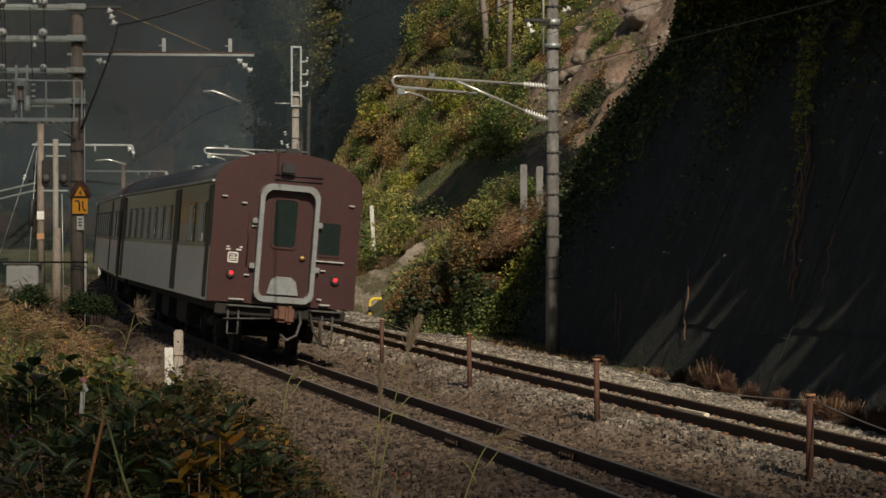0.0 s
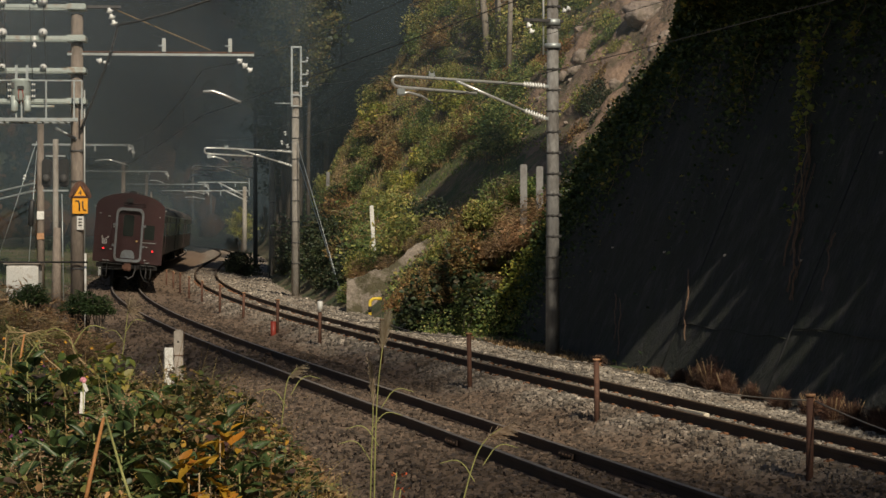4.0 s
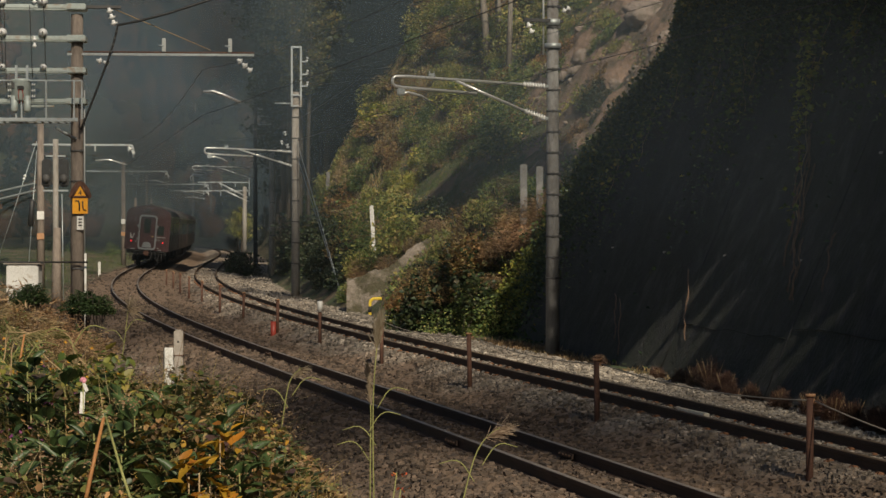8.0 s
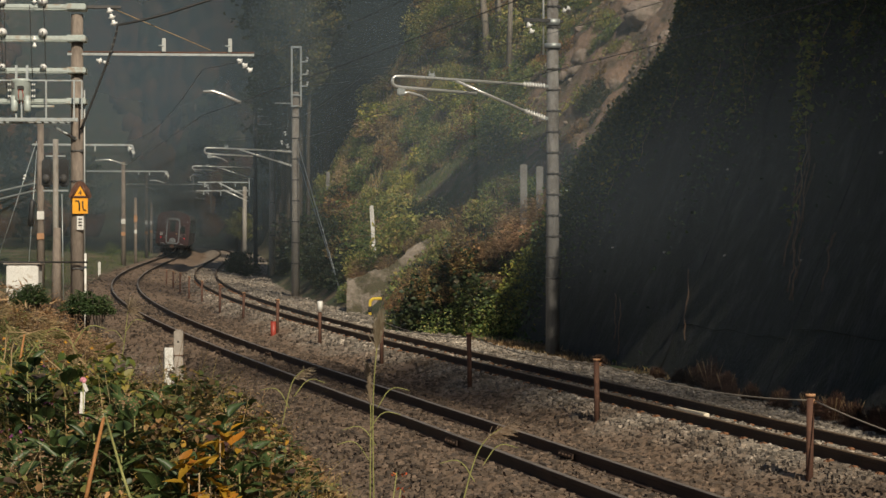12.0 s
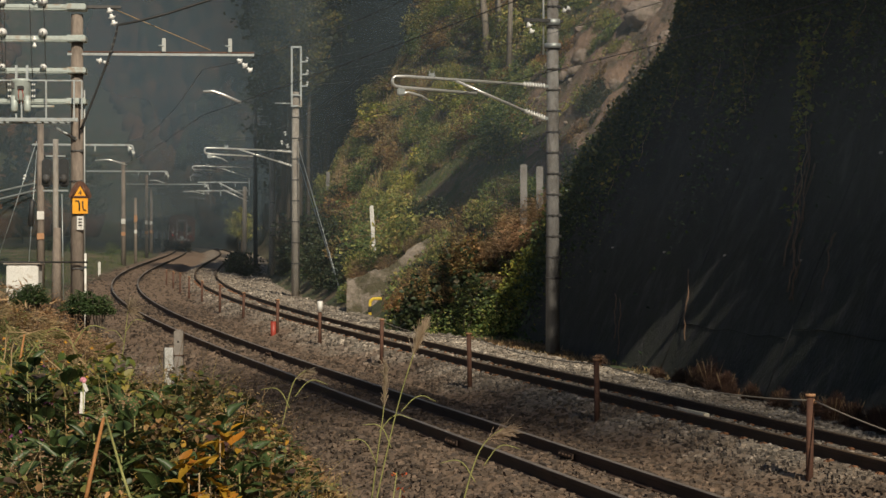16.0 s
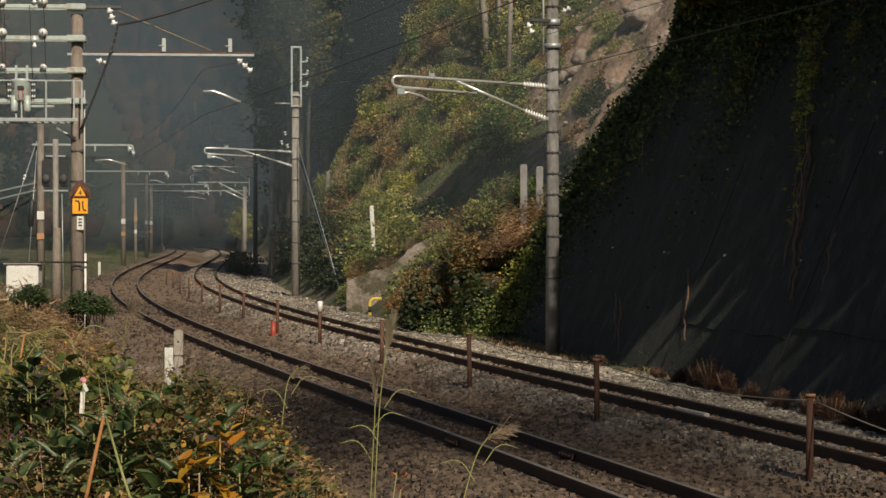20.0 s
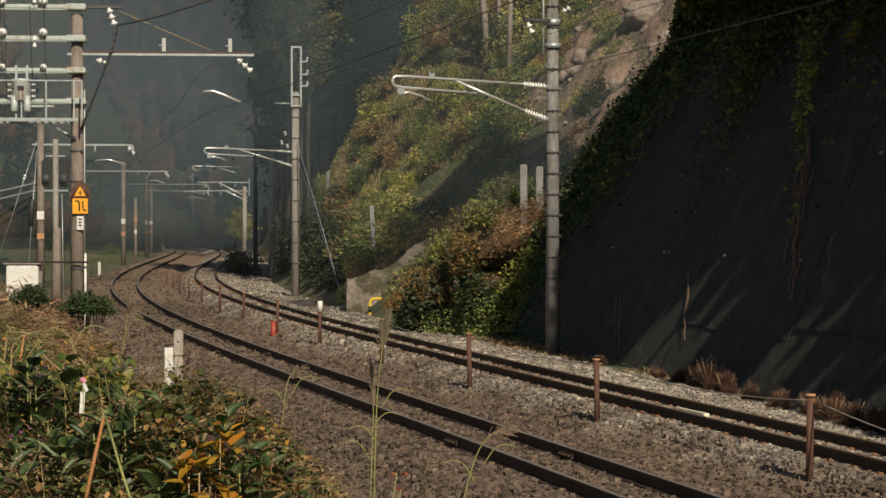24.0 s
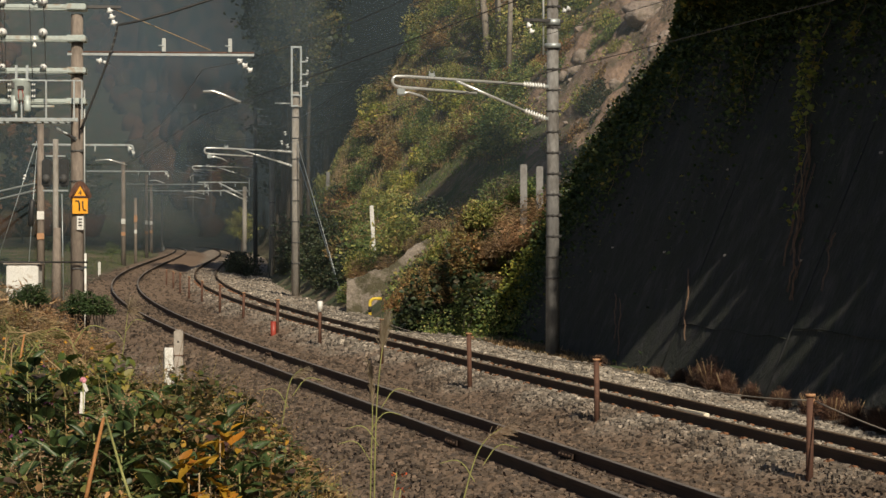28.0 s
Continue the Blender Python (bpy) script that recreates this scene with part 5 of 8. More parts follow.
part("tube_cover", tube(bm_new(), [(-0.16, -0.02, 3.65), (-0.16, -0.02, 3.6), (-0.22, -0.02, 2.75), (-0.22, -0.02, 2.7)], [0.05, 0.1, 0.1, 0.04], 12), M_BLACK, sw, "dark tube cover")
part("insulator", disc_string(bm_new(), (-0.4, 0, 4.55), (-0.47, 0, 4.35), 0.07, 2), M_PORCELAIN, sw)

# equipment cabinet among the weeds
cb = thing("equipment_cabinet", "low white equipment cabinet standing among dry weeds", "equipment cabinet", at=(-11.35, 56.5, -0.1))
part("body", box(bm_new(), (0, 0, 0.92), (0.86, 0.6, 1.54), bevel=0.03), M_WHITE, cb)
part("lid", box(bm_new(), (0, 0, 1.72), (1.0, 0.7, 0.06), bevel=0.015), M_PALECON, cb)
part("door", box(bm_new(), (0.21, -0.31, 0.95), (0.39, 0.02, 1.35), bevel=0.008), M_WHITE, cb)
part("door", box(bm_new(), (-0.21, -0.31, 0.95), (0.39, 0.02, 1.35), bevel=0.008), M_WHITE, cb)


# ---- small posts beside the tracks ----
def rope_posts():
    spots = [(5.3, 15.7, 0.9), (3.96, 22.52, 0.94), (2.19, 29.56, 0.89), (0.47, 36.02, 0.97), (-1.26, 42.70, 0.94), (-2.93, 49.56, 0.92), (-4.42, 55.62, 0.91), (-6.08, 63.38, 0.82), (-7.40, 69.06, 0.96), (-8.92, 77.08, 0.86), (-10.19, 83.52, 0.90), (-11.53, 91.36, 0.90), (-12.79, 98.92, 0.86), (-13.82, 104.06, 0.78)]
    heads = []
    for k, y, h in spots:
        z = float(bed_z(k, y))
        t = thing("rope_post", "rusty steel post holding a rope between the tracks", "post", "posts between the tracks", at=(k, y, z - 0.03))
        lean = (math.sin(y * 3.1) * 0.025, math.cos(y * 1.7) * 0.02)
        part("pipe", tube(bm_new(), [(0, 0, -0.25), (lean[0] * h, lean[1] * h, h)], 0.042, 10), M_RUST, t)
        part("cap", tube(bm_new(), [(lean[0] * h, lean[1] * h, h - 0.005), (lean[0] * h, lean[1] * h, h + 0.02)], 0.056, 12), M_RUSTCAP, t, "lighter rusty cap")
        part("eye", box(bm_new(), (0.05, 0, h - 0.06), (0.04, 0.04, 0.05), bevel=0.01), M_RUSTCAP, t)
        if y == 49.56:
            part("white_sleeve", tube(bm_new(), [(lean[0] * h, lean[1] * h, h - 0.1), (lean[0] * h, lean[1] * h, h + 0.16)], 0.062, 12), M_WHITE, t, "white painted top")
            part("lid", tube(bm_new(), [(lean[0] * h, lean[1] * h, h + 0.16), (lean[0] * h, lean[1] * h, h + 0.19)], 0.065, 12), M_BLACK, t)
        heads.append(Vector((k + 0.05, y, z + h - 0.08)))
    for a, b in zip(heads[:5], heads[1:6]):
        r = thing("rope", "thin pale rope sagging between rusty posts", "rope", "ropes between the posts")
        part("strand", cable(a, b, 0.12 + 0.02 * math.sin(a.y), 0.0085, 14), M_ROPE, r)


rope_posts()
rd = thing("marker_stub", "short red pipe stub beside a post", "marker", at=(-4.52, 55.52, float(bed_z(-4.52, 55.52)) - 0.02))
part("pipe", tube(bm_new(), [(0, 0, -0.2), (0, 0, 0.36)], 0.075, 12), M_REDPAINT, rd)
part("cap", tube(bm_new(), [(0, 0, 0.36), (0, 0, 0.38)], 0.08, 12), M_REDPAINT, rd)

cp = thing("marker_post", "square concrete post with a white board beside it", "marker post", at=(-4.44, 35.0, -0.2))
part("post", box(bm_new(), (0, 0, 0.4), (0.15, 0.15, 1.16), bevel=0.025), M_PALECON, cp)
part("hole", bar((0.0, -0.077, 0.78), (0.0, -0.06, 0.78), 0.02, 8), M_BLACK, cp)
part("band", box(bm_new(), (0, 0, 0.55), (0.156, 0.156, 0.02)), M_RUST, cp)
bd = part("board", box(bm_new(), (-0.165, 0.02, 0.36), (0.15, 0.03, 0.64), bevel=0.006), M_WHITE, cp, "white painted board")
part("board_edge", box(bm_new(), (-0.247, 0.02, 0.36), (0.016, 0.05, 0.64)), M_DARKSTEEL, bd)

yp = thing("guard_pipe", "bent yellow and black guard pipe at the foot of the bank", "guard pipe", at=(-2.47, 70.5, -0.67))
pts = [(0, 0, -0.2), (0, 0, 0.75)] + [(0.16 - 0.16 * math.cos(a), 0, 0.75 + 0.16 * math.sin(a)) for a in (0.4, 0.8, 1.2, 1.57)] + [(0.4, 0, 0.91)]
part("pipe", tube(bm_new(), pts, 0.055, 10), M_YELLOW, yp)
for z in (0.1, 0.45):
    part("black_band", tube(bm_new(), [(0, 0, z), (0, 0, z + 0.2)], 0.058, 10), M_BLACK, yp)

pk = thing("plank", "pale bright board lying beside the rail", "plank", at=(0, 0, 0))
pk.matrix_basis = track_pose(right_x, 28.8, -0.1) @ pose(-0.14, 0, 0, 0, 0, 2)
part("board", box(bm_new(), (0, 0, 0), (0.08, 0.95, 0.15), bevel=0.008), M_BOARD, pk)

# white posts on the terrace and the slope
for x, y, h, w, lean, lab in ((2.32, 60.0, 1.75, 0.2, 0, "tall"), (2.78, 60.0, 1.7, 0.2, 0, "tall"), (3.75, 62.5, 1.6, 0.16, 0, "tall"), (-2.67, 80.0, 1.15, 0.15, -3, "slim"), (-6.6, 119.5, 1.3, 0.2, 1, "slender")):
    z = float(ground_z(x, y))
    top = {2.32: 4.42, 2.78: 4.36, 3.75: 4.1, -2.67: 3.53, -6.6: 6.05}[x]
    t = thing("fence_post", lab + " white concrete post standing in the undergrowth", "post", "white posts on the bank", at=(x, y, 0))
    part("shaft", box(bm_new(), (0, 0, (top + z - 0.3) / 2), (w, w * 0.8, top - z + 0.3), Matrix.Rotation(radians(lean), 3, "Y"), 0.02), M_WHITE if lab == "slim" else M_GREYMAST, t)
for x, y, z in ((-21.6, 131, 0.2), (-33.5, 250, 1.1)):
    t = thing("marker_stake", "small white stake in the grass by the line", "marker", at=(x, y, float(ground_z(x, y))))
    part("stake", box(bm_new(), (0, 0, 0.45), (0.16, 0.05, 0.9), bevel=0.01), M_WHITE, t)


# ---- wires ----
def wire(name, pts, r, label, sag=0.2):
    t = thing(name, label, "overhead wire", "overhead wires")
    for a, b in zip(pts, pts[1:]):
        part("span", cable(a, b, sag, r, 12), M_WIRE, t)


def over(line_x, y, z, side=0.0):
    return (float(line_x(y)) + side, y, z + float(grade(y)))


for line_x in (left_x, right_x):
    ys = [8, 50, 90, 128, 166, 206, 240]
    wire("messenger_wire", [over(line_x, y, 6.3) for y in ys], 0.005, "dark messenger wire over a track", 0.55)
    wire("contact_wire", [over(line_x, y, 5.2) for y in ys], 0.007, "dark contact wire over a track", 0.05)
    for a, b in zip(ys[:5], ys[1:6]):
        for k in (0.15, 0.38, 0.62, 0.85):
            y = a + (b - a) * k
            sag = 0.55 * 4 * k * (1 - k)
            p = Vector(over(line_x, a, 6.3)).lerp(Vector(over(line_x, b, 6.3)), k) - Vector((0, 0, sag))
            q = Vector(over(line_x, a, 5.2)).lerp(Vector(over(line_x, b, 5.2)), k)
            t = thing("dropper", "thin dropper between messenger and contact wire", "overhead wire", "droppers")
            part("strand", bar(p, q, 0.005, 4), M_WIRE, t)
for z, dx in ((9.95, 0.0), (9.4, 0.05), (8.9, 0.1)):
    wire("feeder_wire", [(-5.9 + dx, 89.8, z), (2.95 + dx, 49.9, z - 1.0), (13.0, 8.0, z - 0.6)], 0.005, "dark feeder wire along the masts", 0.5)
wire("feeder_wire", [(-13.5, 150, 9.3), (-5.9, 89.8, 9.9)], 0.008, "dark feeder wire along the masts", 0.6)
# ---- rocks and banks ----
def crag(bm, s, seed):
    r = bmesh.ops.create_icosphere(bm, subdivisions=4, radius=1.0)
    for v in r["verts"]:
        p = v.co + Vector((seed, seed * 0.7, 0))
        k = 0.35 * noise.noise(p * 0.9) + 0.22 * abs(noise.noise(p * 2.1)) + 0.1 * noise.noise(p * 5.0)
        v.co = Vector((v.co.x * s[0], v.co.y * s[1], v.co.z * s[2])) * (0.92 + k)
    for f in bm.faces:
        f.smooth = True
    return bm


def boulder(name, x, y, z, s, seed, label, mat=M_ROCK):
    t = part(name, crag(bm_new(), s, seed), mat)
    t.location = (x, y, z)
    tagged(t, label, "boulder", "boulders on the slope")


def slope_spot(a, b):
    """Where a line of sight of bearing a and fall b meets the hillside."""
    y = np.arange(56, 125, 0.1)
    x, z = (a - 784) / 3688.4 * y, 2.35 - (b - 418.5) / 3688.4 * y
    k = int(np.argmax(ground_z(x, y) > z))
    return float(x[k]), float(y[k])


for a, b, sx, sz in ((1150, 20, 1.15, 0.62), (1035, 98, 0.62, 0.42), (1022, 120, 0.5, 0.3), (1090, 145, 0.28, 0.34), (1083, 195, 0.22, 0.42), (1185, 62, 0.5, 0.4), (1000, 128, 0.35, 0.3), (1147, 46, 0.3, 0.28), (1165, 85, 0.45, 0.38), (1060, 160, 0.3, 0.22), (1125, 115, 0.3, 0.2), (960, 205, 0.3, 0.22)):
    x, y = slope_spot(a, b + 12)
    boulder("boulder", x, y, float(ground_z(x, y)) + sz * 0.2, (sx, sx * 0.8, sz), a * 0.37 + b, "grey-brown weathered boulder bedded in the slope")


def rubble():
    """Small stones scattered over the bare part of the slope."""
    rng = random.Random(41)
    bm = bm_new()
    for i in range(90):
        x, y = rng.uniform(4.2, 12), rng.uniform(80, 98)
        s = rng.uniform(0.07, 0.15) + 0.2 * rng.random() ** 4
        r = bmesh.ops.create_icosphere(bm, subdivisions=1, radius=1.0)
        z = float(ground_z(x, y)) + 0.12
        for v in r["verts"]:
            k = 0.75 + 0.5 * rng.random()
            v.co = Vector((v.co.x * s * k * 1.2 + x, v.co.y * s * k + y, v.co.z * s * k * 0.85 + z))
    tagged(part("rubble", bm, M_ROCK), "small grey-brown stones strewn over the bare slope", "stones", kind="stuff")


rubble()


def rough_patch(name, mat, x_of, rows, cols, lift, label, seed):
    """A broken face that follows the slope a little above it."""
    v, n = [], len(cols)
    for r in rows:
        for c in cols:
            x, y = x_of(r, c)
            e = min(1.0, 5 * min((r - rows[0]) / (rows[-1] - rows[0]), (rows[-1] - r) / (rows[-1] - rows[0]), (c - cols[0]) / (cols[-1] - cols[0]), (cols[-1] - c) / (cols[-1] - cols[0])))
            p = Vector((x, y, seed))
            h = lift * (0.9 * noise.noise(p * 0.8) + 0.6 * noise.noise(p * 1.9) + 0.35 * noise.noise(p * 4.3) + 0.45)
            v.append((x, y - 0.4 * h * e, float(ground_z(x, y)) + h * e - 0.12 * (1 - e)))
    i = (np.arange(len(rows) - 1)[:, None] * n + np.arange(n - 1)[None]).ravel()
    ob = link_mesh(name, faces_mesh(name, v, np.stack([i, i + 1, i + n + 1, i + n], 1), True), mat)
    tagged(ob, label, "rock face", kind="structure")


rough_patch("rock_face", M_SCREE, lambda r, c: (c, r), np.linspace(78, 100, 70), np.linspace(2.6, 15, 60), 0.5, "tan earth and broken rock on the steep slope", 2.0)


def wing_wall():
    """Old concrete wall stepping up the bank, its face worn and leaning back."""
    xs = np.linspace(-3.36, 0.6, 64)
    top = np.interp(xs, [-3.36, -2.65, -1.9, -1.55, -1.0, -0.5, 0.6], [0.82, 1.05, 1.28, 1.56, 2.02, 2.32, 2.6])
    k = np.linspace(0, 1, 26)
    v, m = [], len(k)
    for x, t in zip(xs, top):
        for f in k:
            z = -0.6 + (t + 0.6) * f + (0.1 * noise.noise(Vector((x * 2.2, 0, 4))) + 0.06 * noise.noise(Vector((x * 6.1, 0, 4)))) * f ** 3
            p = Vector((x * 1.6, z * 1.6, 3.0))
            h = 0.08 * noise.noise(p * 0.7) + 0.06 * noise.noise(p * 2.0) + 0.05 * abs(noise.noise(p * 4.7))
            v.append((x, 72.6 + 0.3 * (x + 3.36) * 0.2 + 0.3 * z - h, z))
        v.append((x, 75.6, -0.6 + (t + 0.6) - 0.05))
        v.append((x, 75.6, -0.8))
    m += 2
    f = [(a * m + b, (a + 1) * m + b, (a + 1) * m + (b + 1) % m, a * m + (b + 1) % m) for a in range(len(xs) - 1) for b in range(m)]
    w = link_mesh("wall_wing", faces_mesh("wall_wing", v, f, True), M_BROKEN)
    tagged(w, "worn grey concrete wing wall climbing the bank", "retaining wall", kind="structure")


wing_wall()


# ---- leaves: kinds of bush, each built once and copied ----
COVER = {}


def bush_kind(seed, rx, ry, h, n, size, mat, label, twigs=6, width=0.45, lift=0.0):
    rng = np.random.default_rng(seed)
    t = thing("bush", label, "bush", "bushes on the bank")
    bm = bm_new()
    for k in range(twigs):
        a = rng.uniform(0, 6.28)
        tip = (math.cos(a) * rx * 0.5, math.sin(a) * ry * 0.5, h * rng.uniform(0.5, 0.85) + lift)
        tube(bm, [(0.05 * k - 0.1, 0, -0.3), (tip[0] * 0.4, tip[1] * 0.4, tip[2] * 0.5), tip], [0.03, 0.02, 0.008], 5)
    part("woody_base", bm, M_DARKBARK, t)
    q = leaf_quads(rng, dome_points(rng, n, rx, ry, h, 11) + np.array([0, 0, lift]), size, 0.4, width)
    link_mesh("leaves", quads_mesh("leaves", q), mat, t)
    COVER[t.name] = (q, mat, [])
    return t


KINDS = {
    "green": bush_kind(21, 1.1, 1.0, 1.5, 2000, 0.085, L_GREEN, "dense green bush growing on the bank"),
    "yellow": bush_kind(22, 1.0, 0.9, 1.3, 2000, 0.08, L_YELLOW, "yellowing autumn bush on the bank"),
    "russet": bush_kind(23, 1.0, 1.0, 1.2, 2000, 0.08, L_RUSSET, "russet autumn bush on the bank"),
    "autumn": bush_kind(27, 1.0, 1.0, 1.3, 2000, 0.085, L_AUTUMN, "orange-leaved autumn bush on the bank"),
    "dry": bush_kind(24, 1.2, 1.0, 1.1, 2400, 0.17, L_DRY, "dry brown tangle of vines", 8, 0.07),
    "tuft": bush_kind(28, 0.8, 0.8, 1.3, 1500, 0.3, L_STRAW, "tuft of tall straw-coloured grass", 4, 0.03),
    "red": bush_kind(25, 0.7, 0.7, 1.0, 700, 0.12, L_RED, "small red-leaved bush on the slope"),
    "dark": bush_kind(26, 1.3, 1.1, 1.8, 1500, 0.14, L_DARK, "green bush with shade put into its dark leaves"),
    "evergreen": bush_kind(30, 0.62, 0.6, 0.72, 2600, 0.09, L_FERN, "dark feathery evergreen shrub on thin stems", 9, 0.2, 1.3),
    "bright": bush_kind(29, 0.9, 0.8, 1.2, 1300, 0.1, L_BRIGHT, "bright yellow-green leafy bush"),
}
USED = set()


def put(kind, x, y, s=1.0, dz=-0.1, turn=0.0, flat=1.0):
    src = KINDS[kind]
    m = Matrix.Translation((x, y, float(ground_z(x, y)) + dz)) @ Matrix.Rotation(turn, 4, "Z")
    if kind not in USED:
        USED.add(kind)
        ob = src
        ob.matrix_basis = m
    else:
        ob = copy_thing(src, m)
    ob.scale = (s, s, s * flat)
    return ob


def cover(kind, x, y, s, dz, turn, flat):
    """One more bush of a kind in the joined scrub that nobody could count."""
    q, mat, out = COVER[KINDS[kind].name]
    c, w = math.cos(turn), math.sin(turn)
    m = np.array([[c, -w, 0], [w, c, 0], [0, 0, flat]]) * s
    out.append(q @ m.T + np.array([x, y, float(ground_z(x, y)) + dz]))


def join_cover():
    for kind, src in KINDS.items():
        q, mat, out = COVER[src.name]
        if out:
            tagged(link_mesh("hillside_scrub", quads_mesh("hillside_scrub", np.concatenate(out)), mat), "mixed autumn scrub covering the hillside, " + kind, "scrub", kind="stuff")


def terrace_edge(y):
    """Where the flat terrace ends and the slope rises again, from the line."""
    return np.interp(y, [58, 75, 100], [12.5, 11.5, 8.0])


def hill_kind(x, y, rng):
    """Which bush grows where on the hillside: straw and russet low on the spur, orange high up, yellow-green between."""
    a, r = x / y, (float(ground_z(x, y)) - 2.35) / y
    # dark leaves paint the shade on the left flank of the spur
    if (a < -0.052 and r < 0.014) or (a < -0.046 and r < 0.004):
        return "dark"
    if a < -0.03 and r < 0.045:
        return rng.choice(["tuft", "russet", "green", "tuft", "yellow", "yellow", "autumn", "green"])
    if a < 0.0 and r > 0.066:
        return rng.choice(["autumn", "autumn", "russet", "yellow", "green"])
    if a < 0.022 and r > 0.03:
        return rng.choice(["yellow", "yellow", "green", "bright", "yellow", "green", "autumn"])
    if r < 0.02:
        return rng.choice(["green", "yellow", "dry", "bright"])
    return rng.choice(["yellow", "green", "russet", "yellow", "green"])


def hollow(x, y):
    """The mown, shaded hollow of the terrace."""
    return (x > -1.3 + 0.35 * np.sin(y)) & (y > 78) & (y < 103) & (ground_z(x, y) < 5.6 + 0.3 * np.sin(x * 2.1)) & (ground_z(x, y) > 2.4)


def scatter_bushes():
    rng = random.Random(77)
    # the rounded thicket beyond the wall's end: orange over its crown, green before it
    for i in range(46):
        y = rng.uniform(57.0, 67.5)
        u = rng.uniform(3.5, 7.2)
        x = float(right_x(y)) + u / 0.97
        if y > 63 and u < 4.6:
            continue
        kind = rng.choice(["autumn", "russet", "autumn", "yellow", "green"]) if u > 4.8 else rng.choice(["green", "dark", "green", "dark"])
        if x > 1.0:
            kind = rng.choice(["green", "yellow", "green", "tuft"])
        put(kind, x, y, rng.uniform(0.7, 1.0), -0.2, rng.uniform(0, 6.28))
    # its shaded front, the shade painted in with dark-leaved bushes
    for x, y, s, kind in ((-0.6, 59.9, 1.0, "dark"), (0.2, 59.4, 1.15, "dark"), (0.9, 59.0, 1.15, "green"), (-0.1, 60.6, 1.3, "green"), (0.7, 60.2, 1.3, "dark"), (-0.9, 61.2, 1.0, "green"), (1.3, 58.4, 0.9, "dark"), (-0.3, 58.8, 0.65, "green"), (-1.0, 62.5, 0.8, "dark")):
        put(kind, x, y, s, -0.2, x * 2.3)
    # bright leaves beside the mast
    for x, y, s, dz in ((2.1, 57.8, 0.85, 0.0), (2.5, 57.9, 0.9, 0.3), (2.3, 58.3, 0.9, 0.9), (1.9, 58.2, 0.7, 0.5), (2.6, 58.4, 0.7, 1.1), (2.7, 57.5, 0.8, -0.1)):
        put("bright" if dz > 0.2 else "green", x, y, s, dz, x * 5)
    # the orange crown and the green one
    for x, y, s, dz, kind in ((-0.3, 60.0, 0.8, 1.0, "autumn"), (0.4, 60.0, 0.9, 1.3, "autumn"), (0.8, 60.2, 0.9, 1.25, "russet"), (-0.8, 60.6, 0.7, 0.7, "autumn"), (0.0, 59.3, 0.6, 0.9, "autumn"), (-1.1, 61.4, 0.7, 0.6, "russet"), (-0.5, 61.6, 0.8, 1.1, "autumn"), (0.1, 61.6, 0.8, 1.5, "yellow"), (-1.3, 63.0, 0.65, 0.5, "russet"),
                              (1.2, 61.6, 0.8, 1.5, "yellow"), (0.8, 62.2, 0.8, 1.6, "autumn"), (1.6, 61.8, 0.8, 1.6, "green"), (2.0, 61.6, 0.75, 1.5, "tuft"), (2.4, 61.4, 0.7, 1.3, "green"), (1.4, 62.0, 0.7, 1.6, "tuft"), (0.5, 61.0, 0.7, 1.5, "autumn")):
        put(kind, x, y, s, dz, x * 4.1)
    # withered vines hang over its top beside the mast
    for x, y, s, dz in ((1.9, 59.6, 0.8, 1.35), (2.4, 59.3, 0.8, 1.4), (1.5, 59.9, 0.65, 1.2), (2.2, 60.3, 0.85, 1.3), (2.8, 59.7, 0.75, 1.2), (1.45, 59.2, 0.5, 0.7), (1.5, 58.9, 0.42, 0.2)):
        put("dry", x, y, s, dz, x * 3, 1.0)
    # the long slope above and beyond
    n = 0
    while n < 330:
        y = rng.uniform(70, 122)
        u = rng.uniform(4.2, 20)
        x = float(right_x(y)) + u / 0.97
        if (y < 74.5 and u < 5.4) or (-3.5 < x < -0.4 and y < 76) or (y > 80 and u < 5.4):
            continue
        if (6.6 < u < float(terrace_edge(y)) + 0.4 and y < 98 and x > -1.5) or hollow(x, y):
            continue
        if x > 3.4 and 80 < y < 97 and rng.random() < 0.9:
            continue
        n += 1
        kind = hill_kind(x, y, rng)
        (put if n < 95 else cover)(kind, x, y, rng.choice([0.45, 0.7, 0.9, 1.1, 1.5]) * rng.uniform(0.85, 1.15), -0.3, rng.uniform(0, 6.28), rng.uniform(0.75, 1.15))
    # more dark-leaved bushes that paint the flank's shade
    for i in range(70):
        y = rng.uniform(78, 118)
        u = rng.uniform(4.5, 7.4)
        x = float(right_x(y)) + u / 0.97
        if x / y < -0.044:
            cover("dark", x, y, rng.uniform(0.6, 1.0), -0.3, rng.uniform(0, 6.28), 0.9)
    join_cover()
    # a red maple and lime patches that stand out, dark bushes painting the hollow's shade
    for a, b, k, kind in ((818, 225, 0.9, "red"), (825, 232, 0.6, "red"), (720, 322, 1.0, "bright"), (735, 318, 0.8, "bright"), (700, 325, 0.6, "bright"), (640, 262, 0.8, "green"), (655, 270, 0.8, "yellow"), (632, 480, 0.55, "bright"), (640, 462, 0.5, "bright"), (655, 470, 0.6, "green"), (860, 200, 0.9, "bright"), (880, 210, 0.8, "green"), (745, 380, 0.9, "green"), (760, 395, 0.8, "dark"), (735, 395, 0.7, "dark")):
        x, y = slope_spot(a, b + 14)
        put(kind, x, y, k, -0.1, a)
    for x, y, k, kind in ((-2.8, 79.0, 1.1, "yellow"), (-2.45, 78.8, 1.0, "green"), (-2.65, 78.2, 0.9, "dry")):
        put(kind, x, y, k, 0.0, x)
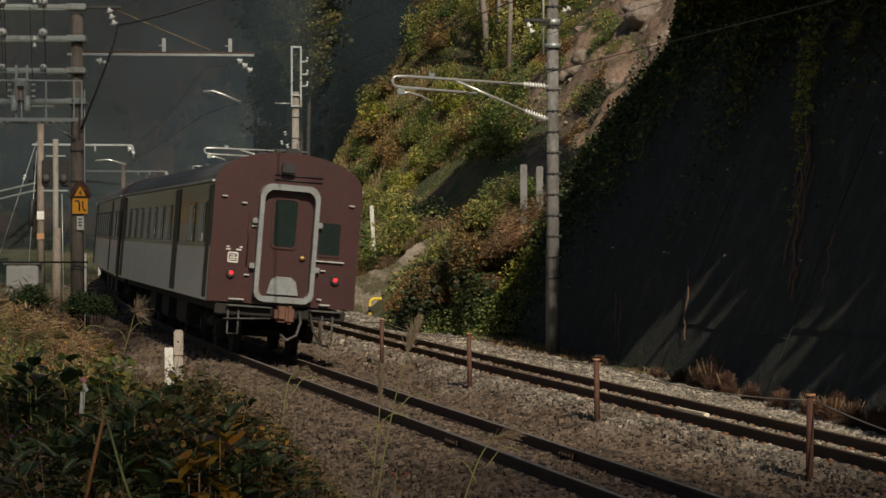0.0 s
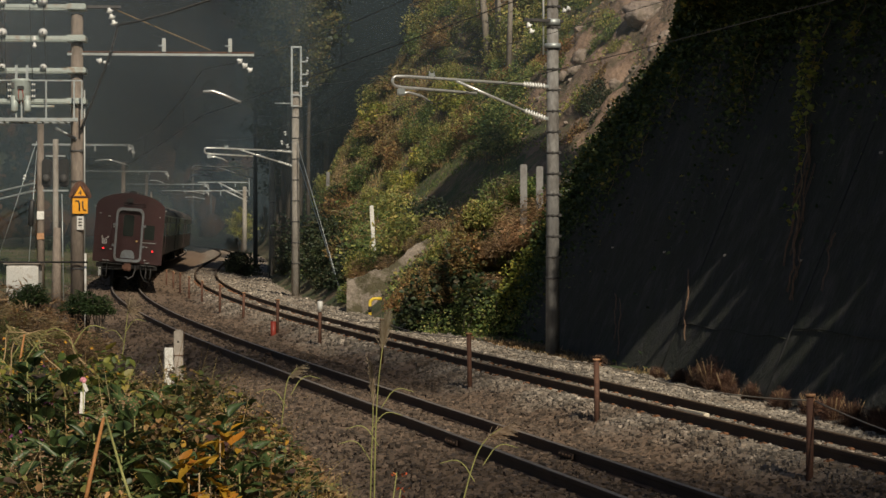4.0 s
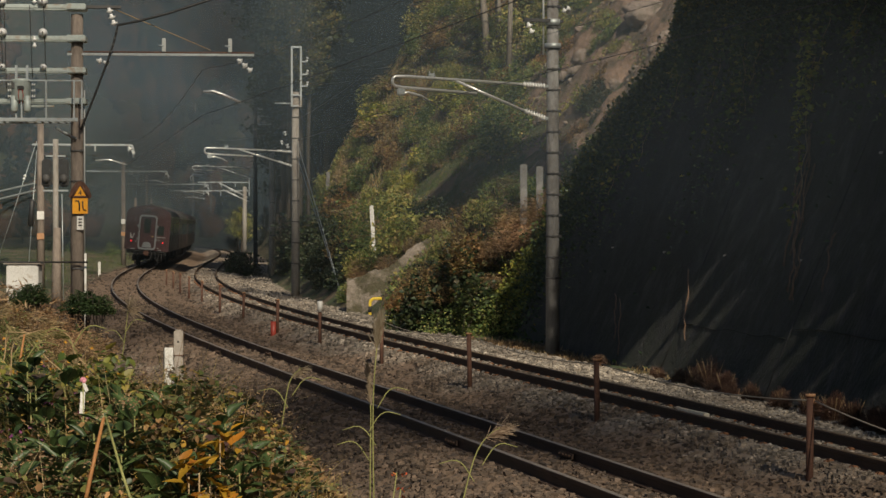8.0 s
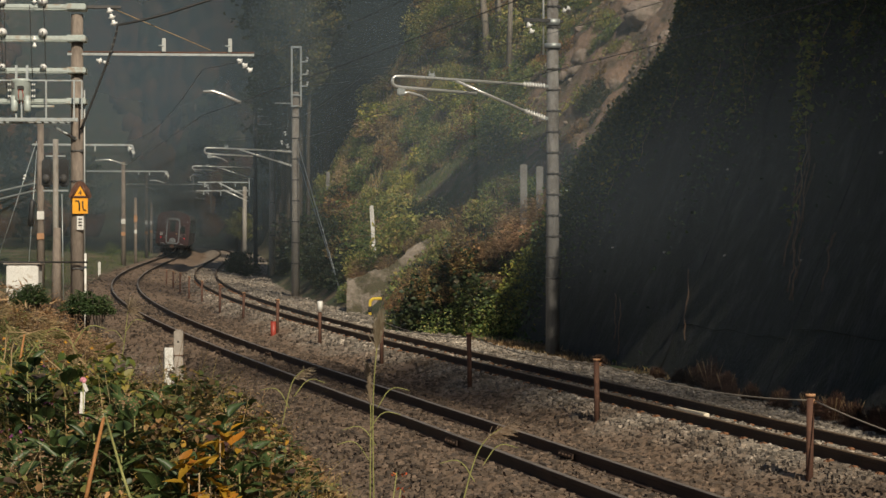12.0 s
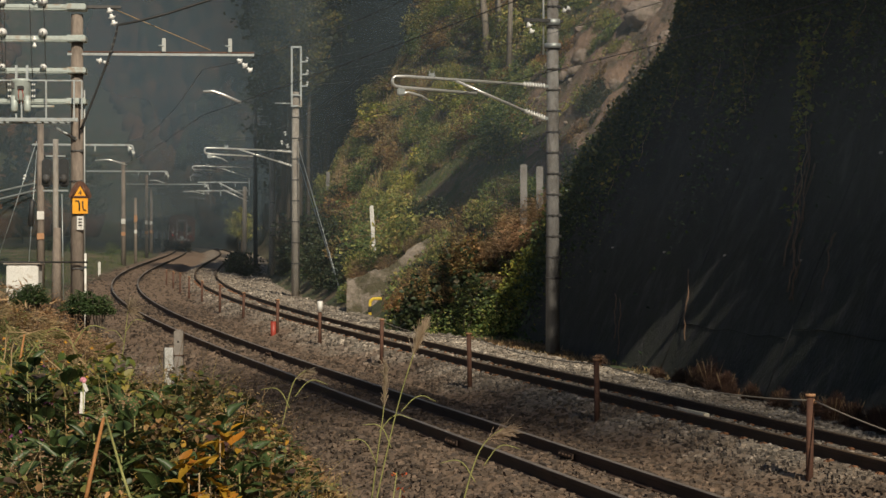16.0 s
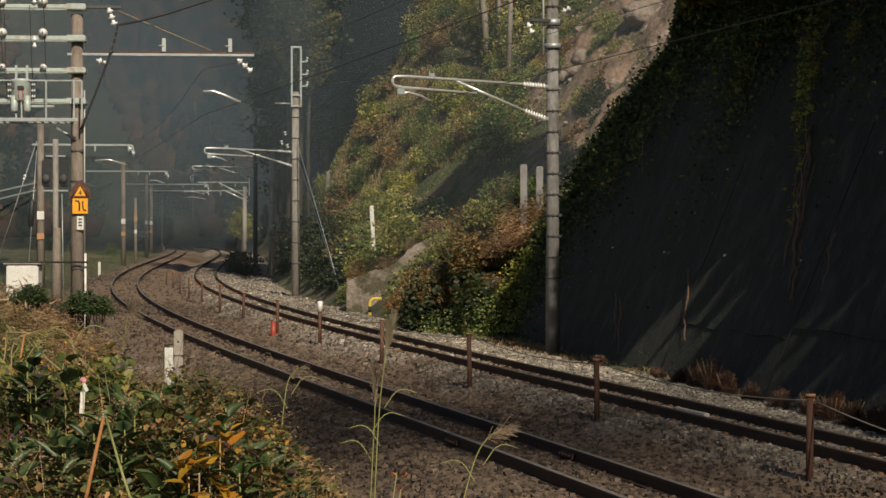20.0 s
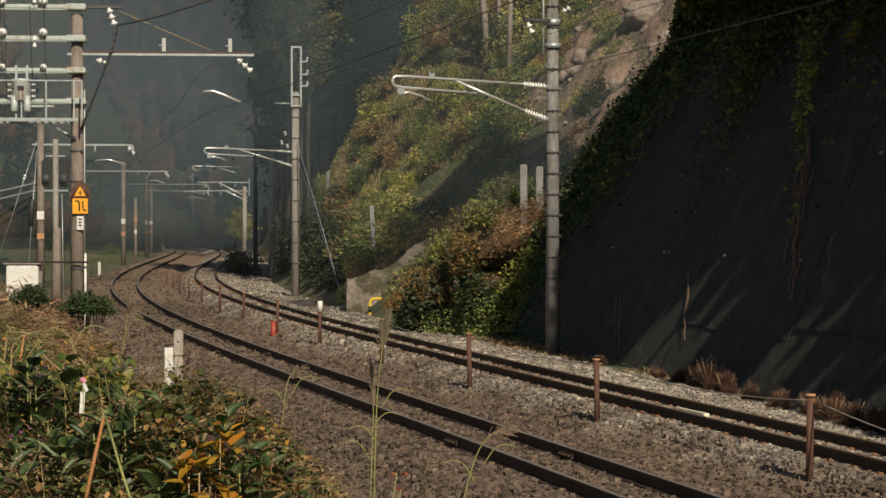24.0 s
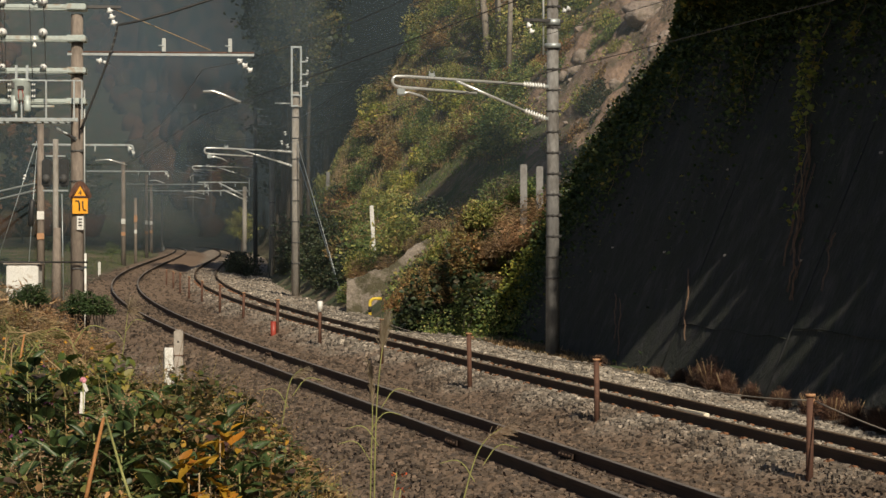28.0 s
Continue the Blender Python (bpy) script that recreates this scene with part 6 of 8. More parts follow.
    # green patches among the rocks
    for a, b, k in ((1085, 55, 1.15), (1070, 30, 1.0), (1060, 75, 0.8), (1100, 80, 0.8), (1050, 45, 0.8), (1095, 110, 0.6), (1080, 120, 0.5), (1060, 165, 0.8), (1050, 180, 0.6), (1075, 175, 0.6), (1058, 205, 0.5), (1108, 190, 0.6), (1118, 205, 0.4), (1000, 70, 0.8), (1010, 40, 0.8), (1130, 40, 0.5), (1005, 100, 0.4), (1140, 150, 0.7), (1160, 130, 0.7), (1175, 110, 0.8), (1130, 180, 0.6), (1190, 90, 0.7), (1005, 175, 0.3), (1020, 150, 0.3)):
        x, y = slope_spot(a, b + 16)
        put("dark" if 1040 < a < 1112 and b > 150 else rng.choice(["green", "green", "yellow"]), x, y, k * 0.8, -0.1, a * 0.7)
    # dry growth over the wing wall
    for x, y, k in ((-1.9, 75.6, 0.6), (-2.6, 76.0, 0.5), (-1.0, 74.9, 0.55), (-0.3, 74.4, 0.7), (-1.4, 76.6, 0.7), (-3.1, 76.4, 0.5)):
        put("dry", x, y, k, 0.15, x)
    # beside the big mast
    for x, y, s, kind in ((-8.9, 45.5, 0.4, "dry"), (-8.3, 43.0, 0.4, "dry"), (-10.0, 50, 0.85, "dry"), (-9.0, 46.5, 0.5, "dry"), (-8.3, 50, 0.45, "dry"), (-9.9, 50.6, 0.5, "dry"), (-10.7, 51, 0.8, "yellow"), (-10.5, 53, 0.9, "dry"), (-11.0, 54.4, 1.5, "dry"), (-11.7, 54, 1.6, "dry"), (-11.9, 52, 1.05, "dry"), (-9.4, 49, 0.6, "dry"), (-8.3, 46.2, 0.5, "dry")):
        put(kind, x, y, s, -0.1, x)
    for x, y, k in ((-10.6, 53, 0.8), (-11.3, 53.4, 0.9), (-9.8, 52.4, 0.6), (-10.9, 51.8, 0.7), (-9.2, 50.6, 0.5), (-12.0, 53.6, 0.8)):
        put("tuft", x, y, k, -0.1, x * 3)
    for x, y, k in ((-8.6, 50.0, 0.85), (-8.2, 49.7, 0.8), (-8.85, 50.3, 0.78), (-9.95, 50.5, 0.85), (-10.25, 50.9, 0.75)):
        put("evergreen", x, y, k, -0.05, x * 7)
    for x, y, k, kind in ((-9.5, 46.0, 1.0, "dry"), (-9.0, 45.2, 0.85, "dry"), (-8.5, 46.6, 0.8, "dry"), (-8.0, 45.5, 0.6, "dry"), (-9.3, 44.0, 0.8, "dry"), (-8.7, 43.2, 0.6, "green"), (-9.2, 42.0, 0.55, "green"), (-8.0, 42.6, 0.5, "dry"), (-10.4, 48.6, 1.15, "dry"), (-9.8, 48.4, 1.0, "dry"), (-9.2, 48.8, 0.8, "dry"), (-10.9, 50.0, 1.2, "dry"), (-7.9, 48.5, 0.5, "dry"), (-8.65, 48.2, 0.95, "dry"), (-8.25, 47.6, 0.75, "dry"), (-8.5, 49.0, 0.6, "green"), (-9.75, 47.4, 0.95, "russet"), (-10.3, 48.0, 1.2, "dry"), (-9.2, 47.6, 1.15, "dry"), (-9.6, 45.0, 0.6, "green"), (-9.0, 46.6, 0.8, "tuft"), (-9.8, 46.4, 0.9, "tuft"), (-9.9, 47.0, 0.7, "green")):
        put(kind, x, y, k, -0.1, x * 3)
    for i in range(16):
        y = rng.uniform(115, 235)
        put(rng.choice(["green", "dark", "dark"]), float(left_x(y)) - rng.uniform(7, 24), y, rng.uniform(0.8, 1.5), -0.2, i)


scatter_bushes()


# ---- undergrowth that nobody could count ----
def carpet(name, label, mat, seed, n, y0, y1, u0, u1, size, lift, skip=None, blades=False, line_x=None):
    rng = np.random.default_rng(seed)
    line_x = line_x or right_x
    y = rng.uniform(y0, y1, n)
    u = rng.uniform(u0, u1, n)
    x = line_x(y) + u / 0.97
    if skip is not None:
        k = ~skip(x, y, u)
        x, y = x[k], y[k]
    dens = wavy(x, y, 1.9, seed * 0.37) + 0.8 * wavy(x, y, 4.6, seed * 0.91)
    k = dens > rng.uniform(-0.35, 0.45, len(x)) - (0.5 if blades else 0.0)
    x, y = x[k], y[k]
    z = ground_z(x, y)
    if blades:
        me = blades_mesh(name, blade_quads(rng, np.stack([x, y, z - 0.03], 1), size, 0.5, 0.012))
    else:
        c = np.stack([x, y, z + rng.uniform(0, lift, len(x)) * (0.6 + 0.4 * wavy(x, y, 1.3, 2.0))], 1)
        me = quads_mesh(name, leaf_quads(rng, c, size, 0.6))
    tagged(link_mesh(name, me, mat), label, "undergrowth", kind="stuff")


def rocky(x, y, u):
    return ((x > 3.4) & (y > 80) & (y < 96)) & (np.sin(x * 3.1 + y) > 0.1)


def dry_free(x, y, u):
    return rocky(x, y, u) | terrace(x, y, u)


def terrace(x, y, u):
    return ((u > 6.9) & (u < terrace_edge(y) + 0.7) & (y < 101)) | hollow(x, y) | rocky(x, y, u) | ((x > -4.4) & (x < -0.1) & (y > 74.5) & (y < 78.6))


carpet("undergrowth", "low russet and brown undergrowth on the slope", L_RUSSET, 31, 16000, 66, 125, 4.6, 22, 0.1, 0.5, terrace)
carpet("undergrowth", "yellow-green undergrowth on the slope", L_YELLOW, 32, 56000, 66, 125, 4.6, 22, 0.1, 0.6, terrace)
carpet("undergrowth", "green undergrowth on the slope", L_GREEN, 33, 46000, 56, 125, 4.2, 20, 0.1, 0.5, terrace)
carpet("undergrowth", "orange fallen and hanging leaves on the slope", L_AUTUMN, 40, 22000, 84, 125, 5.0, 22, 0.1, 0.6, terrace)
carpet("dry_grass", "dry tangled straw grass on the slope", L_STRAW, 34, 26000, 72, 122, 4.8, 12, 0.5, 0, dry_free, True)
carpet("terrace_grass", "short green grass on the terrace", L_LAWN, 35, 60000, 62, 103, 6.6, 15, 0.15, 0, None, True)
carpet("verge_grass", "short dry grass along the foot of the wall", L_DRY, 36, 9000, 22, 56, 3.5, 4.9, 0.17, 0, None, True)
carpet("verge_weeds", "dry weeds along the used track", L_GRASS, 37, 16000, 20, 75, -9.5, -2.8, 0.32, 0, None, True, left_x)
carpet("verge_weeds", "mixed green weeds along the used track", L_WEED, 38, 14000, 24, 80, -14, -3.4, 0.1, 0.4, None, False, left_x)
carpet("meadow", "rough dark grass in the strip beside the line", L_LAWN, 39, 16000, 104, 240, -40, -3.0, 0.4, 0, None, True, left_x)


# ---- creepers on the wall ----
def creepers():
    rng = np.random.default_rng(51)
    n = 76000
    y = rng.uniform(20, 59, n)
    top = wall_top(y)
    drop = rng.gamma(1.3, 0.8, n) * (0.6 + 0.9 * np.clip(wavy(y, y * 0, 1.9, 0.3) + 0.3, 0, 1.2)) * np.where(y > 49, 1.5, 1.0)
    z = top + 0.25 - drop + rng.uniform(0, 0.3, n) * (1 + wavy(y, y * 0, 0.9, 1.0))
    z = np.maximum(z, -0.4)
    s = WALL_BATTER * (z + 0.5)
    c = np.stack([wall_x(y) + 0.984 * s - rng.gamma(1.2, 0.11, n), y + 0.177 * s, z], 1)
    tagged(link_mesh("creepers", quads_mesh("creepers", leaf_quads(rng, c, 0.095, 0.3, 0.5, 0.35)), L_IVY), "dark green creepers hanging over the top of the wall", "creepers", kind="stuff")
    # scrub along the top of the wall
    n = 40000
    y = rng.uniform(10, 58.5, n)
    z = wall_top(y) + rng.uniform(-0.1, 1.0, n) * np.where(y > 49, 0.25 + 0.25 * wavy(y, y * 0, 0.5, 0.8), 0.8 + 0.6 * wavy(y, y * 0, 1.4, 0.8) + 1.0 * smooth((50 - y) / 5))
    s = WALL_BATTER * (wall_top(y) + 0.5)
    c = np.stack([wall_x(y) + 0.984 * s + rng.uniform(-0.3, 1.5, n), y + 0.177 * s, z], 1)
    tagged(link_mesh("wall_hedge", quads_mesh("wall_hedge", leaf_quads(rng, c, 0.13, 0.4)), L_SCRUB), "green scrub growing along the top of the wall", "scrub", kind="stuff")
    # heavy overhang with shallower bays, past which the low sun rakes the wall
    n = 130000
    y = rng.uniform(4, 52, n)
    top = wall_top(y)
    z = top + rng.uniform(-0.2, 2.6, n) * np.interp(y, [46, 49, 52], [1.0, 0.5, 0.1])
    slant = y + (z - 8.5) * 1.23 + 0.25 * np.sin(z * 5.0)
    bay = np.zeros(n)
    for c, w, deep in ((34.3, 0.45, 0.9), (33.3, 0.75, 1.0), (31.9, 0.6, 1.0), (30.6, 0.7, 0.95), (29.3, 0.4, 0.75), (27.6, 0.3, 0.7), (26.2, 0.6, 1.0), (25.0, 0.6, 1.0), (23.3, 0.5, 0.9), (21.8, 0.5, 0.9), (20.4, 0.7, 0.95), (36.9, 0.18, 0.6), (39.0, 0.15, 0.5), (43.2, 0.3, 0.5)):
        bay = np.maximum(bay, deep * (0.9 + 0.16 * np.sin(z * 5.1 + c * 3)) * np.clip(1.6 - np.abs(slant - c) / w, 0, 1))
    out = rng.uniform(-0.1, 1.0, n) * (2.95 - 1.75 * bay) * np.interp(y, [44, 48.5, 52], [1.0, 0.5, 0.1])
    s = WALL_BATTER * (top + 0.5)
    c = np.stack([wall_x(y) + 0.984 * s - out * 0.984, y + 0.177 * s, z], 1)
    far = y > 43 + rng.normal(0, 1.5, n)
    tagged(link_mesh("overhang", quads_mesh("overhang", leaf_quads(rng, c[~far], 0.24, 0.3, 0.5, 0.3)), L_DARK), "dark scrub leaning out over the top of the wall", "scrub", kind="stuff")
    tagged(link_mesh("overhang", quads_mesh("overhang", leaf_quads(rng, c[far], 0.15, 0.3, 0.5, 0.3)), L_SCRUB), "yellow-green scrub where the wall steps down", "scrub", kind="stuff")
    # curtains of leaves that hang lower, bright leaf trails among them
    for k, (y, z0, y1, z1, leaves_on, wide) in enumerate(((41.5, 6.6, 39.6, 4.4, 230, 0.26), (39.5, 4.4, 38.2, 2.7, 34, 0.12), (41.0, 6.9, 40.2, 5.2, 120, 0.3), (46.4, 6.9, 44.0, 5.0, 150, 0.3), (45.0, 7.0, 44.4, 5.6, 90, 0.3), (47.6, 6.8, 46.8, 5.2, 90, 0.25), (53.0, 4.4, 52.6, 3.4, 60, 0.2), (50.4, 6.6, 49.8, 5.2, 70, 0.22), (39.2, 6.9, 38.8, 5.9, 70, 0.25), (37.0, 7.0, 36.6, 6.0, 60, 0.25), (51.6, 5.6, 51.0, 4.2, 70, 0.22))):
        t = thing("vine", "hanging vine with yellow-green leaves on the dark wall", "vine", "vines on the wall")
        pts = [wall_point(y + (y1 - y) * i / 12 + 0.1 * math.sin(i * 1.3 + k), z0 + (z1 - z0) * i / 12) + Vector((-0.14, -0.03, 0)) for i in range(13)]
        part("runner", tube(bm_new(), pts, 0.009, 5), M_STEM, t)
        c = np.array([pts[int(i)] for i in rng.integers(0, 13, leaves_on)]) + rng.normal(0, wide, (leaves_on, 3)) * np.array([0.35, 1, 1.1]) - np.array([0.14, 0.03, 0])
        link_mesh("leaves", quads_mesh("leaves", leaf_quads(rng, c, 0.12, 0.3, 0.5, 0.3)), L_BRIGHT if k in (0, 1) else L_SCRUB, t)
    for k, (y, z0, y1, z1) in enumerate(((39.6, 4.5, 38.5, 2.9), (39.4, 4.3, 38.0, 2.6), (39.9, 4.2, 38.3, 2.4), (38.5, 2.9, 36.9, 1.2), (38.3, 2.7, 37.2, 1.35), (39.0, 3.4, 38.0, 1.8), (37.6, 2.3, 36.9, 1.2), (43.6, 1.65, 42.1, 0.25), (47.9, 0.9, 46.3, -0.3), (48.5, 1.0, 47.0, 0.0), (38.6, 3.7, 37.8, 2.0), (36.2, 2.4, 35.6, 1.4))):
        t = thing("runner", "bare brown creeper runner on the wall", "vine", "bare runners on the wall")
        thick = 1.5 if k < 6 else 1.0
        pts = [wall_point(y + (y1 - y) * i / 10 + 0.07 * math.sin(i * 1.1 + k) + 0.05 * math.sin(i * 2.9 + k), z0 + (z1 - z0) * i / 10) + Vector((-0.06, 0, 0)) for i in range(11)]
        part("strand", tube(bm_new(), pts, [(0.009 - 0.0005 * i) * thick for i in range(11)], 5), M_RUNNER, t)
        part("strand", tube(bm_new(), [p + Vector((-0.01, 0.04 + 0.03 * math.sin(i * 0.7), 0.02)) for i, p in enumerate(pts)], 0.005 * thick, 5), M_RUNNER, t)
    # withered shrubs at the foot
    for y, s in ((37.2, 0.5), (38.1, 0.72), (38.9, 0.55), (33.0, 0.45), (31.2, 0.5), (46, 0.3), (34.4, 0.4), (32.0, 0.5), (29.8, 0.5), (28.4, 0.5), (35.8, 0.35), (41.5, 0.3), (39.9, 0.4), (30.4, 0.4), (27.2, 0.5)):
        rng2 = np.random.default_rng(int(y * 10))
        t = thing("withered_shrub", "withered reddish-brown shrub at the foot of the wall", "shrub", "withered shrubs", at=(float(wall_x(y)) - 0.45, y, -0.55))
        p = dome_points(rng2, 4200, 0.4 * s, 1.15 * s, 0.95 * s, 9, 0.1)
        link_mesh("brushwood", quads_mesh("brushwood", leaf_quads(rng2, p, 0.13, 0.9, 0.022, -0.1)), L_WITHER, t)
        bm = bm_new()
        for k in range(9):
            a = rng2.uniform(0, 6.28)
            tube(bm, [(0, 0, -0.1), (math.cos(a) * 0.2 * s, math.sin(a) * 0.4 * s, 0.5 * s), (math.cos(a) * 0.35 * s, math.sin(a) * 0.7 * s, 0.9 * s)], [0.008, 0.006, 0.002], 4)
        part("twigs", bm, M_STEM, t)


creepers()


# ---- trees ----
def tree_kind(seed, h, spread, n, size, mat, bark, label, trunk=0.16, bare=0.35, conifer=False):
    rng = np.random.default_rng(seed)
    t = thing("tree", label, "tree", "trees of the wood")
    bm = bm_new()
    tube(bm, [(0, 0, -0.6), (0.1, 0, h * 0.35), (-0.05, 0.1, h * 0.7), (0.1, 0, h * 0.98)], [trunk, trunk * 0.8, trunk * 0.5, 0.02], 9)
    tips = []
    for k in range(16 if not conifer else 26):
        f = bare + (1 - bare) * (k + 0.5) / (16 if not conifer else 26)
        a = k * 2.4 + rng.uniform(-0.4, 0.4)
        r = spread * ((1.05 - f) ** 0.8 if conifer else math.sin(math.pi * min(0.97, 0.25 + 0.72 * (f - bare) / (1 - bare)))) * rng.uniform(0.75, 1.15)
        tip = Vector((math.cos(a) * r, math.sin(a) * r, h * f + (-0.12 * r if conifer else 0.35 * r)))
        tube(bm, [(0, 0, h * f * 0.93), tip * 0.5 + Vector((0, 0, h * f * 0.5)), tip], [0.05, 0.03, 0.01], 5)
        tips.append((tip, Vector((0, 0, h * f * 0.95)), r))
    part("trunk", bm, bark, t)
    pts = []
    for tip, base, r in tips:
        m = n // len(tips)
        f = rng.uniform(0.25, 1.1, m)
        p = np.array(base)[None] + (np.array(tip) - np.array(base))[None] * f[:, None] + rng.normal(0, 1, (m, 3)) * np.array([0.22, 0.22, 0.13]) * max(0.5, r) * (0.5 if conifer else 0.9)
        pts.append(p)
    link_mesh("crown", quads_mesh("crown", leaf_quads(rng, np.concatenate(pts), size, 0.4)), mat, t)
    return t


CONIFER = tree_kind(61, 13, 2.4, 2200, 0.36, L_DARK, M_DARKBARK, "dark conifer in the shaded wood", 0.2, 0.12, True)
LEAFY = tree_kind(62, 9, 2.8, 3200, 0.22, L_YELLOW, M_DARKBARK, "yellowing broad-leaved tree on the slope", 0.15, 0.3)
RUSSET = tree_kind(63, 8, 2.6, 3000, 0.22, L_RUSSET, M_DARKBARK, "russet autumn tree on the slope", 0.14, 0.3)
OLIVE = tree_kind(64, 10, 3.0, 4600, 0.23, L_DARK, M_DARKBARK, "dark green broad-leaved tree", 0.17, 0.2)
TALL = tree_kind(65, 18, 2.3, 7000, 0.26, L_DARK, M_DARKBARK, "tall dark tree added for the shadow it throws", 0.2, 0.45)
# unseen shade caster: only the high crown throws a shadow
TOPPED = tree_kind(66, 18, 1.05, 6500, 0.34, L_DARK, M_DARKBARK, "tall tree with an unseen narrow crown, added to shade the terrace", 0.2, 0.74)
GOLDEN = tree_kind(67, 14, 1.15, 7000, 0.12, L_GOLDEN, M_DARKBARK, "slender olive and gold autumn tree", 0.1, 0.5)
SLENDER = tree_kind(68, 18, 1.6, 5200, 0.3, L_DARK, M_DARKBARK, "slender tree with an unseen high crown, added for its shadow", 0.085, 0.74)
PLACED = set()


def plant(src, x, y, s, turn):
    m = Matrix.Translation((x, y, float(ground_z(x, y)) - 0.1)) @ Matrix.Rotation(turn, 4, "Z")
    if src.name not in PLACED:
        PLACED.add(src.name)
        src.matrix_basis = m
        ob = src
    else:
        ob = copy_thing(src, m)
    ob.scale = (s, s, s)


def woods():
    rng = random.Random(5)
    # the dark wood beside the line
    for i in range(78):
        y = rng.uniform(131, 250)
        u = rng.uniform(8.5, 30)
        x = float(right_x(y)) + u
        plant(rng.choice([OLIVE, OLIVE, OLIVE, CONIFER, OLIVE if u < 14 else CONIFER]), x, y, rng.uniform(0.7, 1.15), rng.uniform(0, 6.28))
    for x, y, s in ((-4.3, 134, 1.0), (-6.1, 132, 0.8), (-2.2, 133, 1.1), (-7.4, 131, 0.9), (-3.4, 137, 1.2), (-8.6, 140, 1.0), (-6.0, 146, 1.1), (-9.4, 152, 0.9), (-1.7, 131, 0.8)):
        plant(OLIVE, x, y, s, x)
    for x, y, s in ((-8.4, 136, 1.0), (-8.8, 141, 1.1), (-10.2, 147, 1.0), (-7.8, 133, 0.9)):
        plant(OLIVE, x, y, s, y)
    # an olive and gold tree that stands before the wood, and scrub where the line bends away
    for x, y, top in ((-7.72, 109, 19.5), (-7.2, 111.5, 19.0)):
        plant(GOLDEN, x, y, (top - float(ground_z(x, y))) / 14.0, y)
    # added shade casters: crowns out of view, trunks behind the mast
    for y, top in ((114, 29), (116, 31), (118, 28.5), (120, 31), (122, 29)):
        plant(SLENDER, -0.0708 * y, y, (top - float(ground_z(-0.0708 * y, y))) / 18.0, y)
    for i in range(16):
        y = rng.uniform(232, 268)
        x = float(right_x(y)) + rng.uniform(4.5, 11)
        plant(GOLDEN, x, y, rng.uniform(0.35, 0.6), i)
    for x, y, k in ((-7.3, 131, 1.0), (-7.1, 132.5, 0.85), (-7.5, 133, 1.0)):
        plant(OLIVE, x, y, k, y)
    # dark bushes stand in for a tree shadow beside the line
    for x, y in ((-12.8, 131), (-12.5, 127), (-13.3, 136), (-13.2, 133.5), (-12.3, 129)):
        put("dark", x, y, 1.0, -0.2, y)
    # tall trees added where their shadows cross the far tracks
    for x, y, top in ((-9.2, 121, 20.5), (-8.2, 118.5, 22), (-8.8, 119, 25), (-8.6, 128, 19), (-9.3, 132.5, 20), (-9.6, 137, 20), (-10.1, 142, 21), (-13.2, 170, 20), (-13.8, 177, 20), (-14.6, 184, 19)):
        plant(TALL, x, y, (top - float(ground_z(x, y))) / 18.0, y)
    # tall trees out of view on the ground held by the wall, added to shade the terrace and the thicket
    for x, y, top in ((9.6, 35, 14.2), (10.6, 33.6, 14.5)):
        plant(TALL, x, y, (top - float(ground_z(x, y))) / 18.0, y)
    for x, y, k in ((8.0, 45.6, 0.8), (8.3, 43.6, 0.8), (8.9, 41.0, 0.7)):
        plant(OLIVE, x, y, k, y)
    for x, y, top in ((9.3, 64, 28.5), (9.0, 65.2, 29.4), (8.6, 63.0, 26.0), (9.2, 62.6, 25.5), (8.9, 64.4, 23.4), (8.8, 63.6, 29.8), (8.2, 64.8, 28.0), (8.5, 62.2, 28.8)):
        plant(TOPPED, x, y, (top - float(ground_z(x, y))) / 18.0, y)
    # lighter trees above the slope
    for i in range(34):
        y = rng.uniform(98, 128)
        u = rng.uniform(15, 34)
        x = float(right_x(y)) + u
        if y < 114 and -1 < x < 7:
            continue
        plant(rng.choice([LEAFY, RUSSET, OLIVE, LEAFY]), x, y, rng.uniform(0.5, 0.85), rng.uniform(0, 6.28))
    for x, y, s in ((-24.2, 246, 0.7), (-26.5, 268, 0.8), (-28.5, 283, 0.8), (-23.0, 238, 0.6), (-31, 300, 0.9)):
        plant(LEAFY, x, y, s, y)
    # scattered trees left of the line, and where the valley closes
    for i in range(26):
        y = rng.uniform(268, 345)
        x = float(left_x(y)) - rng.uniform(12, 45)
        plant(rng.choice([OLIVE, CONIFER, OLIVE]), x, y, rng.uniform(0.5, 0.9), rng.uniform(0, 6.28))
    for i in range(40):
        y = rng.uniform(270, 360)
        x = rng.uniform(-85, 15)
        if abs(x - float(left_x(y)) - 2) < 9:
            continue
        plant(rng.choice([OLIVE, RUSSET, LEAFY, RUSSET, CONIFER]), x, y, rng.uniform(0.8, 1.4), rng.uniform(0, 6.28))


woods()


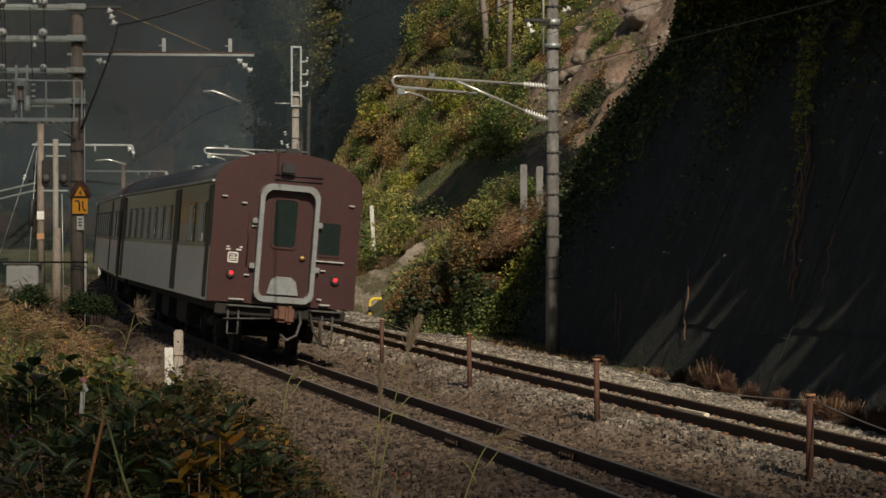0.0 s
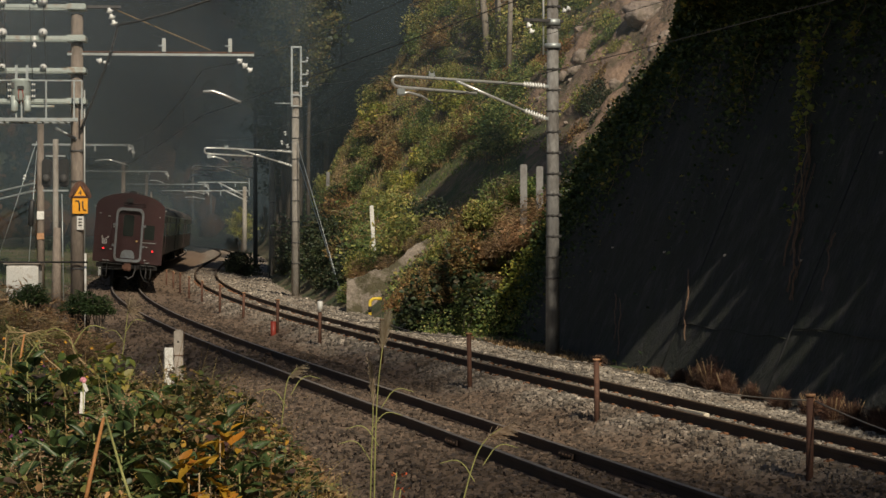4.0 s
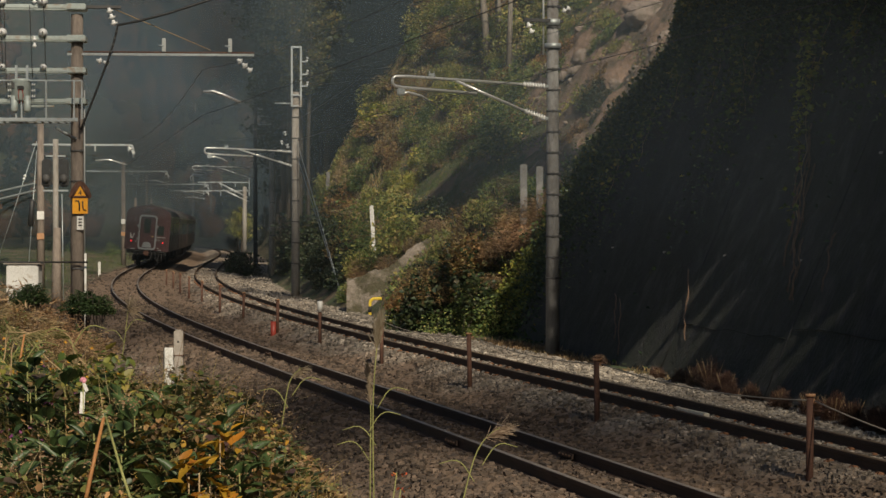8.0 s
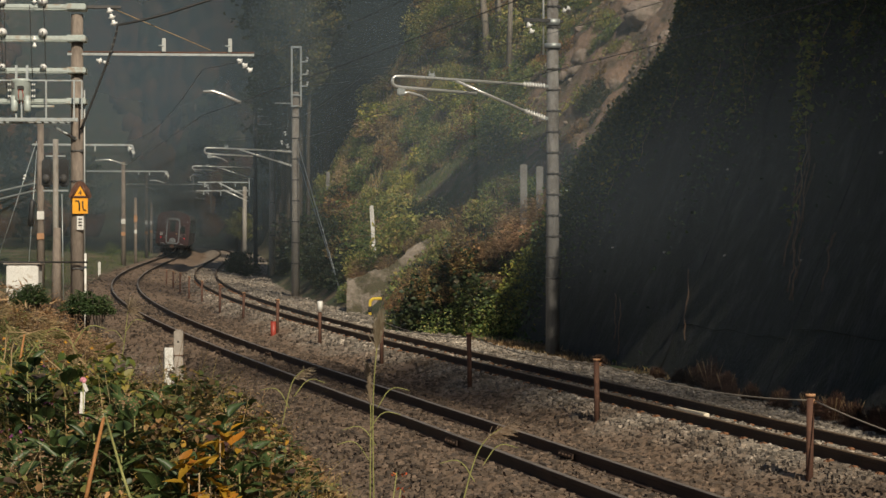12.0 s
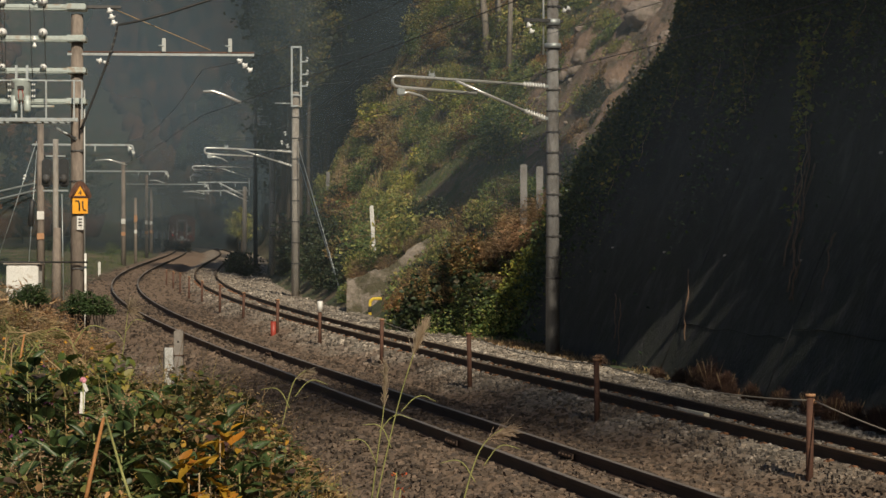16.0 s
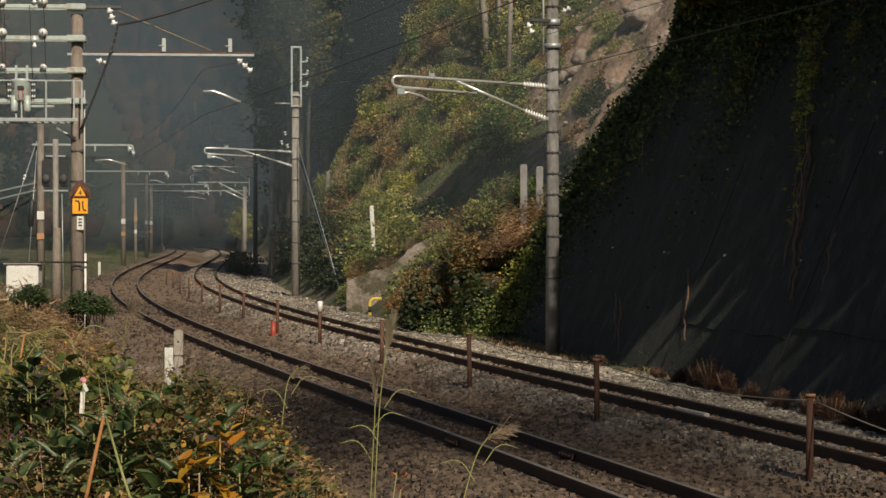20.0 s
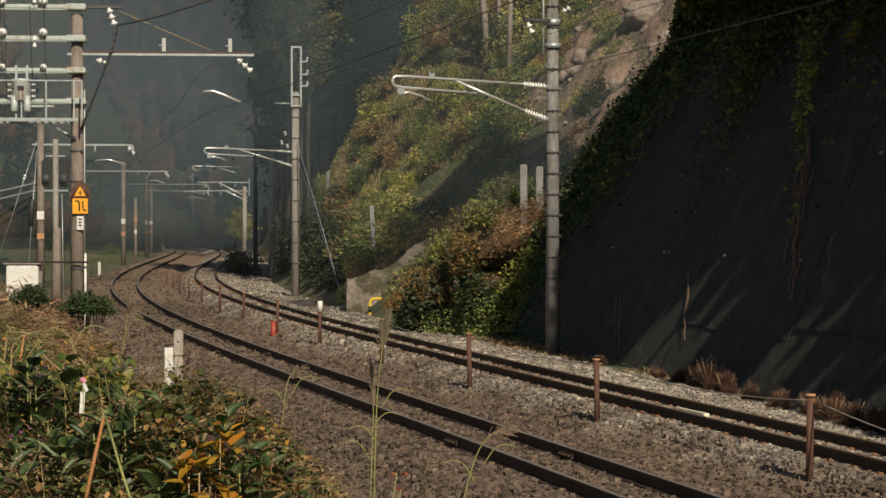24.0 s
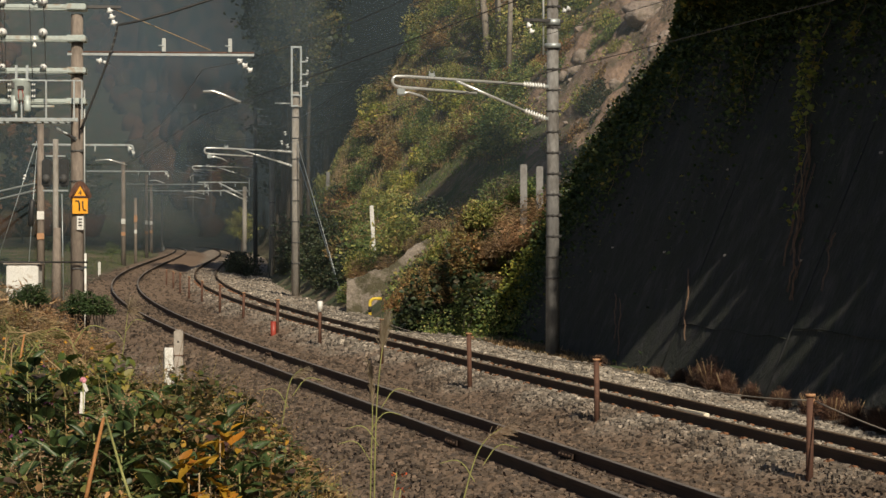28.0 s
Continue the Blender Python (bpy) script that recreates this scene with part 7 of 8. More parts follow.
def bare_trunks():
    rng = np.random.default_rng(8)
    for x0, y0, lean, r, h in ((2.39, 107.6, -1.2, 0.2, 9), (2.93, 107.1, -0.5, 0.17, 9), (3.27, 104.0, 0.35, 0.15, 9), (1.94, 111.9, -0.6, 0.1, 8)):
        z = float(ground_z(x0, y0))
        t = thing("bare_tree", "pale slender trunk with thin bare limbs", "tree", "pale trunks on the slope", at=(x0, y0, z))
        bm = bm_new()
        tube(bm, [(0, 0, -0.5), (lean * 0.3, 0, h * 0.4), (lean * 0.8, 0.2, h * 0.75), (lean * 1.1, 0.1, h)], [r, r * 0.85, r * 0.6, r * 0.3], 10)
        part("trunk", bm, M_BARK, t)
        for k in range(7):
            f = rng.uniform(0.25, 0.95)
            a = rng.uniform(0, 6.28)
            l = rng.uniform(0.6, 1.8)
            p = Vector((lean * f, 0.1, h * f))
            part("limb", tube(bm_new(), [p, p + Vector((math.cos(a) * l * 0.5, math.sin(a) * l * 0.5, 0.3)), p + Vector((math.cos(a) * l, math.sin(a) * l, 0.35))], [0.04, 0.025, 0.008], 5), M_BARK, t)


bare_trunks()


def mountain_forest():
    """Crowns all over the mountain that closes the valley."""
    rng = np.random.default_rng(9)
    n = 9000
    y = rng.uniform(285, 760, n)
    x = y * rng.uniform(-0.24, 0.06, n)
    keep = np.abs(x - left_x(y)) > 8
    x, y = x[keep], y[keep]
    bm = bm_new()
    bmesh.ops.create_icosphere(bm, subdivisions=1, radius=1.0)
    ball = np.array([v.co for v in bm.verts])
    tri = np.array([[v.index for v in f.verts] for f in bm.faces])
    bm.free()
    n = len(x)
    r = (rng.uniform(0.9, 2.1, n) * (0.7 + y / 900))[:, None, None]
    c = np.stack([x, y, ground_z(x, y)], 1)[:, None] + np.array([0, 0, 0.6]) * r
    w = rng.uniform(0, 6.28, (n, 1, 3))
    bulge = 1 + 0.2 * np.sin(ball[None] * 3.1 + w).sum(axis=2, keepdims=True) / 1.7 + rng.normal(0, 0.09, (n, len(ball), 1))
    v = c + ball[None] * bulge * r * np.array([1, 1, 1.25])
    f = np.arange(n)[:, None, None] * len(ball) + tri
    me = faces_mesh("mountain_forest", v.reshape(-1, 3), f.reshape(-1, 3), True)
    tagged(link_mesh("mountain_forest", me, M_CROWNS), "brown and russet forest on the far mountainside", "forest", kind="stuff")


mountain_forest()


# ---- weeds on the near bank ----
def shaped_leaves(rng, c, size, width=0.26):
    """Pointed, curved leaves with a midrib, for plants close to the eye."""
    n = len(c)
    L = (size * rng.uniform(0.5, 1.5, n))[:, None]
    a = rng.uniform(0, 2 * np.pi, n)
    rise = rng.uniform(-0.9, 1.2, n)
    d = np.stack([np.cos(a), np.sin(a), rise], 1)
    d /= np.linalg.norm(d, axis=1)[:, None]
    s = np.cross(d, np.array([0, 0, 1.0])) + rng.normal(0, 0.25, (n, 3))
    s /= np.linalg.norm(s, axis=1)[:, None]
    u = np.cross(s, d)
    w = width * rng.uniform(0.7, 1.3, n)[:, None]
    bend = rng.uniform(0.05, 0.45, n)[:, None]

    def at(f, g, lift):
        return c + d * L * f + s * L * w * g + u * L * (lift - bend * f * f)
    v = np.stack([at(0, 0, 0), at(0.3, 0, -0.03), at(0.68, 0, -0.03), at(1, 0, 0), at(0.28, 0.85, 0.07), at(0.66, 0.75, 0.06), at(0.28, -0.85, 0.07), at(0.66, -0.75, 0.06)], 1)
    f = np.array([(0, 1, 4), (1, 2, 5), (1, 5, 4), (2, 3, 5), (0, 6, 1), (1, 7, 2), (1, 6, 7), (2, 7, 3)])
    return faces_mesh("weed_tangle", v.reshape(-1, 3), (np.arange(n)[:, None, None] * 8 + f).reshape(-1, 3), True)


def near_weeds():
    rng = np.random.default_rng(71)

    def bank(n, y0, y1, x0, x1):
        y = rng.uniform(y0, y1, n)
        k = rng.uniform(x0, x1, n)
        x = k * y
        return x, y

    def top_of(x, y):
        # height of the tangle over the ground, lower towards the track
        a = np.clip((-x / y - 0.035) / 0.09, 0, 1)
        return (0.12 + 0.5 * a) * (0.72 + 0.5 * wavy(x, y, 0.7, 0.3) + 0.2 * wavy(x, y, 0.25, 1.1))
    for label, mat, n, size, width, lo, hi, right in (
            ("tangle of small green and yellow weed leaves on the near bank", L_WEED, 17000, 0.052, 0.4, 0.1, 1.0, -0.06),
            ("tiny withered brown leaves among the weeds", L_DRY, 11000, 0.034, 0.3, 0.0, 1.0, -0.03),
            ("russet small leaves among the weeds", L_RUSSET, 10000, 0.042, 0.34, 0.1, 1.05, -0.03),
            ("olive and purplish leaves of the low weeds", L_BROAD, 6000, 0.075, 0.44, 0.1, 1.0, -0.055)):
        x, y = bank(n, 8.3, 17.5, -0.235, right)
        z = ground_z(x, y) + top_of(x, y) * rng.uniform(lo, hi, n) ** 0.6
        tagged(link_mesh("weed_tangle", shaped_leaves(rng, np.stack([x, y, z], 1), size, width), mat), label, "weeds", kind="stuff")
    x, y = bank(5200, 12.5, 17.5, -0.235, -0.15)
    z = ground_z(x, y) + (top_of(x, y) + 0.1) * rng.uniform(0.2, 1.1, 5200)
    tagged(link_mesh("weed_tangle", shaped_leaves(rng, np.stack([x, y, z], 1), 0.07, 0.4), L_SCRUB), "yellow-green leafy weeds on the near bank", "weeds", kind="stuff")
    x, y = bank(7000, 8.5, 19, -0.235, -0.02)
    z = ground_z(x, y)
    q = blade_quads(rng, np.stack([x, y, z], 1), top_of(x, y) * 1.15 + 0.05, 0.75, 0.0035)
    tagged(link_mesh("bank_grass", blades_mesh("bank_grass", q), L_GRASS), "thin dry and green grass blades on the near bank", "grass", kind="stuff")
    # thin upright stems, and withered seed heads on some of them
    x, y = bank(900, 9, 16.5, -0.235, -0.05)
    h = top_of(x, y) * rng.uniform(0.9, 1.35, 900) + 0.05
    z = ground_z(x, y)
    tagged(link_mesh("weed_stems", blades_mesh("weed_stems", blade_quads(rng, np.stack([x, y, z], 1), h, 0.35, 0.003, 0.3)), L_RUSSET), "thin brown upright weed stems on the near bank", "weeds", kind="stuff")
    m = 34
    head = np.stack([x, y, z + h * 0.9], 1)[:170]
    c = head[:, None] + rng.normal(0, 1, (170, m, 3)) * np.array([0.045, 0.045, 0.02])
    tagged(link_mesh("seed_heads", quads_mesh("seed_heads", leaf_quads(rng, c.reshape(-1, 3), 0.018, 0.6, 0.3)), L_DRY), "fuzzy brown withered seed heads among the weeds", "weeds", kind="stuff")
    # broad-leaved plants that stand out
    spots = [(-0.2, 12.4), (-0.19, 12.0), (-0.182, 12.5), (-0.205, 11.7), (-0.176, 11.8), (-0.196, 12.9), (-0.158, 12.4), (-0.15, 12.0), (-0.163, 12.9), (-0.145, 12.6), (-0.128, 12.3), (-0.112, 12.7), (-0.1, 12.3), (-0.09, 12.5), (-0.105, 10.9), (-0.118, 10.5), (-0.098, 10.4),
             (-0.21, 10.7), (-0.168, 10.6), (-0.078, 12.7), (-0.185, 10.2), (-0.137, 10.4), (-0.152, 11.2), (-0.085, 11.3), (-0.2, 11.2), (-0.125, 11.6), (-0.19, 9.6), (-0.172, 9.4), (-0.15, 9.7), (-0.13, 9.5), (-0.118, 9.8), (-0.1, 9.6), (-0.205, 9.2), (-0.16, 9.1), (-0.094, 9.9), (-0.14, 9.2)]
    spots += [(rng.uniform(-0.21, -0.085), rng.uniform(9.2, 12.6)) for i in range(34)]
    for i, (k, y) in enumerate(spots):
        x = k * y
        h = 0.95 * float(top_of(np.array(x), np.array(y))) + 0.08
        t = thing("broad_leaved_weed", "broad-leaved weed with green and purplish leaves", "weed", "broad-leaved weeds on the bank", at=(x, y, float(ground_z(x, y))))
        m = int(rng.integers(9, 14))
        a = np.arange(m) * 2.4 + rng.uniform(0, 6)
        part("stem", tube(bm_new(), [(0, 0, -0.05), (0.01, 0.01, h * 0.6), (0.0, 0.02, h)], [0.008, 0.006, 0.004], 5), M_GREENSTEM, t)
        for j in range(m):
            f = (j + 0.5) / m
            L = rng.uniform(0.11, 0.21) * (1.1 - 0.3 * f)
            d = Vector((math.cos(a[j]), math.sin(a[j]), 0.05 + 0.95 * f + rng.uniform(-0.3, 0.3))).normalized()
            s = d.cross(Vector((0, 0, 1))).normalized() * L * rng.uniform(0.3, 0.42)
            up = s.cross(d).normalized() * L * 0.13
            base = Vector((math.cos(a[j]) * 0.03, math.sin(a[j]) * 0.03, h * (0.45 + 0.55 * f)))
            curl = rng.uniform(0.5, 2.4)
            bm = bm_new()
            rows = ((0.0, 0.06), (0.12, 0.5), (0.3, 0.9), (0.5, 1.0), (0.7, 0.8), (0.88, 0.4), (1.0, 0.03))
            rib = [bm.verts.new(base + d * L * e - up * (curl * e * e)) for e, w in rows]
            for q in (-1, 1):
                edge = [bm.verts.new(base + d * L * e + s * w * q + up * (0.9 * w + 0.25 * math.sin(7 * e + j) - curl * e * e)) for e, w in rows]
                for e in range(len(rows) - 1):
                    bm.faces.new((rib[e], rib[e + 1], edge[e + 1], edge[e]))
            for f2 in bm.faces:
                f2.smooth = True
            part("leaf", bm, L_BROAD, t)
    # a yellow-orange sprig
    for k, y, dz in ((-0.112, 10.4, 0.14), (-0.107, 10.5, 0.16), (-0.117, 10.3, 0.12), (-0.109, 10.2, 0.08), (-0.122, 10.3, 0.1), (-0.105, 10.2, 0.04), (-0.1, 12.4, 0.04)):
        x = k * y
        h = float(top_of(np.array(x), np.array(y))) + dz + 0.03
        t = thing("yellow_sprig", "sprig of bright orange-yellow leaves", "weed", "orange sprigs", at=(x, y, float(ground_z(x, y))))
        part("stem", bar((0, 0, -0.05), (0, 0, h), 0.004, 5), M_STEM, t)
        c = np.array([0, 0, h]) + rng.normal(0, 1, (11, 3)) * np.array([0.05, 0.04, 0.035])
        link_mesh("leaves", shaped_leaves(rng, c, 0.085, 0.3), L_ORANGE, t)
    # a red-leaved plant by the verge
    for k, y, h in ((-0.0255, 12.0, 0.44), (-0.0235, 12.1, 0.36)):
        x = k * y
        t = thing("red_plant", "small plant with red leaves on the bank", "weed", "red plants", at=(x, y, float(ground_z(x, y))))
        part("stem", tube(bm_new(), [(0, 0, -0.05), (0.01, 0, h * 0.5), (0.04, 0, h)], [0.005, 0.004, 0.003], 5), M_GREENSTEM, t)
        link_mesh("leaves", quads_mesh("leaves", leaf_quads(rng, np.array([0.035, 0, h]) + rng.normal(0, 0.02, (6, 3)), 0.036, 0.6, 0.25)), L_RED, t)
    # purple flower heads and orange ones
    x, y = bank(240, 11, 16, -0.235, -0.17)
    z = ground_z(x, y) + top_of(x, y) * rng.uniform(0.9, 1.15, 240)
    tagged(link_mesh("purple_flowers", quads_mesh("purple_flowers", leaf_quads(rng, np.stack([x, y, z], 1), 0.028, 0.5)), L_FLOWER), "tiny purple flower heads among the weeds", "flowers", kind="stuff")
    x, y = bank(60, 14, 26, -0.215, -0.15)
    z = ground_z(x, y) + 0.75 + rng.uniform(-0.2, 0.2, 60)
    tagged(link_mesh("orange_flowers", quads_mesh("orange_flowers", leaf_quads(rng, np.stack([x, y, z], 1), 0.035, 0.5)), L_ORANGE), "small orange flowers on tall stems", "flowers", kind="stuff")


near_weeds()


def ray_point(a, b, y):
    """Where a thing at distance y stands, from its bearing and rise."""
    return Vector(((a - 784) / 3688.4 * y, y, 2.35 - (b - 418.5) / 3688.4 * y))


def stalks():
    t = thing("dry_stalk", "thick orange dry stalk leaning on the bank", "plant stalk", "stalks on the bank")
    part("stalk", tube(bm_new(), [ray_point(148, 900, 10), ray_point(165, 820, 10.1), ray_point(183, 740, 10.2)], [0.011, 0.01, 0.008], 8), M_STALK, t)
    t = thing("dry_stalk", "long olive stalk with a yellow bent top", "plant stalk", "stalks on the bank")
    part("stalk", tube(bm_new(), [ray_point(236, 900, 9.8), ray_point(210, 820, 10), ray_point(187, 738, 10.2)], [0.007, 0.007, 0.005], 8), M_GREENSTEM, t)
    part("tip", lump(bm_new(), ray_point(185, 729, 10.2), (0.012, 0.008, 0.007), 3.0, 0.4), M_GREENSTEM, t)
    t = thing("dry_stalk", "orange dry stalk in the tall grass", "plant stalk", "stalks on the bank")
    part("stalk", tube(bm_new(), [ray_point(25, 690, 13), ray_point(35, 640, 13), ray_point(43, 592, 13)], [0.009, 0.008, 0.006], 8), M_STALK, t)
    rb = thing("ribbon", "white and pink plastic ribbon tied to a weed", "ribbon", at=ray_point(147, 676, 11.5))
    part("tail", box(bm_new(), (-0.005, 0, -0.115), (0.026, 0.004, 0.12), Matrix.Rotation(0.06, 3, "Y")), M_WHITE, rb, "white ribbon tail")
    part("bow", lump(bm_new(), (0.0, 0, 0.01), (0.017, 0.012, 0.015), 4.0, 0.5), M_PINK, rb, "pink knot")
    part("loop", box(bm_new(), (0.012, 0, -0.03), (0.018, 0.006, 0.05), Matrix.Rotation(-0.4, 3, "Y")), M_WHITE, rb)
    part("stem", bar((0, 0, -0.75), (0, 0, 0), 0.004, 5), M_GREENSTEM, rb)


stalks()


# ---- plume grass: each stem is one rigid piece that sways ----
def rounded(pts):
    """Corners cut twice, so that a stem bends instead of breaking."""
    pts = [Vector(p) for p in pts]
    for k in range(2):
        mid = [q for a, b in zip(pts, pts[1:]) for q in (a.lerp(b, 0.25), a.lerp(b, 0.75))]
        pts = [pts[0]] + mid + [pts[-1]]
    return pts


def plume_grass(base, stem, plume_len, droop, label, n=240, seed=0, tint=L_PLUME):
    """stem: points from the foot up; the plume hangs off the last stretch."""
    rng = np.random.default_rng(seed + 900)
    t = thing("plume_grass", label, "plume grass", "plume grasses", at=base)
    line = rounded(stem)
    part("stem", tube(bm_new(), line, [0.006 - 0.003 * i / len(line) for i in range(len(line))], 6), M_GREENSTEM if tint is L_PLUME else M_STEM, t)
    a, b = np.array(stem[-2]), np.array(stem[-1])
    f = rng.uniform(0, 1, n)
    d = (b - a) / np.linalg.norm(b - a)
    root = a + (b - a) * f[:, None]
    sp = rng.normal(0, 0.25, (n, 3)) + d * 1.1 + np.array([0, 0, -droop])
    sp /= np.linalg.norm(sp, axis=1)[:, None]
    tip = root + sp * plume_len * rng.uniform(0.4, 1.0, n)[:, None]
    w = np.array([0.0025, 0.0, 0.0018])
    q = np.stack([root - w, root + w, tip + w * 0.6, tip - w * 0.6], 1)
    link_mesh("plume", quads_mesh("plume", q), tint, t, "feathery pale plume")
    for k in (0.35, 0.55):
        i = np.array(stem[0]) + (np.array(stem[-1]) - np.array(stem[0])) * k
        s = 1 if k > 0.4 else -1
        part("blade", tube(bm_new(), rounded([i, i + np.array([0.1 * s, 0, 0.16]), i + np.array([0.24 * s, 0, 0.12])]), [0.004, 0.004, 0.0045, 0.005, 0.005, 0.005, 0.005, 0.004, 0.004, 0.003, 0.002, 0.001], 4), M_GREENSTEM, t)
    return t


def from_foot(foot, pts):
    return [tuple(Vector(p) - Vector(foot)) for p in pts]


PLUMES = []
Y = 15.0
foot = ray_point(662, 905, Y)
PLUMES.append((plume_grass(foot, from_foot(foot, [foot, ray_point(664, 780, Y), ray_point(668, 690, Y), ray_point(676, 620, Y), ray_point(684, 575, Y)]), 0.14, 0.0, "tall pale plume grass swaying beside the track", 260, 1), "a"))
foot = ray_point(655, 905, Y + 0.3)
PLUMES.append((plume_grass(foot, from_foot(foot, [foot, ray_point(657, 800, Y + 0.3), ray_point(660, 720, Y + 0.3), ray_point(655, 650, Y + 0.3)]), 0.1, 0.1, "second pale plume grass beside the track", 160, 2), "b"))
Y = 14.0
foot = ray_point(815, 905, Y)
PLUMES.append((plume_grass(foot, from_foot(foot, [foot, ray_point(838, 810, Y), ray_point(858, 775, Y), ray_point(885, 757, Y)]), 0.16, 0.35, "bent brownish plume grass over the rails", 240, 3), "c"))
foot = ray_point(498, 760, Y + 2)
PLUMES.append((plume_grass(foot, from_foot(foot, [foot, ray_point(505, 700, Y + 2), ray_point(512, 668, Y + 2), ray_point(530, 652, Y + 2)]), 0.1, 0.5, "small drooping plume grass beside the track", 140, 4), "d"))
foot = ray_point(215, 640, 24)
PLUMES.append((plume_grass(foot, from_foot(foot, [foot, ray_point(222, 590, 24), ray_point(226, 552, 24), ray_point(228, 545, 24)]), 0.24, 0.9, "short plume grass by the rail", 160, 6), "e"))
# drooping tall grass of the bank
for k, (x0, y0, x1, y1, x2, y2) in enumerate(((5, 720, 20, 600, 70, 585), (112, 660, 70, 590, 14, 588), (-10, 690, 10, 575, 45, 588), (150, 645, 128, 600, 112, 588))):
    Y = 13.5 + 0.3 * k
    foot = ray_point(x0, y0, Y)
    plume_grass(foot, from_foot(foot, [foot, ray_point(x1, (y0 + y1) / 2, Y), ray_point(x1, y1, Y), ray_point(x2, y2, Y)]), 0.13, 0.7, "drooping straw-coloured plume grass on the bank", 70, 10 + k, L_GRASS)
# ---- smoke: rigid billows that drift ----
def smoke_material(name, colour, thick, scale, seed, thin=0.45):
    m = bpy.data.materials.new(name)
    m.use_nodes = True
    nt = m.node_tree
    b = nt.nodes["Principled BSDF"]
    b.inputs["Base Color"].default_value = rgb(colour)
    b.inputs["Roughness"].default_value = 1.0
    b.inputs["Specular IOR Level"].default_value = 0.0
    at = nt.nodes.new("ShaderNodeAttribute")
    at.attribute_name = "body"
    n = nt.nodes.new("ShaderNodeTexNoise")
    n.inputs["Scale"].default_value, n.inputs["Detail"].default_value = scale, 4
    co = nt.nodes.new("ShaderNodeTexCoord")
    mp = nt.nodes.new("ShaderNodeMapping")
    mp.inputs["Location"].default_value = (seed, seed * 2.3, 0)
    nt.links.new(co.outputs["Object"], mp.inputs["Vector"])
    nt.links.new(mp.outputs[0], n.inputs["Vector"])
    r = ramp_node(nt, n.outputs["Fac"], [(0.28, (thin,) * 3), (0.72, (1, 1, 1))])
    mul = nt.nodes.new("ShaderNodeMath")
    mul.operation = "MULTIPLY"
    nt.links.new(r, mul.inputs[0])
    nt.links.new(at.outputs["Fac"], mul.inputs[1])
    mul2 = nt.nodes.new("ShaderNodeMath")
    mul2.operation = "MULTIPLY"
    nt.links.new(mul.outputs[0], mul2.inputs[0])
    mul2.inputs[1].default_value = thick
    nt.links.new(mul2.outputs[0], b.inputs["Alpha"])
    return m


def billow(name, parent, mat, rx, rz, bulge, seed, n=26, tilt=0.0):
    """A bulging lumpy sheet of smoke, thin towards its rim."""
    k = np.linspace(-1, 1, n)
    u, w = np.meshgrid(k, k)
    r = np.sqrt(u * u + w * w)
    ang = np.arctan2(w, u)
    rim = 0.85 + 0.1 * np.sin(3 * ang + seed) + 0.06 * np.sin(7 * ang + seed * 2)
    body = np.clip(1 - (r / rim), 0, 1)
    body = smooth(body * 1.25)
    y = -bulge * (1 - r * r) + 0.25 * bulge * wavy(u, w, 0.3, seed)
    v = np.stack([u * rx, y, w * rz], 2).reshape(-1, 3)
    i = (np.arange(n - 1)[:, None] * n + np.arange(n - 1)[None]).ravel()
    f = np.stack([i, i + 1, i + n + 1, i + n], 1)
    f = f[body.ravel()[f].max(axis=1) > 0.004]
    me = faces_mesh(name, v, f, True)
    me.attributes.new("body", "FLOAT", "POINT").data.foreach_set("value", body.ravel().astype(np.float32))
    ob = link_mesh(name, me, mat, parent)
    return ob


SMOKE = []


def smoke_bank(label, mat, spots, rows):
    """spots: (x, y, z, rx, rz); rows: (t, x, y, z) drift of the whole bank."""
    t = thing("smoke", label, "smoke", "smoke of the engine")
    for i, (x, y, z, rx, rz) in enumerate(spots):
        b = billow("billow", t, mat, rx, rz, min(rx, rz) * 0.35, i * 1.7 + rx)
        b.location = (x, y, z)
    SMOKE.append((t, rows))


S_DARK = smoke_material("dark_smoke", (0.024, 0.026, 0.028), 0.85, 0.12, 1.0)
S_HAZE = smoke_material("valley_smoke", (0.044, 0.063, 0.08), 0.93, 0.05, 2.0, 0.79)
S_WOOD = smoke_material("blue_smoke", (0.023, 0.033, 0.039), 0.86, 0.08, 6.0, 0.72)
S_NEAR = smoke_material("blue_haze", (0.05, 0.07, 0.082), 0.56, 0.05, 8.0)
S_TAIL = smoke_material("tail_smoke", (0.03, 0.037, 0.041), 0.92, 0.2, 9.0)
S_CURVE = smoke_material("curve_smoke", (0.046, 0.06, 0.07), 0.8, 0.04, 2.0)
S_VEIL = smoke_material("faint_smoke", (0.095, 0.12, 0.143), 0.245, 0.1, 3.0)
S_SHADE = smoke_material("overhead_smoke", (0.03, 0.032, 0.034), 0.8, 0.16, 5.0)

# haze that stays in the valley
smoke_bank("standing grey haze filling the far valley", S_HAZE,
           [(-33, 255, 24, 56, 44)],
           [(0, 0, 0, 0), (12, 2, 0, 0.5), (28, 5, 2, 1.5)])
# the dense trail over the train, blown up and over the wood
smoke_bank("dense dark smoke trailing over the train", S_DARK,
           [(-20, 108, 14, 16, 11), (-14, 116, 20, 13, 11), (-19, 106, 7.5, 11, 8)],
           [(0, 0, 0, 0), (3.5, 1, 14, 1.5), (6, 3, 34, 6), (9, 6, 70, 16), (14, 10, 100, 40), (28, 20, 140, 90)])
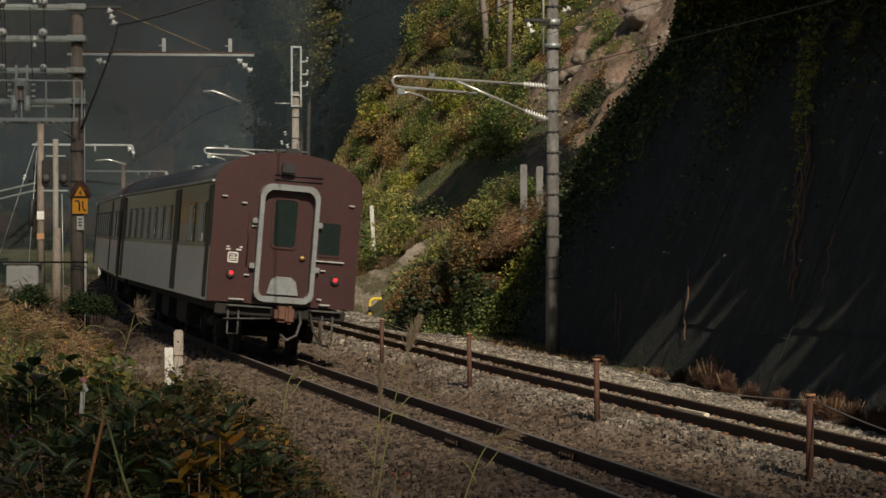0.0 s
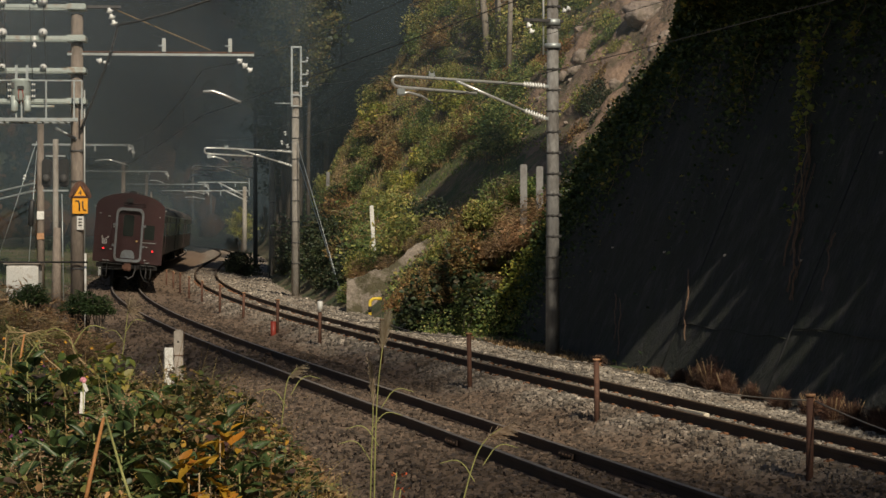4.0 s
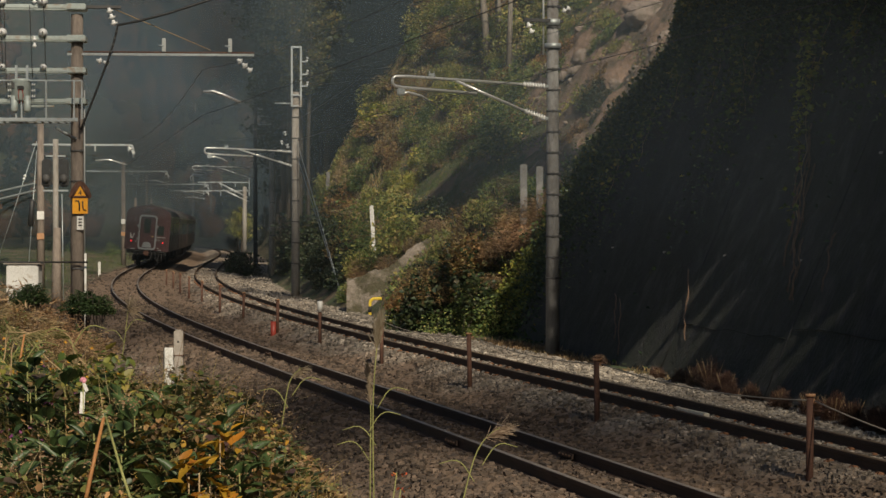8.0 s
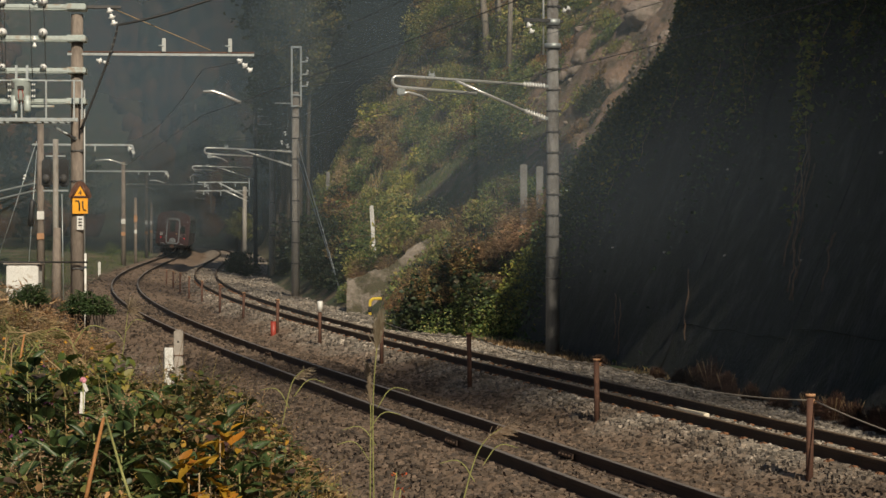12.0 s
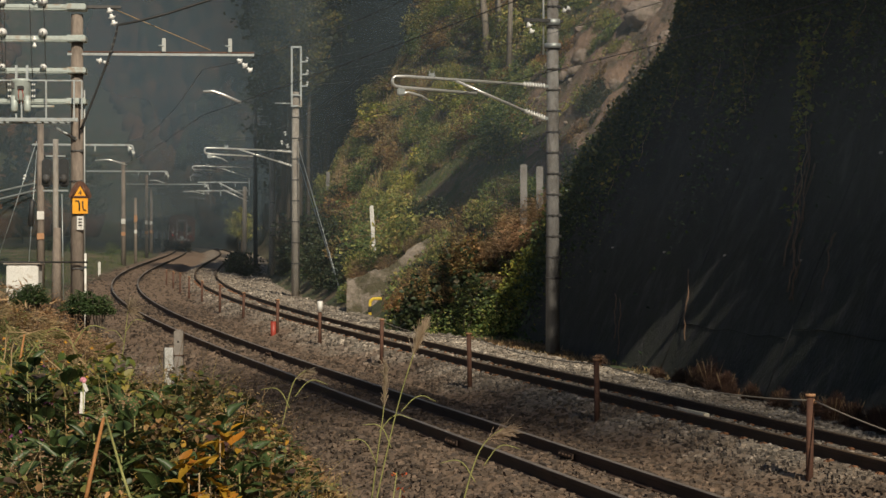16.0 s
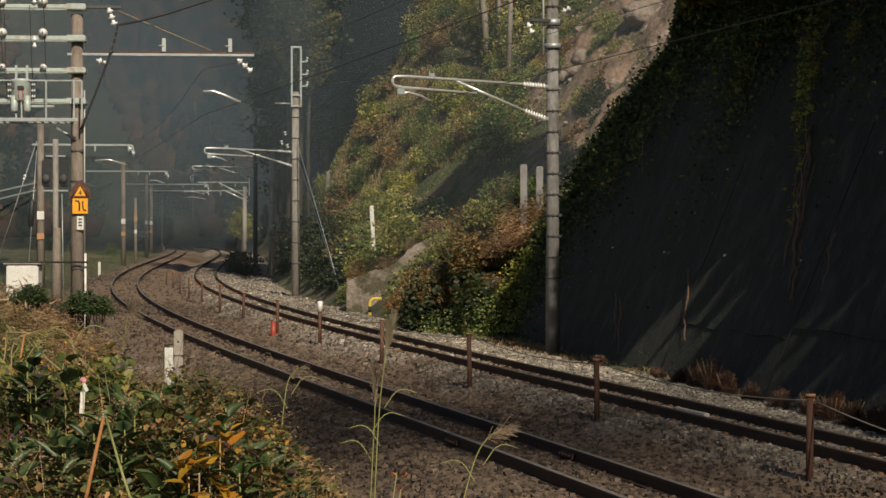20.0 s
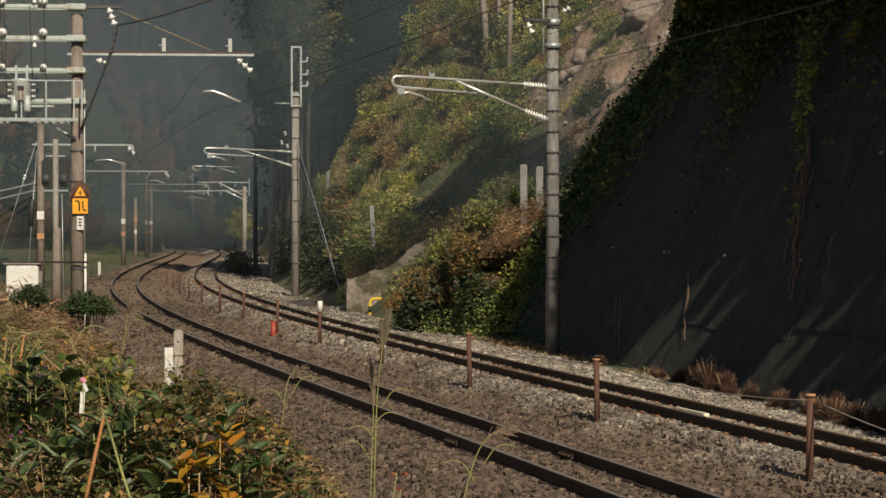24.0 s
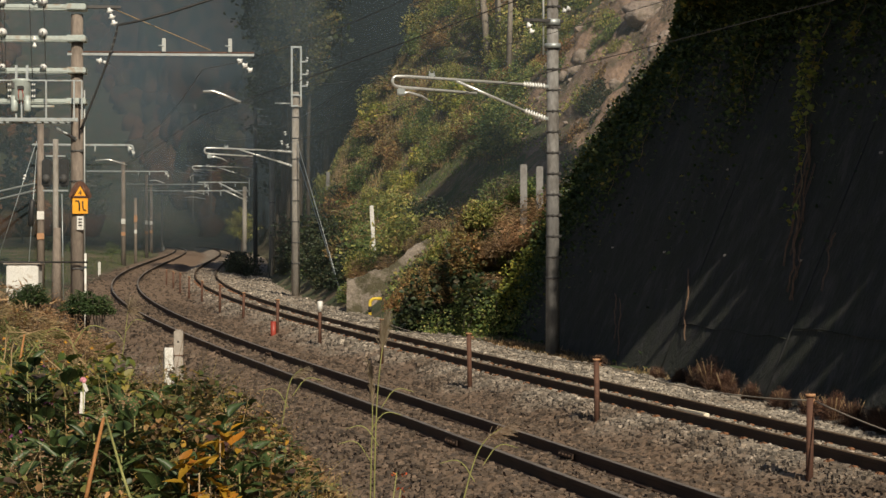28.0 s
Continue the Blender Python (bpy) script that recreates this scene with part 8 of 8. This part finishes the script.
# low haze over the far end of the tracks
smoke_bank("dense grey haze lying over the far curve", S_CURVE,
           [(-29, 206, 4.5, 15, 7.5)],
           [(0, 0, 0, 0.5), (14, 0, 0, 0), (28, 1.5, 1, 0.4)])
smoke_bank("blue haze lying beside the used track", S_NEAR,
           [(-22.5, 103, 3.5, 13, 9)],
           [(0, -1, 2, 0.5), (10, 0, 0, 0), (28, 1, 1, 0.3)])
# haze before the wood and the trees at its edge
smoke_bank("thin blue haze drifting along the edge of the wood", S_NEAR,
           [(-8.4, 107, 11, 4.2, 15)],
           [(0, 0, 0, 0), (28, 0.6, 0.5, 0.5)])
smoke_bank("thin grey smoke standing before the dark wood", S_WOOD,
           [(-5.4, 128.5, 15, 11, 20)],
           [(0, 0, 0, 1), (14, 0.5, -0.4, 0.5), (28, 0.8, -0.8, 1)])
# thin drift that crosses in front of the wall
smoke_bank("thin smoke drifting past the wall", S_VEIL,
           [(4, 30, 3.5, 6, 4.5), (0.9, 27, 4.0, 6.2, 4.0)],
           [(0, -18, 6, 4), (3.5, -12, 4, 3), (6, -4, 1, 1), (9, 0, 0, 0), (12.5, 0, 0, 0), (16, 0.6, 0, 0.2), (18.5, 3, 1, 1.2), (21, 13, 4, 6), (28, 36, 10, 14)])
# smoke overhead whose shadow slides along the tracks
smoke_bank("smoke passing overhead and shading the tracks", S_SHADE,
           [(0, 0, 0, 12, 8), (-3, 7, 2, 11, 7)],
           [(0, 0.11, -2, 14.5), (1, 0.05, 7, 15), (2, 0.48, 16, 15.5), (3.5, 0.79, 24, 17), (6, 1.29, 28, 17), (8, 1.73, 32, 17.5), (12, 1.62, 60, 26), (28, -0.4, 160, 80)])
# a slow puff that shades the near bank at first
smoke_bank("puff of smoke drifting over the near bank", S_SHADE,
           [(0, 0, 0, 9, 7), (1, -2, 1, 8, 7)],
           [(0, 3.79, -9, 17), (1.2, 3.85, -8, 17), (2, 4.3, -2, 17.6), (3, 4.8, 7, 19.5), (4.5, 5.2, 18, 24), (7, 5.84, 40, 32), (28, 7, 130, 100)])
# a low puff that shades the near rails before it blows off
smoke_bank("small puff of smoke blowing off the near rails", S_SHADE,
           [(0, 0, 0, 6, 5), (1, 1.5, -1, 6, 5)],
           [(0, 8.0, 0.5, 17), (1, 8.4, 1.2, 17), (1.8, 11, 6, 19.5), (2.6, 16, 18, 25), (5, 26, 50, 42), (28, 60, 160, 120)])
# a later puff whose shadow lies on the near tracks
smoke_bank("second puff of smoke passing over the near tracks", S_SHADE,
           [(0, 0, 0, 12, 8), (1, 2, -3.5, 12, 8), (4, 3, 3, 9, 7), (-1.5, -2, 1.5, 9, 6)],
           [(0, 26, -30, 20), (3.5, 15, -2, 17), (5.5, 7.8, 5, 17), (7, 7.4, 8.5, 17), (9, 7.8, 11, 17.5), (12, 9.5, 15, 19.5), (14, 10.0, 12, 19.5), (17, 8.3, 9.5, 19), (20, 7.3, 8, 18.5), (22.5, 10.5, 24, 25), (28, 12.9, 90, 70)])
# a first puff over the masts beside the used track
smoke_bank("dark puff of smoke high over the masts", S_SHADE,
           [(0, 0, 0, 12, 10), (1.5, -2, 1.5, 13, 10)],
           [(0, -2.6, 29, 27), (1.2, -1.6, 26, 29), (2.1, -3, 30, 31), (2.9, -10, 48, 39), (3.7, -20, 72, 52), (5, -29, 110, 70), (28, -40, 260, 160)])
# smoke that drops behind the last coach and goes along with it
smoke_bank("dark smoke curling down behind the last coach", S_TAIL,
           [(0, -2.5, 0, 7, 6)],
           [(t, float(left_x(37 + 11.75 * t)) + 0.8, 37 + 11.75 * t, h) for t, h in ((0, 15), (1, 11.5), (2, 9), (3, 7.8), (4, 8.2), (6, 8.6), (7, 8.2), (8, 7.2), (9, 6.7), (10, 6.5), (12, 6.6), (15, 7.0), (18, 7.5), (21, 8), (24, 9), (28, 10))])
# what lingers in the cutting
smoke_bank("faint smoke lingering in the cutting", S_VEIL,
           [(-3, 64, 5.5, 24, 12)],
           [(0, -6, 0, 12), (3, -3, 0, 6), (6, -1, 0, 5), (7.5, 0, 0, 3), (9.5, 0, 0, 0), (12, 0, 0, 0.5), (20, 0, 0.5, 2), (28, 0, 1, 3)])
# ---- what moves ----
START = 39.5


def train_rows(k):
    """The k-th coach from the rear follows the left track; the rest of the train leads."""
    y_of, s = [], 0.0
    ys = np.arange(30.0, 700.0, 0.25)
    xs = left_x(ys)
    arc = np.concatenate([[0], np.cumsum(np.hypot(np.diff(xs), np.diff(ys)))])
    s0 = float(np.interp(START, ys, arc)) + k * (LEN + 0.6)
    rows = []
    for i in range(57):
        t = i * 0.5
        a = s0 + 11.95 * t
        ya, yb = float(np.interp(a + 2.5, arc, ys)), float(np.interp(a + 17, arc, ys))
        y0 = float(np.interp(a, arc, ys))
        pa, pb = Vector((float(left_x(ya)), ya, float(grade(ya)))), Vector((float(left_x(yb)), yb, float(grade(yb))))
        d = (pb - pa).normalized()
        p = pa - d * 2.5
        h = math.degrees(math.atan2(d.x, d.y))
        roll = math.degrees(math.atan(CANT / 0.566)) * float(smooth((260 - y0) / 80))
        rows.append((t, Matrix.Translation(p) @ pose(0, 0, 0, 0, 0, -h) @ pose(0, 0, 0, math.degrees(math.asin(d.z)), roll, 0)))
    return rows


def sway_rows(t, swings):
    """A rigid lean about the foot, in degrees: (time, sideways, towards the camera)."""
    base = t.location.copy()
    return [(s, Matrix.Translation(base) @ pose(0, 0, 0, b, a, 0)) for s, a, b in swings]


def motions():
    for k, (c, sets) in enumerate(TRAIN):
        walk(c, train_rows(k))
        for w in sets[:2]:
            base = w.location.copy()
            step = 0.05
            walk(w, [(i * step, Matrix.Translation(base) @ pose(0, 0, 0, -math.degrees(11.95 * i * step / 0.43) % 360, 0, 0)) for i in range(int(28 / step) + 1)])
    swing = {
        "a": [(0, 9, 0), (0.7, 12, 0), (1.4, 16, 0), (2.1, 6, 0), (2.8, 0, 0), (3.5, -1, 0), (4.5, 2, 0), (6, 5, 0), (8, -2, 0), (10, -3, 0), (12, -2, 0), (13.5, 1, 0), (15, 5, 0), (17, 15, 0), (19, 6, 0), (21, 0, 0), (24, 0, 0), (27, 1, 0), (28, 0, 0)],
        "b": [(0, 4, 0), (1.4, 7, 0), (2.8, 1, 0), (3.5, 0, 0), (6, 3, 0), (8, -1, 0), (12, -1, 0), (15, 3, 0), (17, 8, 0), (19, 3, 0), (21, 1, 0), (28, 0, 0)],
        "c": [(0, 5, 0), (2.1, 4, 0), (3.5, 2, 0), (6, -2, 0), (8, 0, 0), (10, 4, 0), (12, 1, 0), (17, 2, 0), (21, 1, 0), (28, 1, 0)],
        "d": [(0, 0, 0), (2.1, -9, 0), (3.5, -3, 0), (6, 0, 0), (10, 3, 0), (17, 6, 0), (21, -2, 0), (28, 2, 0)],
        "e": [(0, 8, 0), (0.7, 6, 0), (1.4, -14, 0), (2.0, -4, 0), (3, 0, 0), (28, 0, 0)],
    }
    for t, key in PLUMES:
        walk(t, sway_rows(t, swing[key]))
    for t, rows in SMOKE:
        walk(t, [(s, Matrix.Translation((x, y, z))) for s, x, y, z in rows])


motions()
